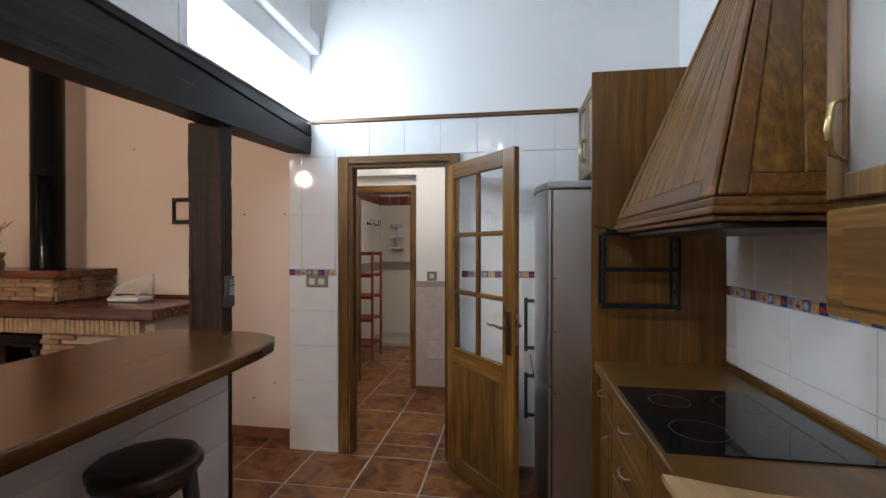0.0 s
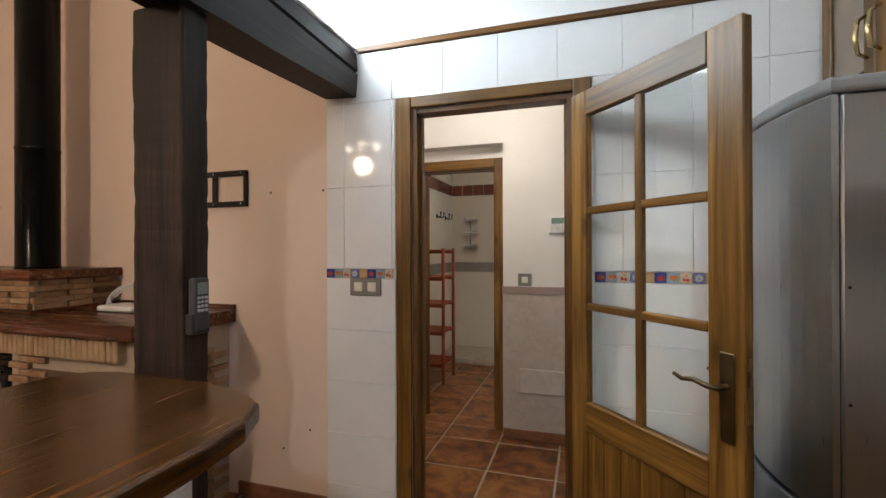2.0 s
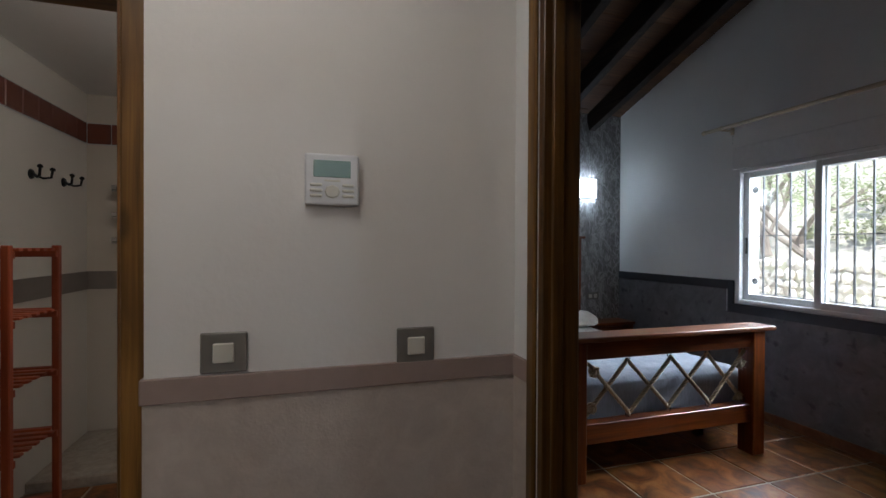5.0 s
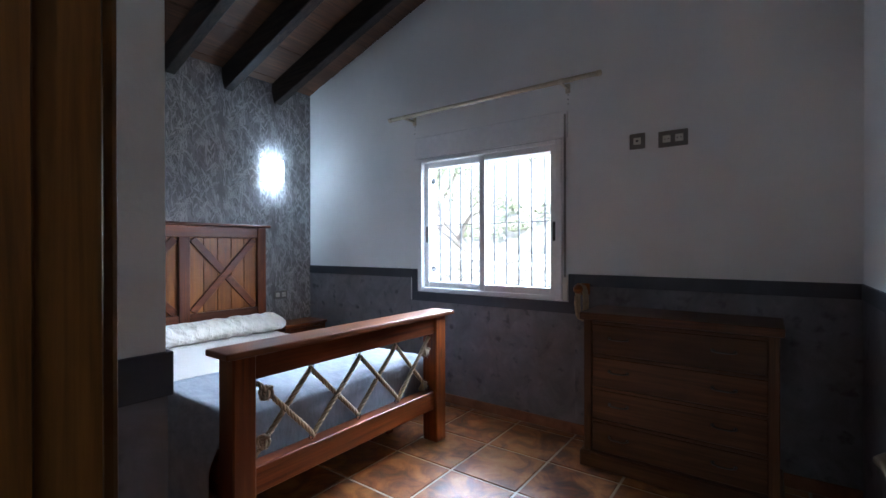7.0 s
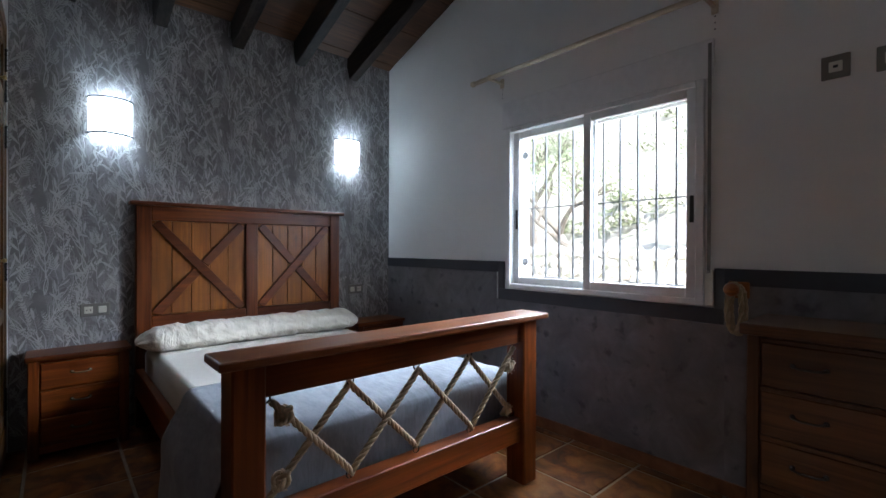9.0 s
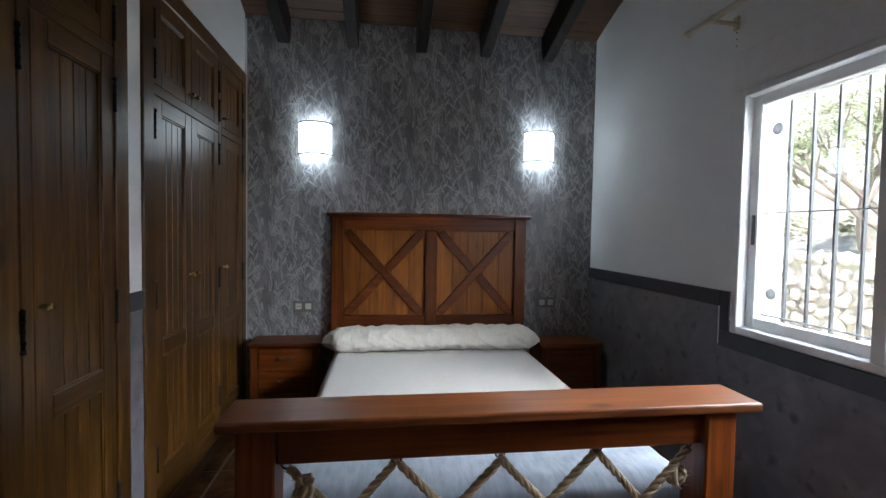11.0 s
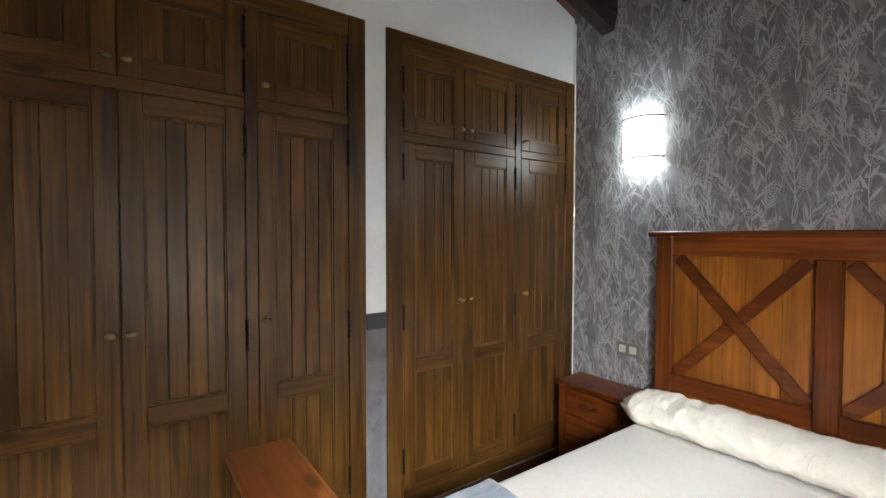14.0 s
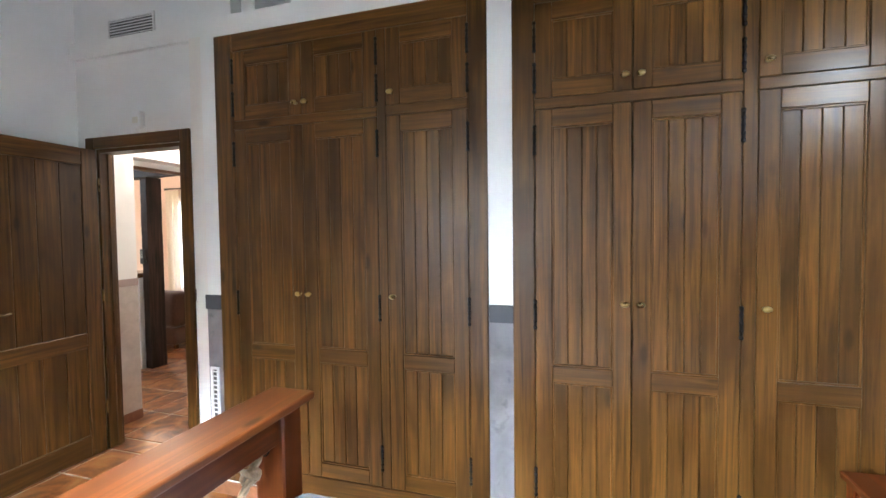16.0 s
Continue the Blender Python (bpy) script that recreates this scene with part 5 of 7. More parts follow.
# ---- bathroom things ----
def bath_shelf():
    red = wood("red_pine", (0.22, 0.036, 0.012), (0.40, 0.085, 0.026), "z", 0.4, 0.3)
    redx = wood("red_pine", (0.22, 0.036, 0.012), (0.40, 0.085, 0.026), "x", 0.4, 0.3)
    x0, x1, y0, y1 = -2.12, -1.735, 5.66, 6.06
    root = thing("shelf_unit", "red-brown slatted wooden shelf unit, empty", "shelf unit", ((x0 + x1) / 2, (y0 + y1) / 2, 0))
    for a in (x0, x1 - 0.03):
        for b in (y0, y1 - 0.03):
            part("leg", boxes((a, b, 0, a + 0.03, b + 0.03, 1.41), bevel=0.004), red, root)
    for z in (0.20, 0.53, 0.82, 1.10, 1.385):
        s = part("shelf", boxes((x0 + 0.002, y0 + 0.031, z - 0.03, x1 - 0.002, y0 + 0.045, z), bevel=0.002), redx, root)
        part("rail", boxes((x0 + 0.002, y1 - 0.045, z - 0.03, x1 - 0.002, y1 - 0.031, z), bevel=0.002), redx, s)
        for k in range(7):
            y = y0 + 0.006 + (y1 - y0 - 0.04) * k / 6
            part("slat", boxes((x0 + 0.031 if k in (0, 6) else x0, y, z, x1 - 0.031 if k in (0, 6) else x1, y + 0.030, z + 0.012), bevel=0.002), redx, s)


bath_shelf()


def hooks():
    root = thing("coat_hooks", "black iron double coat hook on the bathroom wall", "coat hook", (-2.13, 6.85, 1.82))
    for y in (6.62, 6.98):
        bm = bmesh.new()
        turned(bm, (-2.13, y, 1.82), [(0.030, 0), (0.026, 0.008)], 14, "x")
        part("rose", bm, iron(), root, "", True)
        for s in (-1, 1):
            bm = bmesh.new()
            tube(bm, [(-2.12, y, 1.82), (-2.085, y + s * 0.03, 1.80), (-2.06, y + s * 0.06, 1.81), (-2.055, y + s * 0.065, 1.85)], 0.007, 7)
            turned(bm, (-2.055, y + s * 0.065, 1.845), [(0.004, 0), (0.014, 0.008), (0.014, 0.018), (0.003, 0.026)], 10)
            part("hook", bm, iron(), root, "", True)


hooks()


def shower_rack():
    root = thing("shower_rack", "chrome three-tier shower corner rack", "shower rack", (-1.82, 7.30, 1.4))
    chrome = metal("chrome", (0.6, 0.6, 0.6), 0.12)
    bm = bmesh.new()
    tube(bm, [(-1.86, 7.27, 1.40), (-1.86, 7.27, 1.82)], 0.010, 8)
    part("pole", bm, chrome, root, "", True)
    for z in (1.42, 1.60, 1.79):
        part("basket", boxes((-1.93, 7.16, z, -1.73, 7.295, z + 0.012), (-1.93, 7.16, z + 0.012, -1.73, 7.168, z + 0.045), bevel=0.003), chrome, root)


shower_rack()
border = plain("oxblood_tile", (0.16, 0.048, 0.030), 0.25)
border_mesh = shared(boxes((-0.072, -0.006, -0.072, 0.072, 0.006, 0.072), bevel=0.004), border, "border_tile")
border_mesh2 = shared(boxes((-0.006, -0.072, -0.072, 0.006, 0.072, 0.072), bevel=0.004), border, "border_tile_side")
border_north = structure("trim_border", boxes((-2.13, 7.297, 2.135, -0.47, 7.30, 2.295)), tile_joint(), "oxblood tile border round the bathroom", "trim")
border_west = structure("trim_border_side", boxes((-2.13, 4.82, 2.135, -2.127, 7.297, 2.295)), tile_joint(), "oxblood tile border round the bathroom", "trim")
for k in range(11):
    piece("tile", border_mesh, border_north, (-2.05 + 0.15 * k, 7.292, 2.215))
for k in range(16):
    piece("tile", border_mesh2, border_west, (-2.124, 4.95 + 0.15 * k, 2.215))

# ---- kitchen things ----
def fridge():
    x0, y0, y1, top = 0.150, 2.585, 3.185, 1.80
    root = thing("fridge_freezer", "dented brushed steel fridge-freezer with bowed doors", "fridge", (0.55, 2.88, 0))
    part("body", boxes((x0 + 0.075, y0, 0.04, 0.86, y1, top - 0.035), bevel=0.006), steel(), root)
    def bow(z0, z1, name):
        n = 14
        front = [(x0 + 0.055 * (2 * k / n - 1) ** 2, y0 + (y1 - y0) * k / n) for k in range(n + 1)]
        bm = bmesh.new()
        prism(bm, front + [(x0 + 0.070, y1), (x0 + 0.070, y0)], z0, z1, "z", 0.006, 2)
        return part(name, bm, steel(), root)
    lower, upper = bow(0.09, 0.722, "freezer_door"), bow(0.738, top - 0.035, "fridge_door")
    n = 14
    cap = [(x0 - 0.006 + 0.060 * (2 * k / n - 1) ** 2, y0 - 0.003 + (y1 - y0 + 0.006) * k / n) for k in range(n + 1)] + [(0.86, y1 + 0.003), (0.86, y0 - 0.003)]
    bm = bmesh.new()
    prism(bm, cap, top - 0.033, top + 0.008, "z", 0.012, 3)
    part("top_cap", bm, metal("grey_cap", (0.42, 0.42, 0.42), 0.4, None, 0.1, 0.6), root, "grey plastic top")
    part("gasket", boxes((x0 + 0.0705, y0 + 0.006, 0.10, x0 + 0.0745, y1 - 0.006, top - 0.04)), plain("black_rubber", (0.015, 0.015, 0.015), 0.7), root)
    part("plinth", boxes((x0 + 0.09, y0 + 0.02, 0, 0.84, y1 - 0.02, 0.04)), plain("black_plastic", (0.02, 0.02, 0.02), 0.4), root)
    for z0, z1, d in ((0.80, 1.14, upper), (0.37, 0.66, lower)):
        bm = bmesh.new()
        y = y1 - 0.085
        tube(bm, [(x0 - 0.045, y, z0), (x0 - 0.045, y, z1)], 0.011, 10)
        for z in (z0 + 0.02, z1 - 0.02):
            beamed(bm, (x0 - 0.045, y, z), (x0 + 0.030, y, z), 0.016, 0.022, (0, 0, 1), 0.003)
        part("handle", bm, metal("dark_steel", (0.12, 0.12, 0.125), 0.35), d, "dark tubular handle")
    for (x, z), r in (((0.340, 1.410), 0.010), ((0.352, 1.385), 0.008), ((0.362, 1.325), 0.011), ((0.352, 1.305), 0.007), ((0.345, 1.272), 0.007)):
        bm = bmesh.new()
        rings = [[bm.verts.new((x + rr * math.cos(a), y0 - 0.0006 - h, z + rr * 1.5 * math.sin(a) - rr * 0.7 * math.cos(a))) for a in (2 * math.pi * k / 14 for k in range(14))] for rr, h in ((r, 0.0), (r * 0.75, 0.0009), (r * 0.4, 0.0003))]
        for p, q in zip(rings, rings[1:]):
            for k in range(14):
                bm.faces.new((p[k], p[(k + 1) % 14], q[(k + 1) % 14], q[k]))
        bm.faces.new(rings[-1])
        part("dent", bm, steel(), root, "small dent", True)
    for z in (0.70, 1.02, 1.30):
        bm = bmesh.new()
        turned(bm, (x0 + 0.09, y0 - 0.002, z), [(0.004, 0.0), (0.004, 0.002)], 8, "y")
        part("screw", bm, plain("black_plastic", (0.02, 0.02, 0.02), 0.4), root)
    bm = bmesh.new()
    tube(bm, [(x0 - 0.02, y1 - 0.10, 0.78), (x0 - 0.01, y1 - 0.16, 0.72), (x0 + 0.01, y1 - 0.3, 0.66), (x0 + 0.03, y0 + 0.1, 0.655)], 0.003, 6)
    part("cord", bm, plain("black_rubber", (0.015, 0.015, 0.015), 0.7), root)


fridge()


def glass_door_front(root, plane, y0, y1, z0, z1, handle_y):
    """A framed glazed cabinet door in the plane x = plane, facing -x."""
    s, t = 0.055, 0.022
    d = part("door", boxes((plane - t, y0 + 0.002, z0 + 0.002, plane, y0 + s, z1 - 0.002), (plane - t, y1 - s, z0 + 0.002, plane, y1 - 0.002, z1 - 0.002), (plane - t, y0 + s, z0 + 0.002, plane, y1 - s, z0 + s), (plane - t, y0 + s, z1 - s, plane, y1 - s, z1 - 0.002), bevel=0.004), amber("z"), root)
    ob = part("pane", boxes((plane - 0.014, y0 + s, z0 + s, plane - 0.010, y1 - s, z1 - s)), glass("frosted_glass", (0.9, 0.93, 0.93), 0.35), d, "frosted glass pane")
    ob.visible_shadow = False
    bm = bmesh.new()
    zc = z0 + 0.145
    tube(bm, [(plane - t, handle_y, zc - 0.065), (plane - t - 0.025, handle_y, zc - 0.050), (plane - t - 0.032, handle_y, zc), (plane - t - 0.025, handle_y, zc + 0.050), (plane - t, handle_y, zc + 0.065)], lambda s_: 0.0045 + 0.0025 * math.sin(math.pi * s_), 8)
    part("handle", bm, brass(), d, "brass bow handle", True)


def fridge_cabinet():
    root = thing("wall_cabinet", "brown wooden cabinet with two frosted glass doors above the fridge", "cabinet", (0.75, 2.88, 1.87))
    part("body", boxes((0.465, 2.583, 1.87, KX, 3.19, 2.345), bevel=0.003), amber("z"), root)
    glass_door_front(root, 0.463, 2.585, 2.885, 1.875, 2.34, 2.855)
    glass_door_front(root, 0.463, 2.888, 3.188, 1.875, 2.34, 2.918)


fridge_cabinet()
tagged(part("side_panel", boxes((0.420, 2.560, 0.0, KX, 2.580, 2.352), bevel=0.002), wood("panel_walnut", (0.085, 0.036, 0.0055), (0.205, 0.098, 0.018), "z", 0.36, 0.2, 0.0, 0.35)), "tall brown veneered end panel beside the fridge", "end panel")


def worktop():
    bm = boxes((0.430, -1.2, 0.845, KX, 2.558, 0.885), bevel=0.006, seg=2)
    root = tagged(part("worktop", bm, wood("worktop_oak", (0.10, 0.050, 0.010), (0.24, 0.128, 0.030), "y", 0.28, 0.2)), "glossy brown wooden kitchen worktop", "worktop")
    part("upstand", boxes((KX - 0.020, -1.2, 0.885, KX, 2.558, 0.912), bevel=0.004), MATS["worktop_oak_y"], root)
    return root


worktop()


def base_unit(y0, y1, drawers):
    root = thing("base_cabinet", "brown wooden base cabinet with bow handles", "cabinet", (0.75, (y0 + y1) / 2, 0), "kitchen base cabinets")
    part("body", boxes((0.485, y0 + 0.001, 0.10, KX, y1 - 0.001, 0.845), bevel=0.002), amber("z"), root)
    part("plinth", boxes((0.53, y0 + 0.001, 0, KX, y1 - 0.001, 0.10)), walnut("y"), root)
    cuts = [(0.105, 0.30), (0.305, 0.50), (0.505, 0.66), (0.665, 0.84)] if drawers else [(0.105, 0.66), (0.665, 0.84)]
    for z0, z1 in cuts:
        d = part("drawer" if drawers or z0 > 0.6 else "door", boxes((0.462, y0 + 0.004, z0, 0.484, y1 - 0.004, z1), bevel=0.006, seg=2), amber("y"), root)
        part("panel", boxes((0.458, y0 + 0.045, z0 + 0.035, 0.463, y1 - 0.045, z1 - 0.035), bevel=0.003), amber("y"), d)
        bm = bmesh.new()
        yc, zc = (y0 + y1) / 2, (z0 + z1) / 2 + 0.01
        if not drawers and z0 < 0.6:
            yc, zc = y0 + 0.05, z1 - 0.12
            tube(bm, [(0.460, yc, zc - 0.05), (0.435, yc, zc - 0.04), (0.428, yc, zc), (0.435, yc, zc + 0.04), (0.460, yc, zc + 0.05)], 0.0055, 8)
        else:
            tube(bm, [(0.460, yc - 0.05, zc), (0.435, yc - 0.04, zc - 0.004), (0.428, yc, zc - 0.010), (0.435, yc + 0.04, zc - 0.004), (0.460, yc + 0.05, zc)], 0.0055, 8)
        part("handle", bm, metal("pewter_handle", (0.42, 0.38, 0.30), 0.3), d, "pewter bow handle", True)


base_unit(2.30, 2.558, False)
base_unit(1.70, 2.30, True)
base_unit(1.10, 1.70, True)
base_unit(0.30, 1.10, False)
base_unit(-0.60, 0.30, False)


def hob():
    root = thing("hob", "black ceramic glass hob set in the worktop", "hob", (0.75, 1.83, 0.885))
    part("glass_plate", boxes((0.448, 1.530, 0.885, 1.000, 2.128, 0.891), bevel=0.002), plain("black_ceramic", (0.008, 0.008, 0.009), 0.06), root)
    for x, y, r in ((0.60, 1.70, 0.085), (0.60, 1.97, 0.070), (0.85, 1.70, 0.070), (0.85, 1.97, 0.095)):
        bm = bmesh.new()
        tube(bm, [(x + r * math.cos(a), y + r * math.sin(a), 0.8906) for a in (2 * math.pi * k / 40 for k in range(41))], 0.0012, 4)
        part("heating_ring", bm, plain("hob_print", (0.10, 0.10, 0.10), 0.3), root)


hob()
board = thing("chopping_board", "pale worn wooden board lying on the worktop", "chopping board", (0.62, 1.12, 0.885))
bm = bmesh.new()
prism(bm, [(0.385, 1.36), (0.60, 1.30), (1.00, 1.30), (1.02, 0.60), (0.50, 0.60), (0.40, 0.90)], 0.886, 0.912, "z", 0.006, 2)
part("slab", bm, wood("worn_board", (0.30, 0.18, 0.08), (0.46, 0.31, 0.16), "y", 0.55, 0.2), board)


def hood():
    root = thing("cooker_hood", "brown wooden pyramid cooker hood with boarded faces", "cooker hood", (0.8, 1.93, 1.5))
    wall_x = KX - 0.001
    y0, y1, xf = 1.395, 2.440, 0.515
    for k, (grow, z0, z1) in enumerate(((0.0, 1.530, 1.546), (0.012, 1.546, 1.566), (0.002, 1.566, 1.590))):
        part("rim", boxes((xf - grow, y0 - grow, z0, wall_x, y1 + grow, z1), bevel=0.006, seg=2), walnut("y"), root)
    zb, zt = 1.590, 2.60
    ft, yt0, yt1 = 0.862, 1.795, 1.862
    def at(u, v, face):
        """u across the face, v up it."""
        if face == "front":
            a, b = Vector((xf + 0.01, y0 + 0.01, zb)).lerp(Vector((ft, yt0, zt)), v), Vector((xf + 0.01, y1 - 0.01, zb)).lerp(Vector((ft, yt1, zt)), v)
        elif face == "south":
            a, b = Vector((wall_x, y0 + 0.01, zb)).lerp(Vector((wall_x, yt0, zt)), v), Vector((xf + 0.01, y0 + 0.01, zb)).lerp(Vector((ft, yt0, zt)), v)
        else:
            a, b = Vector((xf + 0.01, y1 - 0.01, zb)).lerp(Vector((ft, yt1, zt)), v), Vector((wall_x, y1 - 0.01, zb)).lerp(Vector((wall_x, yt1, zt)), v)
        return a.lerp(b, u)
    for face, n in (("front", 9), ("south", 3), ("north", 3)):
        normal = (at(1, 0, face) - at(0, 0, face)).cross(at(0.5, 1, face) - at(0.5, 0, face)).normalized()
        if face == "front" and normal.x > 0 or face == "south" and normal.y > 0 or face == "north" and normal.y < 0:
            normal.negate()
        def slab(u0, u1, v0, v1, d0, d1):
            bm = bmesh.new()
            q = [at(u0, v0, face), at(u1, v0, face), at(u1, v1, face), at(u0, v1, face)]
            lo, hi = [bm.verts.new(p + normal * d0) for p in q], [bm.verts.new(p + normal * d1) for p in q]
            bm.faces.new(lo), bm.faces.new(hi)
            for k in range(4):
                bm.faces.new((lo[k], lo[(k + 1) % 4], hi[(k + 1) % 4], hi[k]))
            bmesh.ops.recalc_face_normals(bm, faces=bm.faces)
            bmesh.ops.bevel(bm, geom=list(bm.edges), offset=0.005, segments=1, profile=0.5, affect="EDGES", clamp_overlap=True)
            return bm
        e = 0.07 if face == "front" else 0.13
        part("edge_board", slab(0, e, 0, 0.93, 0.0, 0.014), walnut("z"), root)
        part("edge_board", slab(1 - e, 1, 0, 0.93, 0.0, 0.014), walnut("z"), root)
        part("foot_board", slab(e, 1 - e, 0, 0.055, 0.0, 0.012), walnut("y"), root)
        for k in range(n):
            part("plank", slab(e + (1 - 2 * e) * k / n, e + (1 - 2 * e) * (k + 1) / n, 0.055, 0.93, -0.004, 0.006), amber("z"), root)
    part("duct", boxes((0.80, 1.765, 2.50, wall_x, 1.890, 3.895), bevel=0.004), walnut("z"), root)
    part("grease_filter", boxes((xf + 0.04, y0 + 0.06, 1.512, wall_x - 0.03, y1 - 0.06, 1.529), bevel=0.003), metal("dark_steel", (0.12, 0.12, 0.125), 0.35), root)


hood()


def upper_cabinet():
    root = thing("wall_cabinet", "brown wooden wall cabinet with a glazed door over small drawers", "cabinet", (0.88, 0.88, 1.295))
    part("body", boxes((0.715, 0.35, 1.316, KX, 1.285, 2.42), bevel=0.003), amber("z"), root)
    for y0, y1 in ((0.815, 1.283), (0.352, 0.812)):
        glass_door_front(root, 0.713, y0, y1, 1.56, 2.415, y1 - 0.06)
        d = part("drawer", boxes((0.691, y0 + 0.003, 1.319, 0.713, y1 - 0.003, 1.544), bevel=0.006, seg=2), amber("y"), root)
        part("panel", boxes((0.687, y0 + 0.06, 1.345, 0.692, y1 - 0.06, 1.505), bevel=0.004), amber("y"), d)
        bm = bmesh.new()
        turned(bm, (0.690, (y0 + y1) / 2, 1.43), [(0.010, 0), (0.008, -0.014), (0.022, -0.022), (0.020, -0.032), (0.004, -0.038)], 14, "x")
        bmesh.ops.recalc_face_normals(bm, faces=bm.faces)
        part("knob", bm, brass(), d, "brass knob", True)


upper_cabinet()


def spice_rack():
    root = thing("spice_rack", "black wrought iron rack with leaf scrolls and two shelves", "spice rack", (0.62, 2.55, 1.16))
    x0, x1, y0, y1 = 0.450, 0.803, 2.44, 2.557
    for x in (x0, x1 - 0.016):
        part("side_frame", boxes((x, y0, 1.165, x + 0.016, y0 + 0.010, 1.535), (x, y1 - 0.010, 1.165, x + 0.016, y1, 1.535), (x, y0 + 0.010, 1.520, x + 0.016, y1 - 0.010, 1.535), (x, y0 + 0.010, 1.165, x + 0.016, y1 - 0.010, 1.180), bevel=0.002), iron(), root)
        for z in (1.20, 1.40):
            bm = bmesh.new()
            tube(bm, [(x + 0.008, y0 + 0.02, z), (x + 0.008, y0 + 0.05, z + 0.05), (x + 0.008, y0 + 0.03, z + 0.09), (x + 0.008, y0 + 0.06, z + 0.11)], 0.003, 6)
            for k, (dy, dz) in enumerate(((0.055, 0.035), (0.02, 0.06), (0.065, 0.085))):
                prism(bm, [(y0 + dy, z + dz), (y0 + dy + 0.012, z + dz + 0.008), (y0 + dy + 0.028, z + dz + 0.020), (y0 + dy + 0.010, z + dz + 0.018)], x + 0.006, x + 0.010, "x")
            part("leaf_scroll", bm, iron(), root)
    for z in (1.170, 1.345, 1.525):
        part("shelf", boxes((x0 + 0.016, y0, z, x1 - 0.016, y0 + 0.008, z + 0.022), (x0 + 0.016, y1 - 0.008, z, x1 - 0.016, y1, z + 0.012), (x0 + 0.016, y0 + 0.03, z, x1 - 0.016, y0 + 0.036, z + 0.006), (x0 + 0.016, y0 + 0.07, z, x1 - 0.016, y0 + 0.076, z + 0.006), bevel=0.001), iron(), root)
    bm = bmesh.new()
    tube(bm, [(x0 + 0.06, y0 + 0.05, 1.535), (x0 + 0.02, y0 + 0.05, 1.56), (x0 - 0.01, y0 + 0.04, 1.555), (x0 - 0.03, y0 + 0.04, 1.57)], 0.003, 6)
    part("leaf_scroll", bm, iron(), root, "curling iron leaf")


spice_rack()


def bar():
    root = thing("breakfast_bar", "thick brown wooden bar top with a rounded end", "breakfast bar", (-1.35, 1.0, 0))
    out = [(-0.985, -1.6), (-0.985, 1.2), (-0.990, 1.7), (-0.996, 1.9), (-1.015, 2.02), (-1.065, 2.12), (-1.16, 2.18), (-1.30, 2.21), (-1.62, 2.22), (-1.70, 2.195), (-1.745, 2.12), (-1.76, 2.0), (-1.765, -1.6)]
    bm = bmesh.new()
    prism(bm, out, 1.000, 1.052, "z", 0.012, 3)
    part("top", bm, wood("bar_top", (0.038, 0.015, 0.004), (0.165, 0.070, 0.018), "y", 0.20, 0.4, 0.0, 0.5, 0.04), root)
    part("front_edge", boxes((-1.30, -1.6, 0.93, -1.26, 2.2, 1.0), bevel=0.004), walnut("y"), root)


bar()
bar_wall = structure("wall_bar", boxes((-1.52, -1.6, 0, -1.398, 2.245, 1.0)), tile_joint(), "low white tiled wall carrying the bar", "wall")


def stool():
    cx, cy, top = -1.222, 1.556, 0.735
    root = thing("bar_stool", "dark carved wooden bar stool with a scalloped round seat", "stool", (cx, cy, 0))
    bm = bmesh.new()
    n = 64
    rings = []
    for r, z in ((0.10, top - 0.062), (0.158, top - 0.058), (0.170, top - 0.038), (0.172, top - 0.012), (0.163, top), (0.120, top + 0.001), (0.002, top - 0.003)):
        rings.append([bm.verts.new((cx + r * (1 + (0.022 * math.cos(10 * a) if r > 0.14 else 0)) * math.cos(a), cy + r * (1 + (0.022 * math.cos(10 * a) if r > 0.14 else 0)) * math.sin(a), z)) for a in (2 * math.pi * k / n for k in range(n))])
    for a, b in zip(rings, rings[1:]):
        for k in range(n):
            bm.faces.new((a[k], a[(k + 1) % n], b[(k + 1) % n], b[k]))
    bm.faces.new(list(reversed(rings[0])))
    bm.faces.new(rings[-1])
    dark = wood("stool_stain", (0.012, 0.006, 0.005), (0.042, 0.019, 0.013), "z", 0.32, 0.3)
    part("seat", bm, dark, root, "", True)
    for k in range(4):
        a = math.pi / 4 + math.pi / 2 * k
        bm = bmesh.new()
        tube(bm, [(cx + r * math.cos(a), cy + r * math.sin(a), z) for r, z in ((0.19, 0.0), (0.17, 0.2), (0.145, 0.45), (0.125, top - 0.060))], 0.027, 10)
        part("leg", bm, dark, root, "", True)
    for k in range(4):
        a, b = math.pi / 4 + math.pi / 2 * k, math.pi / 4 + math.pi / 2 * (k + 1)
        bm = bmesh.new()
        r, z = 0.172, 0.20 + 0.06 * (k % 2)
        tube(bm, [(cx + r * math.cos(a), cy + r * math.sin(a), z), (cx + r * math.cos(b), cy + r * math.sin(b), z)], 0.012, 8)
        part("stretcher", bm, dark, root, "", True)
    part("apron", boxes((cx - 0.10, cy - 0.10, top - 0.125, cx + 0.10, cy + 0.10, top - 0.060), bevel=0.01), dark, root)


stool()


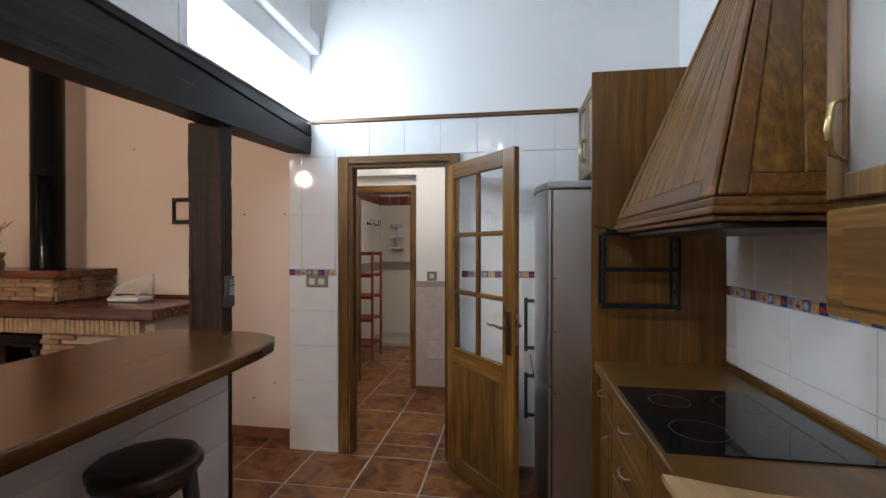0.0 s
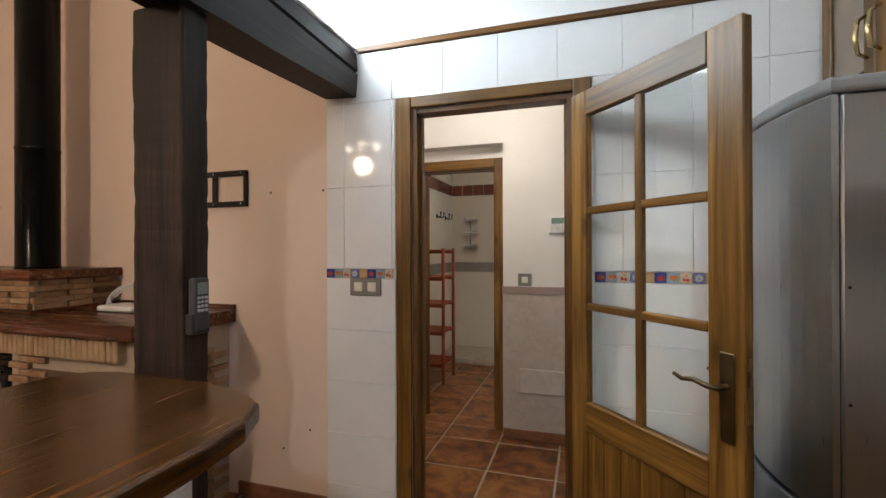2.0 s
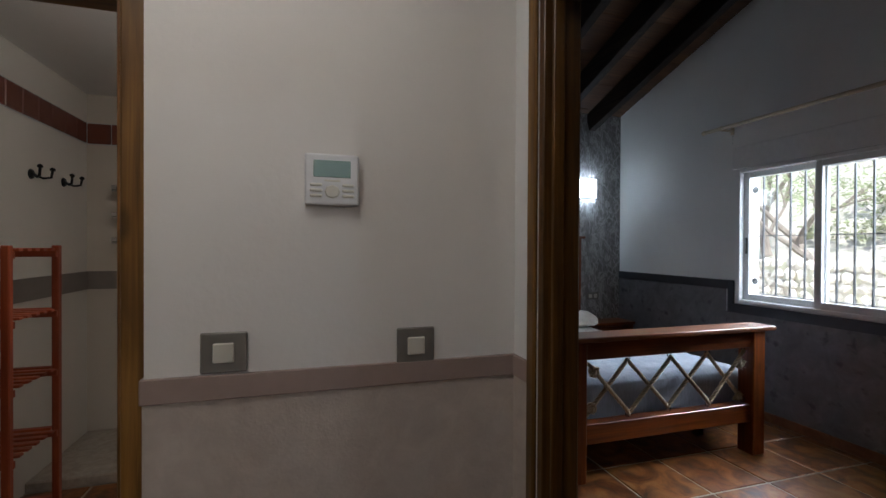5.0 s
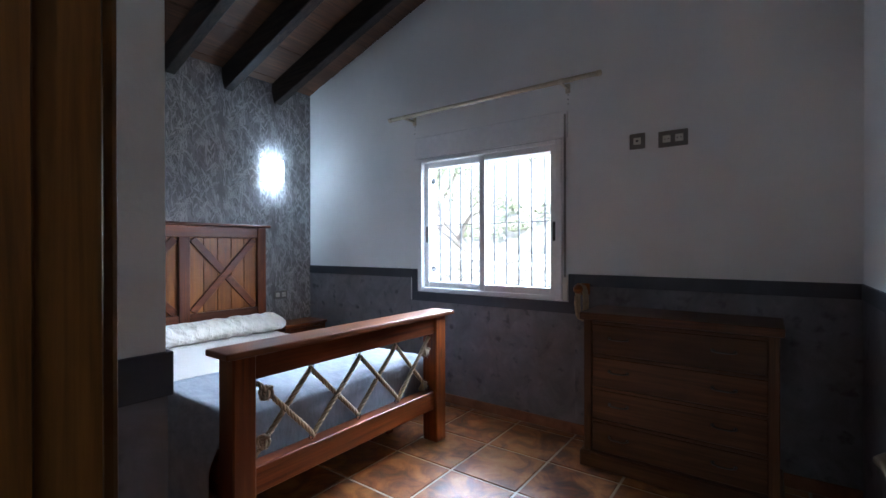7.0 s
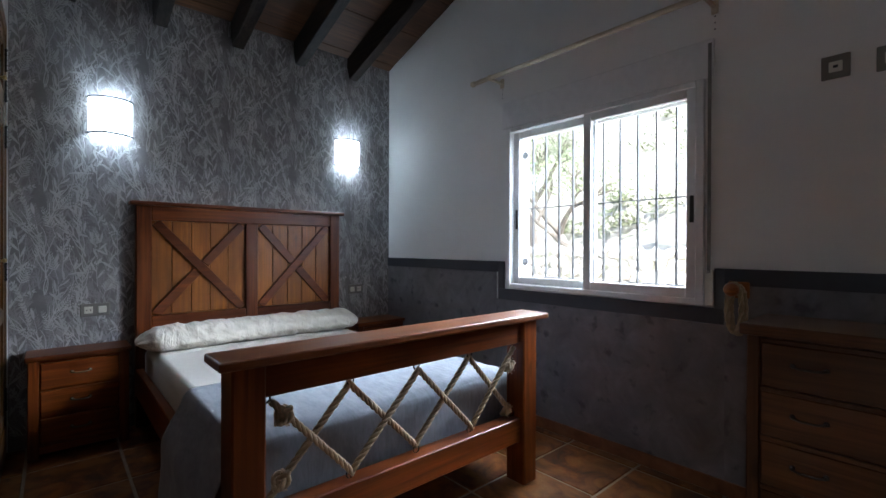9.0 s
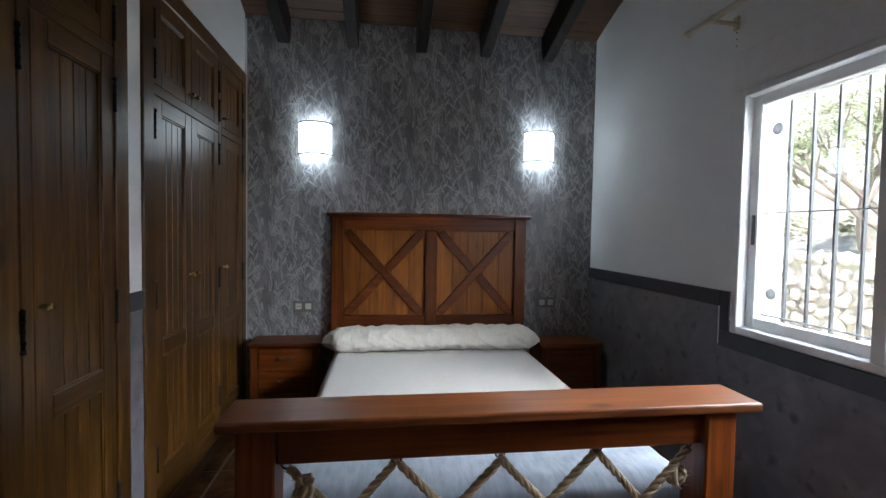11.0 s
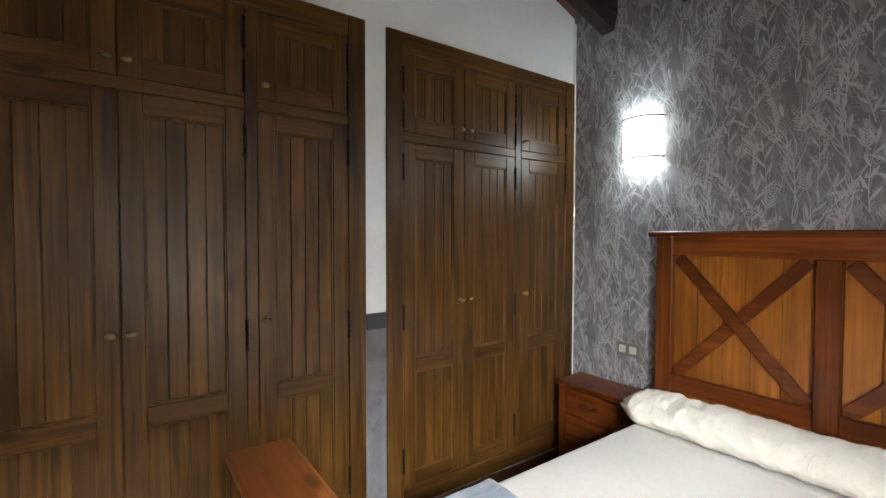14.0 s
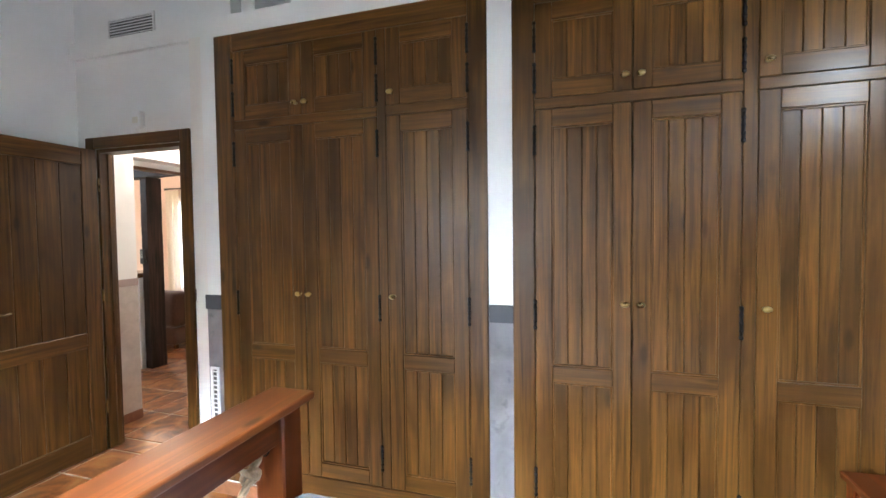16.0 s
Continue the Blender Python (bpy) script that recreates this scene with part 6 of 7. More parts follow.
def remote():
    root = thing("remote_control", "dark grey remote control in a holder on the post", "remote control", (-1.43, 2.28, 1.16))
    x, y0, y1, z0, z1 = -1.430, 2.262, 2.312, 1.165, 1.315
    dark = plain("remote_grey", (0.05, 0.05, 0.055), 0.4)
    part("holder", boxes((x, y0 - 0.006, z0 - 0.008, x + 0.028, y1 + 0.006, z0 + 0.05), bevel=0.003), plain("black_plastic", (0.02, 0.02, 0.02), 0.4), root)
    body = part("body", boxes((x + 0.004, y0, z0, x + 0.032, y1, z1), bevel=0.006, seg=2), dark, root)
    part("screen", boxes((x + 0.031, y0 + 0.008, z1 - 0.045, x + 0.034, y1 - 0.008, z1 - 0.012), bevel=0.001), plain("lcd_grey", (0.25, 0.28, 0.26), 0.3), body)
    for r in range(4):
        for c in range(3):
            part("button", boxes((x + 0.031, y0 + 0.007 + 0.0128 * c, z0 + 0.055 + 0.012 * r, x + 0.035, y0 + 0.016 + 0.0128 * c, z0 + 0.063 + 0.012 * r), bevel=0.001), plain("button_pale", (0.5, 0.5, 0.48), 0.4), body)


remote()


# ---- living room things ----
def fireplace():
    root = thing("fireplace", "rustic brick fireplace with thick wooden mantel shelves", "fireplace", (-3.6, 3.37, 0))
    mantel = wood("mantel_wood", (0.060, 0.015, 0.005), (0.175, 0.056, 0.018), "x", 0.22, 0.6)
    mort = plain("mortar", (0.46, 0.37, 0.27), 0.9)
    bricks = mottled("old_brick", [(0.3, (0.20, 0.11, 0.055)), (0.5, (0.34, 0.21, 0.115)), (0.7, (0.44, 0.32, 0.20))], 7, 0.85, 0.8)
    f, b, r = 2.80, 3.368, -2.300
    part("lower_shelf", boxes((-5.55, 2.745, 0.985, -2.268, b, 1.058), bevel=0.007, seg=2), mantel, root)
    part("shelf_lip", boxes((-5.55, 3.345, 1.058, -2.268, b, 1.085), bevel=0.003), mantel, root)
    part("upper_shelf", boxes((-4.33, 2.865, 1.238, -3.150, b, 1.292), bevel=0.007, seg=2), mantel, root)
    part("upper_rim", boxes((-4.31, 2.880, 1.058, -3.165, b, 1.076), bevel=0.003), mantel, root)
    part("chimney_core", boxes((-4.285, 2.912, 1.076, -3.192, b, 1.238)), mort, root)
    part("core", boxes((-3.20, f + 0.02, 0, r - 0.02, b, 0.985), (-5.55, f + 0.02, 0, -4.90, b, 0.985), (-4.07, f + 0.02, 0, -4.02, b, 0.985), (-4.90, f + 0.02, 0.86, -3.20, b, 0.985), (-4.90, 3.25, 0, -3.20, b, 0.86)), mort, root)
    rng = random.Random(4)
    meshes = [shared(boxes((-w / 2, -0.02, -0.0154, w / 2, 0.02, 0.0154), bevel=0.004), bricks, "brick") for w in (0.15, 0.20, 0.25)]
    side = [shared(boxes((-0.02, -w / 2, -0.0154, 0.02, w / 2, 0.0154), bevel=0.004), bricks, "brick_side") for w in (0.13, 0.20)]
    soldier = shared(boxes((-0.017, -0.03, -0.053, 0.017, 0.03, 0.053), bevel=0.006), mottled("pale_brick", [(0.3, (0.34, 0.22, 0.12)), (0.7, (0.50, 0.36, 0.21))], 12, 0.85, 0.7), "soldier_brick")
    for k in range(5):
        z = 1.094 + 0.032 * k
        x = -4.285
        while x < -3.21:
            i = rng.randrange(3)
            w = (0.15, 0.20, 0.25)[i]
            if x + w > -3.18:
                i, w = 0, 0.15
                x = -3.192 - w
            piece("brick", meshes[i], root, (x + w / 2, 2.905 + rng.random() * 0.006, z))
            x += w + 0.006
        y = 2.925
        while y < 3.36:
            piece("brick", side[k % 2], root, (-3.188, min(y + 0.07, 3.28), z))
            y += 0.14 + 0.06 * (k % 2)
    for k in range(66):
        piece("soldier_brick", soldier, root, (-4.87 + 0.0378 * k, f - 0.002 + rng.random() * 0.006, 0.928), (0, radians(rng.uniform(-2, 2)), 0))
    for k in range(24):
        z = 0.02 + 0.036 * k
        for xs_, step in (((-3.19, -2.98), 0), ((-4.068, -4.03), 1)):
            x = xs_[0] + (0.10 if k % 2 else 0.0)
            if step:
                x = -4.045
            piece("brick", meshes[0 if step else k % 2], root, (x + 0.07, f + 0.018, z))
        y = 2.86 + (0.07 if k % 2 else 0)
        while y < 3.3:
            piece("brick", side[k % 2], root, (r - 0.018, y, z))
            y += 0.21 if k % 2 else 0.14
    # iron insert
    ins = part("fire_insert", boxes((-4.00, f + 0.03, 0.10, -3.93, f + 0.10, 0.84), (-3.29, f + 0.03, 0.10, -3.215, f + 0.10, 0.84), (-4.00, f + 0.03, 0.76, -3.215, f + 0.10, 0.85), (-4.00, f + 0.01, 0.80, -3.215, f + 0.12, 0.825), bevel=0.006), iron(), root, "black cast iron fire insert")
    part("hearth_back", boxes((-4.90, 3.20, 0.0, -3.20, 3.249, 0.86)), plain("soot_and_hole_black", (0.012, 0.011, 0.010), 0.95), root)
    for x in (-3.97, -3.25):
        bm = bmesh.new()
        turned(bm, (x, f + 0.02, 0.15), [(0.03, 0), (0.02, 0.05), (0.028, 0.3), (0.02, 0.55), (0.035, 0.60)], 12)
        part("column", bm, iron(), ins, "", True)
    g = part("grate_panel", boxes((-3.10, f + 0.012, 0.45, -2.66, f + 0.022, 0.80), bevel=0.003), plain("grate_brown", (0.12, 0.075, 0.045), 0.6), root, "brown perforated warm air panel")
    for i in range(12):
        for j in range(6):
            # each hole is a flat black disc, the shade inside put into its colour
            bm = bmesh.new()
            turned(bm, (-3.06 + 0.032 * i, f + 0.010, 0.60 + 0.032 * j), [(0.009, 0), (0.009, 0.0015)], 6, "y")
            part("hole", bm, plain("soot_and_hole_black", (0.012, 0.011, 0.010), 0.95), g)


fireplace()
bm = bmesh.new()
turned(bm, (-3.515, 3.12, 1.292), [(0.112, 0), (0.106, 0.01), (0.106, 0.70), (0.109, 0.705), (0.109, 0.72), (0.106, 0.725), (0.106, 2.6)], 32)
tagged(part("flue_pipe", bm, plain("black_enamel", (0.003, 0.003, 0.003), 0.16, 0.12), None, "", True), "glossy black enamel stove flue pipe", "flue pipe")


def plant():
    cx, cy, z0 = -3.90, 3.02, 1.292
    root = thing("potted_plant", "small grassy plant in a tied burlap pot", "potted plant", (cx, cy, z0))
    bm = bmesh.new()
    turned(bm, (cx, cy, z0), [(0.062, 0), (0.072, 0.02), (0.068, 0.06), (0.060, 0.085), (0.072, 0.105), (0.082, 0.13), (0.06, 0.11), (0.02, 0.10)], 22)
    for v in bm.verts:
        v.co += Vector((noise.noise(v.co * 30), noise.noise(v.co * 30 + Vector((5, 0, 0))), 0.6 * noise.noise(v.co * 26))) * 0.012
        v.co.z = max(v.co.z, z0)
    burlap = cloth("burlap", (0.36, 0.23, 0.11), 220, 0.7, 0.3)
    part("pot", bm, burlap, root, "", True)
    bm = bmesh.new()
    tube(bm, [(cx + 0.064 * math.cos(a), cy + 0.064 * math.sin(a), z0 + 0.085) for a in (2 * math.pi * k / 20 for k in range(21))], 0.005, 5)
    part("string", bm, rope_mat, root, "", True)
    rng = random.Random(2)
    bm = bmesh.new()
    for k in range(70):
        a, lean, h = rng.random() * 6.28, rng.random() ** 1.5 * 0.13, rng.uniform(0.14, 0.34)
        w = rng.uniform(0.003, 0.007)
        side = Vector((-math.sin(a), math.cos(a), 0)) * w
        prev = None
        for i in range(6):
            s = i / 5
            c = Vector((cx + math.cos(a) * (0.02 + lean * s ** 1.8), cy + math.sin(a) * (0.02 + lean * s ** 1.8), z0 + 0.10 + h * s - lean * 0.5 * s ** 3))
            now = [bm.verts.new(c - side * (1 - s * 0.9)), bm.verts.new(c + side * (1 - s * 0.9))]
            if prev:
                bm.faces.new((prev[0], prev[1], now[1], now[0]))
            prev = now
    part("leaves", bm, mottled("grass_green", [(0.3, (0.030, 0.055, 0.018)), (0.7, (0.085, 0.12, 0.04))], 20, 0.6), root)
    bm = bmesh.new()
    for k in range(7):
        a = rng.random() * 6.28
        tube(bm, [(cx, cy, z0 + 0.10), (cx + 0.05 * math.cos(a), cy + 0.05 * math.sin(a), z0 + 0.30), (cx + 0.14 * math.cos(a), cy + 0.10 * math.sin(a), z0 + 0.37)], lambda s: 0.0025 + 0.006 * s * (1 - s), 5)
    part("seed_heads", bm, plain("seed_brown", (0.14, 0.06, 0.035), 0.8), root)
    bm = bmesh.new()
    for k in range(3):
        tube(bm, [(cx - 0.05, cy - 0.05, z0 + 0.08), (cx - 0.12, cy - 0.07, z0 + 0.06 + 0.02 * k), (cx - 0.20, cy - 0.08, z0 + 0.05 + 0.05 * k)], 0.003, 5)
    part("twig", bm, burlap, root)


plant()


def router():
    cx, cy, z = -2.80, 3.13, 1.058
    root = thing("router", "white internet router with coiled white cables", "router", (cx, cy, z))
    white = plain("router_white", (0.72, 0.72, 0.70), 0.35)
    part("case", boxes((cx - 0.13, cy - 0.08, z + 0.004, cx + 0.13, cy + 0.08, z + 0.036), bevel=0.012, seg=3), white, root)
    bm = bmesh.new()
    tube(bm, [(cx + 0.135, cy + 0.06, z + 0.02), (cx + 0.137, cy + 0.062, z + 0.20)], 0.006, 8)
    part("antenna", bm, plain("grey_plastic", (0.35, 0.35, 0.36), 0.45), root, "grey aerial", True)
    for k in range(6):
        bm = bmesh.new()
        rx, rz, ph = 0.11 + 0.012 * k, 0.055 + 0.011 * k, 0.3 * k
        tube(bm, [(cx - 0.05 + rx * math.cos(a), cy + 0.02 + 0.02 * math.sin(a + ph) + 0.006 * k, max(z + 0.010, z + 0.075 + rz * math.sin(a + 0.2 * k))) for a in (2 * math.pi * i / 24 for i in range(25))], 0.0038, 6)
        part("cable", bm, white, root, "white cable", True)
    part("foot", boxes((cx - 0.10, cy - 0.06, z, cx + 0.10, cy + 0.06, z + 0.005)), white, root)


router()


def tv_bracket():
    y = 3.37
    root = thing("tv_bracket", "black steel television wall bracket, empty", "tv bracket", (-2.45, y, 1.64))
    x0, x1, z0, z1 = -2.643, -2.182, 1.645, 1.85
    for row in ((x0, y - 0.022, z1 - 0.030, x1, y, z1), (x0, y - 0.022, z0, x1, y, z0 + 0.030), (x0, y - 0.020, z0 + 0.030, x0 + 0.022, y, z1 - 0.030), (x1 - 0.022, y - 0.020, z0 + 0.030, x1, y, z1 - 0.030), (-2.425, y - 0.020, z0 + 0.030, -2.395, y, z1 - 0.030)):
        part("bar", boxes(row, bevel=0.003), iron(), root)
    for x in (-2.615, -2.41, -2.215):
        for z in (z0 + 0.015, z1 - 0.015):
            bm = bmesh.new()
            turned(bm, (x, y - 0.026, z), [(0.006, 0), (0.006, 0.004)], 6, "y")
            part("bolt", bm, metal("chrome", (0.6, 0.6, 0.6), 0.12), root)


tv_bracket()
for x, z in ((-2.03, 1.715), (-1.695, 1.715), (-1.78, 0.42), (-1.95, 0.30), (-3.0, 2.25), (-1.62, 0.96)):
    bm = bmesh.new()
    turned(bm, (x, 3.3685, z), [(0.0065, 0), (0.0065, 0.003)], 8, "y")
    tagged(part("wall_plug", bm, plain("dark_hole", (0.05, 0.05, 0.05), 0.9)), "dark wall plug hole in the plaster", "wall plug", "wall plugs")


def ornament():
    cx, cy, z = -4.50, 2.98, 1.058
    root = thing("iron_ornament", "dark wrought iron ornament standing on the mantel", "ornament", (cx, cy, z))
    for dx in (-0.05, 0.0, 0.05):
        part("bar", boxes((cx + dx - 0.012, cy - 0.012, z, cx + dx + 0.012, cy + 0.012, z + 0.24 - abs(dx)), bevel=0.005), iron(), root)
    part("base", boxes((cx - 0.09, cy - 0.05, z, cx + 0.09, cy + 0.05, z + 0.02), bevel=0.005), iron(), root)
    bm = bmesh.new()
    tube(bm, [(cx + 0.06, cy, z + 0.02), (cx + 0.12, cy, z + 0.05), (cx + 0.13, cy, z + 0.11), (cx + 0.09, cy, z + 0.13)], 0.007, 6)
    part("scroll", bm, iron(), root, "", True)


ornament()


def sofa():
    x0, x1, y0, y1 = -3.05, -2.12, 0.05, 1.90
    root = thing("sofa", "dark brown upholstered sofa with rounded cushions", "sofa", ((x0 + x1) / 2, (y0 + y1) / 2, 0))
    brown = cloth("brown_upholstery", (0.085, 0.045, 0.03), 200, 0.4, 0.2)
    part("base", boxes((x0, y0, 0.06, x1, y1, 0.28), bevel=0.03, seg=3), brown, root)
    for a in (y0 + 0.2, (y0 + y1) / 2):
        part("seat_cushion", boxes((x0, a, 0.28, x1 - 0.22, a + 0.72, 0.44), bevel=0.05, seg=4), brown, root)
    part("backrest", boxes((x1 - 0.22, y0, 0.28, x1, y1, 0.74), bevel=0.06, seg=4), brown, root)
    for a in (y0, y1 - 0.2):
        part("armrest", boxes((x0, a, 0.28, x1 - 0.22, a + 0.2, 0.62), bevel=0.06, seg=4), brown, root)
    for a in (x0 + 0.06, x1 - 0.10):
        for b in (y0 + 0.05, y1 - 0.09):
            part("foot", boxes((a, b, 0, a + 0.04, b + 0.04, 0.06)), walnut("z"), root)


sofa()


def curtain(y0, y1, x, z0, z1, seed):
    bm = bmesh.new()
    rows = []
    n = 120
    for j in range(9):
        row = []
        for i in range(n + 1):
            s = i / n
            row.append(bm.verts.new((x + 0.035 * math.sin(s * 44 + seed) * (0.7 + 0.3 * j / 8) + 0.01 * math.sin(s * 101), y0 + (y1 - y0) * s, z0 + (z1 - z0) * j / 8)))
        rows.append(row)
    for a, b in zip(rows, rows[1:]):
        for i in range(n):
            bm.faces.new((a[i], a[i + 1], b[i + 1], b[i]))
    m, nn, ll, bb = material("sheer_curtain", 0.8)
    bb.inputs["Base Color"].default_value = (0.82, 0.76, 0.66, 1)
    tr = nn.new("ShaderNodeBsdfTranslucent")
    tr.inputs["Color"].default_value = (0.82, 0.76, 0.66, 1)
    mx = nn.new("ShaderNodeMixShader")
    mx.inputs[0].default_value = 0.5
    ll.new(bb.outputs[0], mx.inputs[1])
    ll.new(tr.outputs[0], mx.inputs[2])
    ll.new(mx.outputs[0], nn["Material Output"].inputs["Surface"])
    return tagged(part("curtain", bm, m, None, "", True), "cream sheer curtain over the window", "curtain")


curtain(-1.98, -1.66, -5.48, 0.02, 2.47, 0.0)
curtain(-1.56, -0.62, -5.48, 0.02, 2.47, 1.3)
win = thing("window_3", "living room window behind a cream curtain", "window", (-5.68, -1.25, 0.25), kind="structure")
for row in ((-5.70, -1.95, 0.25, -5.64, -1.89, 2.25), (-5.70, -0.61, 0.25, -5.64, -0.55, 2.25), (-5.70, -1.89, 0.25, -5.64, -0.61, 0.31), (-5.70, -1.89, 2.19, -5.64, -0.61, 2.25), (-5.70, -1.28, 0.31, -5.64, -1.22, 2.19)):
    part("window_frame", boxes(row, bevel=0.004), pvc(), win)
for a, b in ((-1.89, -1.28), (-1.22, -0.61)):
    ob = part("pane", boxes((-5.673, a, 0.31, -5.667, b, 2.19)), glass("clear_glass"), win)
    ob.visible_shadow = False
bm = bmesh.new()
tube(bm, [(-5.48, -2.03, 2.50), (-5.48, -0.50, 2.50)], 0.013, 10)
rod = tagged(part("curtain_pole", bm, iron(), None, "", True), "dark iron curtain pole", "curtain pole")
for y in (-2.02, -0.52):
    part("bracket", boxes((-5.60, y - 0.01, 2.46, -5.47, y + 0.01, 2.49)), iron(), rod)


def pendant(at, drop, name, label):
    """Three frosted globes on a small bar, hung from the ceiling."""
    x, y, z = at
    root = thing(name, label, "ceiling lamp", (x, y, 3.9))
    bm = bmesh.new()
    tube(bm, [(x, y, z + 0.16), (x, y, 3.9)], 0.006, 8)
    part("rod", bm, iron(), root)
    part("arm", boxes((x - 0.22, y - 0.012, z + 0.14, x + 0.22, y + 0.012, z + 0.165), bevel=0.004), iron(), root)
    for dx in (-0.2, 0.0, 0.2):
        bm = bmesh.new()
        bmesh.ops.create_uvsphere(bm, u_segments=16, v_segments=10, radius=0.045, matrix=Matrix.Translation((x + dx, y, z + 0.095 + (0.06 if dx == 0 else 0))))
        part("globe", bm, glowing("lit_globe", (1.0, 0.86, 0.66), 3.0), root, "lit frosted globe", True)


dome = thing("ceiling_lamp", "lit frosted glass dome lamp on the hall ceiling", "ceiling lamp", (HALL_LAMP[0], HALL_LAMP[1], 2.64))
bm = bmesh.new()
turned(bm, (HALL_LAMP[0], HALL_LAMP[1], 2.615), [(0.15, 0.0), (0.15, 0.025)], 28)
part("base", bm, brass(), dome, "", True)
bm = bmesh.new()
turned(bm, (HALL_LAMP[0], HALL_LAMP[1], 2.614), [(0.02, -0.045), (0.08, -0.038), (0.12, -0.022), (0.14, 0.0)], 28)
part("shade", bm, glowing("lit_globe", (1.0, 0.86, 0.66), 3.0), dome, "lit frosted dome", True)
# unseen dome made up to carry the bathroom fill light
bath_fill_dome = thing("ceiling_lamp", "added unseen frosted fill lamp on the bathroom ceiling", "ceiling lamp", (BATH_FILL[0], BATH_FILL[1], 2.50))
bm = bmesh.new()
turned(bm, (BATH_FILL[0], BATH_FILL[1], 2.485), [(0.12, 0.0), (0.12, 0.015)], 24)
part("base", bm, brass(), bath_fill_dome, "", True)
bm = bmesh.new()
turned(bm, (BATH_FILL[0], BATH_FILL[1], 2.484), [(0.02, -0.03), (0.07, -0.025), (0.11, 0.0)], 24)
part("shade", bm, glowing("lit_globe", (1.0, 0.86, 0.66), 3.0), bath_fill_dome, "lit frosted dome", True)
pendant((KITCHEN_LAMP[0], KITCHEN_LAMP[1], KITCHEN_LAMP[2] + 0.12), 0, "ceiling_lamp", "lit ceiling lamp with three small globes")
pendant((LIVING_LAMP[0], LIVING_LAMP[1], LIVING_LAMP[2] + 0.12), 0, "ceiling_lamp", "lit ceiling lamp with three small globes")

# ---- outside the bedroom window ----
earth = mottled("dry_earth", [(0.3, (0.46, 0.41, 0.34)), (0.5, (0.56, 0.50, 0.43)), (0.7, (0.66, 0.60, 0.52))], 1.2, 0.95, 0.6, 8, (0.44, 0.42, 0.31))
bm = bmesh.new()
xs_ = [3.26, 4.2, 5.2, 6.2, 7.0, 8.5, 11, 15, 22, 32, 45, 65, 100, 400]
ys_ = [-300, -60, -25, -12, -4] + [1.0 * k for k in range(0, 20)] + [24, 34, 50, 90, 320]
grid = []
for x in xs_:
    row = []
    for y in ys_:
        z = -0.15
        if x > 6.2:
            z = -0.15 + 0.42 * min(x - 6.2, 60) ** 0.92 + 0.5 * noise.noise(Vector((x * 0.12, y * 0.12, 0))) * min(1, (x - 6) / 4) + 0.5 * min(max(0.0, x - 11), 60)
        row.append(bm.verts.new((x, y, z)))
    grid.append(row)
for a, b in zip(grid, grid[1:]):
    for k in range(len(ys_) - 1):
        bm.faces.new((a[k], b[k], b[k + 1], a[k + 1]))
structure("ground", bm, earth, "dry pale earth bank rising behind the house", "ground")
structure("ground_front", boxes((-400, -400, -0.4, 3.26, 400, -0.2)), earth, "dry pale earth round the house", "ground")
stone = mottled("pale_limestone", [(0.3, (0.42, 0.38, 0.32)), (0.7, (0.62, 0.57, 0.50))], 4, 0.9, 0.8)
rng = random.Random(11)
stones = []
for k in range(5):
    bm = bmesh.new()
    bmesh.ops.create_icosphere(bm, subdivisions=1, radius=0.105)
    for v in bm.verts:
        v.co *= 1 + 0.35 * noise.noise(v.co * 9 + Vector((k * 7, 0, 0)))
        v.co.z *= 0.7
    stones.append(shared(bm, stone, "stone"))
core = structure("stone_wall", boxes((6.35, 0.5, -0.2, 6.75, 12.0, 1.20)), earth, "rough dry stone retaining wall", "stone wall")
for j in range(9):
    y = 2.6 + 0.1 * (j % 2)
    while y < 9.8:
        piece("stone", stones[rng.randrange(5)], core, (6.30 + rng.random() * 0.08, y, -0.05 + 0.150 * j + rng.random() * 0.03), (rng.random() * 6, rng.random() * 0.6, rng.random() * 6))
        y += rng.uniform(0.15, 0.21)


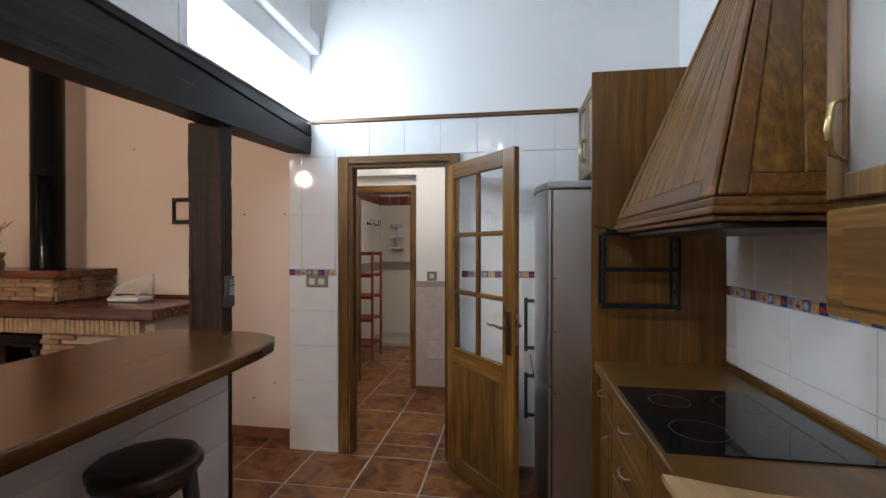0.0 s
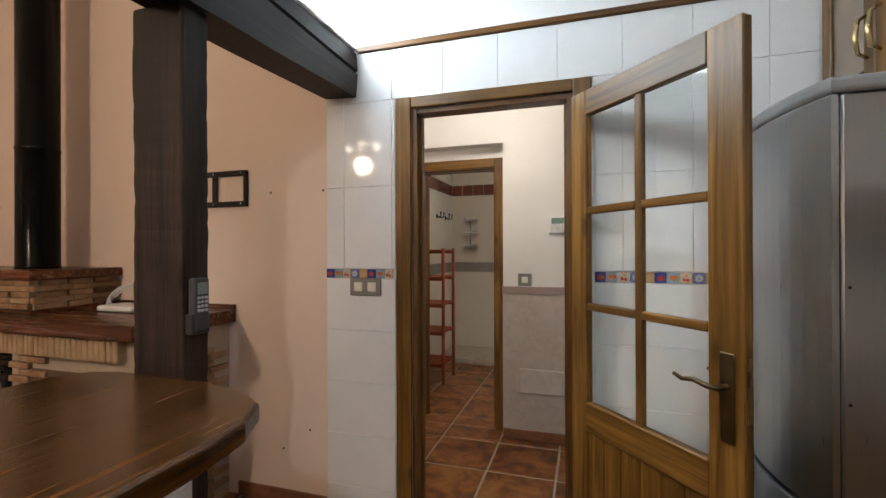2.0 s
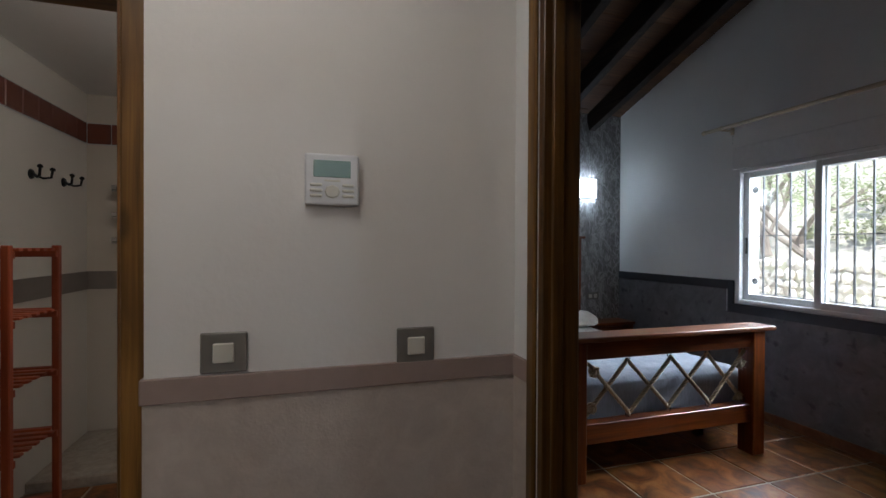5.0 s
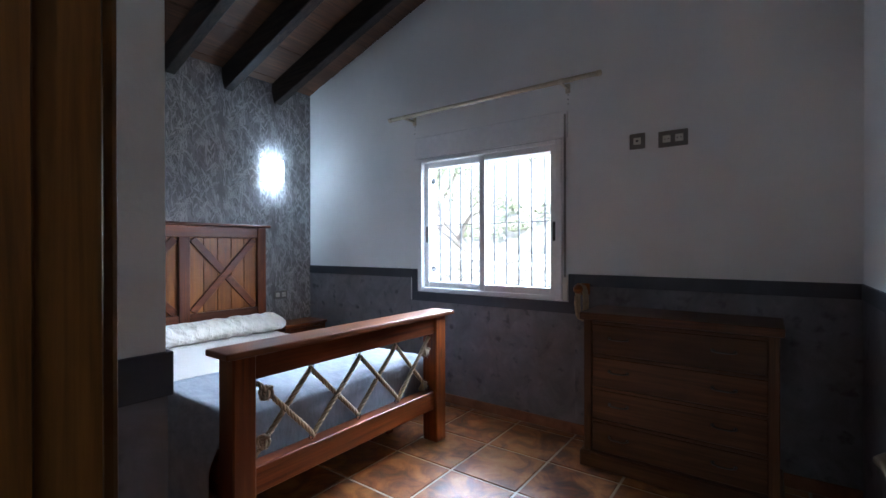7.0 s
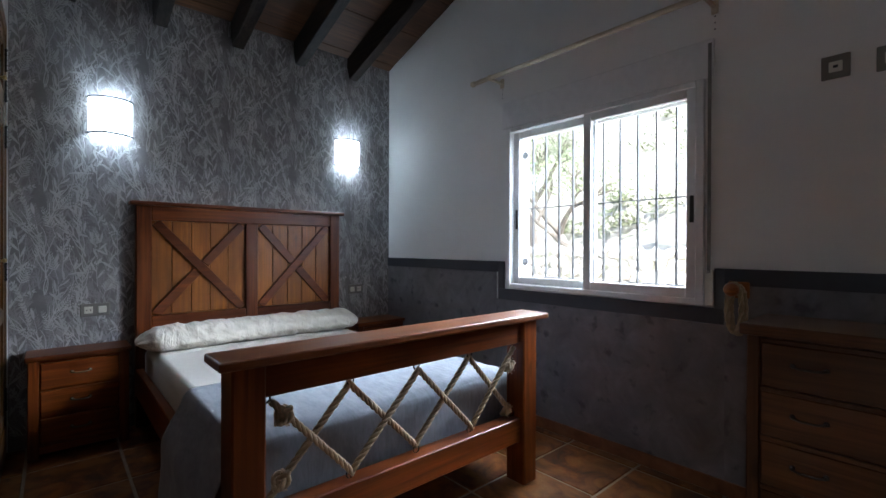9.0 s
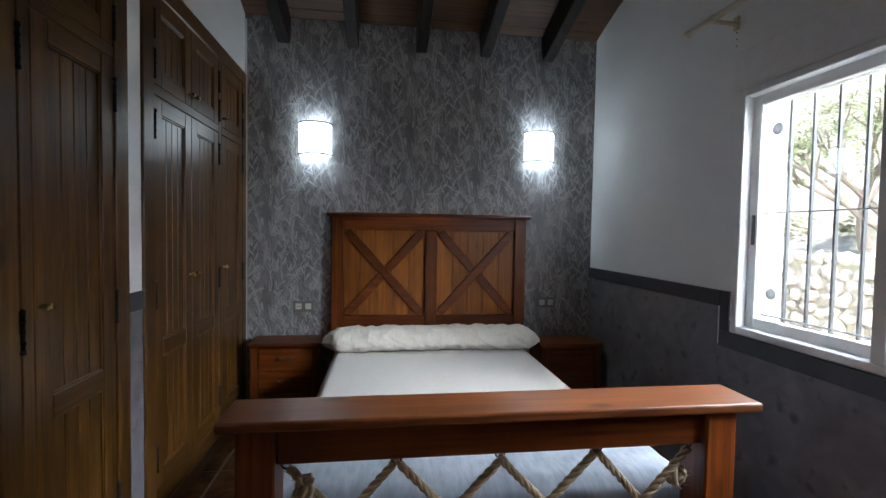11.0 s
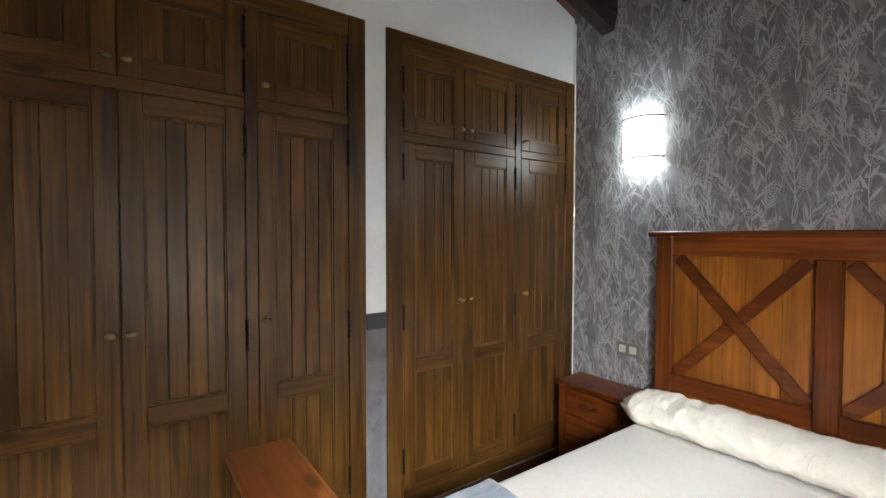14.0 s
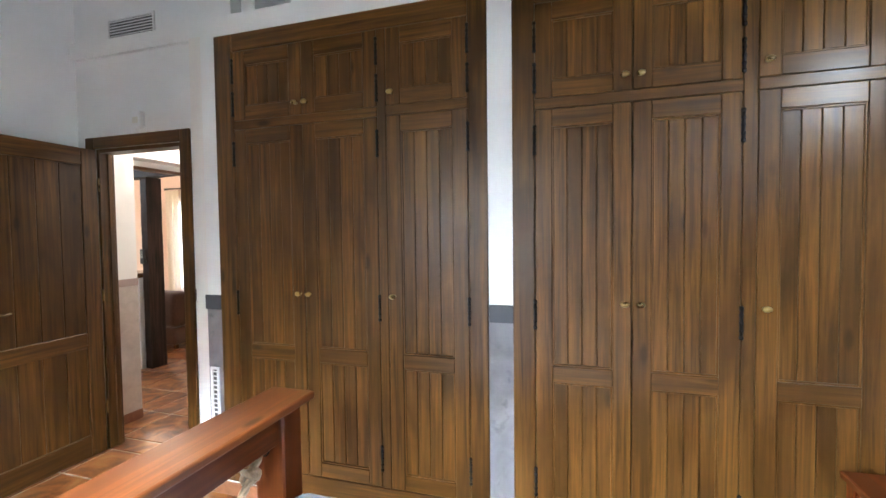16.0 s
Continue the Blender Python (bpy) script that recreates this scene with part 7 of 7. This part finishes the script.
def tree(x, y, z, high, seed):
    root = thing("tree", "small almond tree with thin light green leaves", "tree", (x, y, z), "trees on the bank")
    rng = random.Random(seed)
    bark = mottled("grey_bark", [(0.3, (0.22, 0.18, 0.15)), (0.7, (0.34, 0.29, 0.24))], 9, 0.9, 0.9)
    bm = bmesh.new()
    tips = []
    def limb(a, d, length, r, depth):
        pts = [a]
        for i in range(5):
            d = (d + Vector((rng.uniform(-1, 1), rng.uniform(-1, 1), rng.uniform(-0.3, 0.5))) * 0.22).normalized()
            pts.append(pts[-1] + d * length / 5)
        tube(bm, pts, lambda s: r * (1 - 0.5 * s), 7)
        if depth == 0:
            tips.append(pts[-1])
            tips.append(pts[-3])
            return
        for i in range(3 if depth > 1 else 4):
            nd = (d + Vector((rng.uniform(-1, 1), rng.uniform(-1, 1), rng.uniform(-0.1, 0.6)))).normalized()
            limb(pts[-1 - (i % 2)], nd, length * 0.68, r * 0.55, depth - 1)
    limb(Vector((x, y, z - 0.1)), Vector((0.1, 0.12, 1)).normalized(), high * 0.36, 0.11, 3)
    part("trunk", bm, bark, root)
    bm = bmesh.new()
    for t in tips:
        for k in range(34):
            c = t + Vector((rng.gauss(0, 0.26), rng.gauss(0, 0.26), rng.gauss(0, 0.20)))
            u = Vector((rng.uniform(-1, 1), rng.uniform(-1, 1), rng.uniform(-1, 1))).normalized()
            w = u.orthogonal().normalized()
            s = rng.uniform(0.03, 0.055)
            q = [c - u * s, c + w * s * 0.32, c + u * s, c - w * s * 0.32]
            bm.faces.new([bm.verts.new(p) for p in q])
    part("crown", bm, mottled("leaf_green", [(0.3, (0.13, 0.16, 0.06)), (0.7, (0.23, 0.26, 0.12))], 3, 0.6), root)


def scrub():
    """Low bushes and dry tufts all over the hillside."""
    rng = random.Random(31)
    verts, faces = [], []
    for k in range(420):
        x, y = 10.5 + 30 * rng.random() ** 1.6, rng.uniform(-12, 34)
        z = -0.15 + 0.42 * (x - 6.2) ** 0.92 + 0.5 * max(0.0, x - 11)
        r = rng.uniform(0.25, 0.75)
        for j in range(90):
            c = Vector((x + rng.gauss(0, r * 0.5), y + rng.gauss(0, r * 0.5), z + abs(rng.gauss(0.1, r * 0.45))))
            u = Vector((rng.uniform(-1, 1), rng.uniform(-1, 1), rng.uniform(-0.4, 1))).normalized()
            w = u.orthogonal().normalized()
            s = rng.uniform(0.05, 0.11)
            base = len(verts)
            verts.extend((c - u * s, c + w * s * 0.4, c + u * s, c - w * s * 0.4))
            faces.append((base, base + 1, base + 2, base + 3))
    me = bpy.data.meshes.new("scrub")
    me.from_pydata([tuple(p) for p in verts], [], faces)
    me.materials.append(mottled("scrub_green", [(0.3, (0.13, 0.14, 0.07)), (0.7, (0.24, 0.24, 0.13))], 0.8, 0.8))
    tagged(new("hillside_scrub", me), "low dry green bushes over the hillside", "bushes", "", "stuff")


scrub()
tree(7.6, 8.6, 0.4, 3.6, 3)
tree(9.4, 6.6, 1.0, 3.4, 8)
tree(10.0, 11.5, 1.3, 3.6, 21)

# ---- printed wallpaper: pale grasses, stems and leaves, 1 mm thick print joined into one piece ----
def paper_print():
    rng = random.Random(7)
    verts, faces = [], []
    def ribbon(pts, width):
        base = len(verts)
        n = len(pts)
        for i, (x, z) in enumerate(pts):
            a, b = pts[max(i - 1, 0)], pts[min(i + 1, n - 1)]
            tx, tz = b[0] - a[0], b[1] - a[1]
            d = math.hypot(tx, tz) or 1
            w = width(i / (n - 1))
            verts.append((x - tz / d * w, z + tx / d * w))
            verts.append((x + tz / d * w, z - tx / d * w))
        faces.extend((base + 2 * i, base + 2 * i + 1, base + 2 * i + 3, base + 2 * i + 2) for i in range(n - 1))
    def leaf(x, z, ang, length, fat=0.16):
        bend = rng.uniform(-0.5, 0.5)
        pts, px, pz = [], x, z
        for i in range(6):
            pts.append((px, pz))
            a = ang + bend * i / 5
            px += math.cos(a) * length / 5
            pz += math.sin(a) * length / 5
        ribbon(pts, lambda s: length * fat * math.sin(math.pi * min(1, s * 0.94 + 0.03)) * 0.5 + 0.0003)
    def stem(x, z, ang, length, bend, width=0.0018):
        pts, px, pz = [], x, z
        for i in range(13):
            pts.append((px, pz, ang + bend * i / 12))
            px += math.cos(ang + bend * i / 12) * length / 12
            pz += math.sin(ang + bend * i / 12) * length / 12
        ribbon([(p, q) for p, q, _ in pts], lambda s: width * (1 - 0.6 * s))
        return pts
    W, H = 0.53, 0.64
    split = 0
    for k in range(96):
        faint = k < 56
        if k == 56:
            split = len(faces)
        n = k if faint else k - 56
        cols_, rows_ = (7, 8) if faint else (8, 5)
        x, z = (n % cols_ + rng.random()) / cols_ * W, (n // cols_ + rng.random()) / rows_ * H
        kind = (n + n // cols_) % 6
        ang = math.pi / 2 + rng.gauss(0, 0.22)
        if kind == 0:      # broad lance leaves along a stem
            s = stem(x, z, ang, rng.uniform(0.20, 0.30), rng.uniform(-0.7, 0.7), 0.0022)
            for i, (p, q, a) in enumerate(s[2::2]):
                leaf(p, q, a + (0.55 if i % 2 else -0.55), rng.uniform(0.06, 0.085), 0.17)
            leaf(s[-1][0], s[-1][1], s[-1][2], 0.07, 0.16)
        elif kind == 1:    # drooping oats
            s = stem(x, z, ang, rng.uniform(0.20, 0.28), rng.uniform(-1.2, 1.2), 0.0016)
            for p, q, a in s[5:]:
                for sgn in (-1, 1):
                    leaf(p, q, a + sgn * 0.5, 0.024, 0.28)
        elif kind == 2:    # long arching blades from a thick forked stem
            s = stem(x, z, ang, rng.uniform(0.16, 0.24), rng.uniform(-0.6, 0.6), 0.0042)
            for p, q, a in s[2::3]:
                for sgn in (-1, 1):
                    stem(p, q, a + sgn * 0.5, rng.uniform(0.10, 0.17), -sgn * rng.uniform(0.1, 1.1), 0.0030)
        elif kind == 3:    # feathery plume
            s = stem(x, z, ang, rng.uniform(0.15, 0.20), rng.uniform(-0.3, 0.3), 0.0016)
            for i, (p, q, a) in enumerate(s[4:]):
                for sgn in (-1, 1):
                    leaf(p, q, a + sgn * 0.75, 0.046 * (1 - i / 11), 0.17)
        elif kind == 4:    # umbel of dots
            s = stem(x, z, ang, rng.uniform(0.14, 0.20), rng.uniform(-0.4, 0.4), 0.0014)
            p, q, a = s[-1]
            for j in range(7):
                e = stem(p, q, a + (j - 3) * 0.30, 0.05, 0.0, 0.0008)
                leaf(e[-1][0], e[-1][1], a, 0.013, 0.7)
                leaf(e[8][0], e[8][1], a, 0.011, 0.7)
        else:              # bulrush head on a tall stem
            s = stem(x, z, ang, rng.uniform(0.18, 0.26), rng.uniform(-0.3, 0.3), 0.0016)
            leaf(s[-1][0], s[-1][1], s[-1][2], 0.075, 0.22)
            stem(x, z, ang + 0.3, 0.16, -0.9, 0.0028)
            stem(x, z, ang - 0.3, 0.14, 0.9, 0.0028)
    out_v, out_f, slots = [], [], []
    cols, rows = 6, 5
    x0, x1, z0, z1 = WX + 0.012, VX - 0.004, 0.08, roof_z(PY) - 0.003
    for c in range(-1, cols):
        for r in range(-1, rows):
            ox, oz = WX + c * W, 0.05 + r * H + (H / 2 if c % 2 else 0)
            for number, f in enumerate(faces):
                pts = [(verts[i][0] + ox, verts[i][1] + oz) for i in f]
                if all(x0 < p < x1 and z0 < q < z1 for p, q in pts):
                    base = len(out_v)
                    depth = PY - 0.0010 - 0.0001 * (len(out_f) % 5) - (0.0006 if number >= split else 0.0)
                    out_v.extend((p, depth, q) for p, q in pts)
                    out_f.append((base, base + 1, base + 2, base + 3))
                    slots.append(1 if number >= split else 0)
    me = bpy.data.meshes.new("wallpaper_print")
    me.from_pydata(out_v, [], out_f)
    me.materials.append(mottled("faint_print", [(0.3, (0.25, 0.24, 0.24)), (0.7, (0.36, 0.345, 0.34))], 6, 0.5, 0.1))
    me.materials.append(mottled("pale_print", [(0.3, (0.40, 0.39, 0.385)), (0.7, (0.56, 0.545, 0.54))], 6, 0.5, 0.1))
    me.polygons.foreach_set("material_index", slots)
    ob = new("wallpaper_print", me)
    ob.parent = paper_wall
    return tagged(ob, "pale grey printed grasses and leaves", "", "", "stuff")


paper_print()

# ---- pieces: wall tiles and border ----
def motif_meshes():
    """Five little border tiles: apple, heart, cherries, flower, spiral."""
    def disc(bm, x, z, r, d=0.0028, n=14, sx=1.0):
        prism(bm, [(x + sx * r * math.cos(a), z + r * math.sin(a)) for a in (2 * math.pi * k / n for k in range(n))], -0.0065, -0.0065 + d * 0.5, "y")
    out = []
    red, orange, blue, cream, sky_, green = (0.42, 0.05, 0.035), (0.55, 0.16, 0.035), (0.045, 0.07, 0.30), (0.62, 0.52, 0.36), (0.30, 0.42, 0.52), (0.08, 0.20, 0.06)
    for name, ground, fg in (("apple", blue, red), ("heart", sky_, orange), ("cherry", cream, red), ("flower", (0.14, 0.20, 0.45), (0.55, 0.55, 0.62)), ("spiral", (0.60, 0.36, 0.14), cream)):
        bm = bmesh.new()
        if name == "apple":
            disc(bm, -0.004, -0.002, 0.010), disc(bm, 0.004, -0.002, 0.010)
            beamed(bm, (0, -0.006, 0.008), (0.003, -0.006, 0.015), 0.002, 0.002, (0, 1, 0), 0)
        elif name == "heart":
            pts = [(0.0009 * 16 * math.sin(a) ** 3, 0.0009 * (13 * math.cos(a) - 5 * math.cos(2 * a) - 2 * math.cos(3 * a) - math.cos(4 * a))) for a in (2 * math.pi * k / 22 for k in range(22))]
            prism(bm, pts, -0.0068, -0.0050, "y")
        elif name == "cherry":
            disc(bm, -0.007, -0.006, 0.0062), disc(bm, 0.006, -0.008, 0.0062)
            beamed(bm, (-0.007, -0.006, 0.0), (0.003, -0.006, 0.013), 0.0014, 0.0014, (0, 1, 0), 0)
            beamed(bm, (0.006, -0.006, -0.002), (0.003, -0.006, 0.013), 0.0014, 0.0014, (0, 1, 0), 0)
        elif name == "flower":
            for k in range(7):
                a = 2 * math.pi * k / 7
                disc(bm, 0.010 * math.cos(a), 0.010 * math.sin(a), 0.0045, 0.0028, 8)
            disc(bm, 0, 0, 0.004)
        else:
            tube(bm, [(0.0011 * a * math.cos(a * 1.0), -0.0062, 0.0011 * a * math.sin(a * 1.0)) for a in (0.8 + 0.45 * k for k in range(30))], 0.0016, 5)
        bmesh.ops.recalc_face_normals(bm, faces=bm.faces)
        base = shared(boxes((-0.0215, -0.005, -0.0215, 0.0215, 0.004, 0.0215), bevel=0.0015), mottled("border_" + name, [(0.3, tuple(c * 0.75 for c in ground)), (0.7, ground)], 60, 0.2, 0.2), "border_tile_" + name)
        out.append((base, shared(bm, plain("motif_" + name, fg, 0.25), "motif_" + name)))
    return out


MOTIFS = motif_meshes()
V = 0.2525


def cut_tile(parent, x0, z0, x1, z1, axis="y"):
    """A tile of its own size where the run is cut."""
    if x1 - x0 < 0.015 or z1 - z0 < 0.015:
        return
    if axis == "y":
        part("tile", boxes((x0 + 0.001, KY, z0 + 0.001, x1 - 0.001, KY + 0.008, z1 - 0.001), bevel=0.0015), white_tile(), parent)
    else:
        part("tile", boxes((KX, x0 + 0.001, z0 + 0.001, KX + 0.008, x1 - 0.001, z1 - 0.001), bevel=0.0015), white_tile(), parent)


def run(lo, hi, first, step):
    """Joints of a tile run between lo and hi."""
    cuts = [lo]
    k = math.ceil((lo - first) / step + 1e-6)
    while first + k * step < hi - 0.004:
        cuts.append(first + k * step)
        k += 1
    return list(zip(cuts, cuts[1:] + [hi]))


left, right = (-1.573, kd0 - 0.085), (kd1 + 0.085, KX)
for lo, hi in (left, right):
    for z0, z1 in ((0.003, 0.254), (0.254, 0.505), (0.505, 0.757), (0.757, 1.007), (1.007, 1.257)):
        for a, b in run(lo, hi, kd0 - 0.085 if lo < -1 else kd1 + 0.085, 0.404):
            cut_tile(wall, a, z0, b, z1)
    for a, b in run(lo, hi, -0.970, V):
        cut_tile(wall, a, 1.304, b, 1.697)
        cut_tile(wall, a, 1.697, b, 2.101)
    k = 0
    x = lo + 0.0225
    while x < hi - 0.02:
        base, mark = MOTIFS[k % 5]
        t = piece("border_tile", base, wall, (x, KY + 0.003, 1.2805))
        piece("motif", mark, t, (x, KY + 0.003, 1.2805))
        x += 0.0445
        k += 1
for a, b in run(-1.573, 0.46, -0.970, V):
    cut_tile(wall, a, 2.101, b, 2.338)

east = bpy.data.objects["wall_kitchen_east"]
for a, b in run(-0.2, 2.558, 2.05, 0.404):
    cut_tile(east, a, 0.913, b, 0.98, "x")
    cut_tile(east, a, 0.98, b, 1.232, "x")
for a, b in run(-0.2, 2.558, 2.05, V):
    cut_tile(east, a, 1.279, b, 1.66, "x")
y, k = 2.535, 0
while y > 0.7:
    base, mark = MOTIFS[k % 5]
    t = piece("border_tile", base, east, (KX + 0.003, y, 1.2555), (0, 0, radians(-90)))
    m2 = piece("motif", mark, t, (KX + 0.003, y, 1.2555))
    y -= 0.0445
    k += 1
for a, b in run(-1.6, 2.245, 2.245, 0.404):
    for z0, z1 in ((0.003, 0.25), (0.25, 0.50), (0.50, 0.75), (0.75, 0.998)):
        part("tile", boxes((-1.398, a + 0.001, z0 + 0.001, -1.390, b - 0.001, z1 - 0.001), bevel=0.0015), white_tile(), bar_wall)

# ---- pieces: floor tiles, each slightly off level ----
rng = random.Random(5)
floor_mesh = []
for k in range(4):
    bm = boxes((-TILE / 2 + 0.0068, -TILE / 2 + 0.0068, -0.012, TILE / 2 - 0.0068, TILE / 2 - 0.0068, 0.0), bevel=0.004)
    floor_mesh.append(shared(bm, terracotta(), "floor_tile"))


def lay(name, fx, fy, x0, x1, y0, y1):
    parent = bpy.data.objects[name]
    for i in range(math.floor((x0 - fx) / TILE), math.ceil((x1 - fx) / TILE)):
        for j in range(math.floor((y0 - fy) / TILE), math.ceil((y1 - fy) / TILE)):
            a, b = max(fx + i * TILE, x0), min(fx + (i + 1) * TILE, x1)
            c, d = max(fy + j * TILE, y0), min(fy + (j + 1) * TILE, y1)
            if b - a < 0.03 or d - c < 0.03:
                continue
            if b - a > TILE - 0.001 and d - c > TILE - 0.001:
                piece("tile", floor_mesh[rng.randrange(4)], parent, ((a + b) / 2, (c + d) / 2, rng.uniform(-0.0012, 0)), (rng.uniform(-0.0015, 0.0015), rng.uniform(-0.0015, 0.0015), math.pi / 2 * rng.randrange(4)))
            else:
                part("tile", boxes((a + 0.0068, c + 0.0068, -0.012, b - 0.0068, d - 0.0068, 0.0), bevel=0.004), terracotta(), parent)


lay("floor_kitchen", -0.955, 3.20, -5.6, KX, -2.6, 3.40)
lay("floor_hall", -0.955, 3.20, -2.0, DX, 3.40, 4.72)
lay("floor_bathroom", -0.955, 3.20, -2.13, -0.47, 4.72, 6.55)
lay("floor_bedroom", 2.49, 5.46, DX, VX, SY, PY)
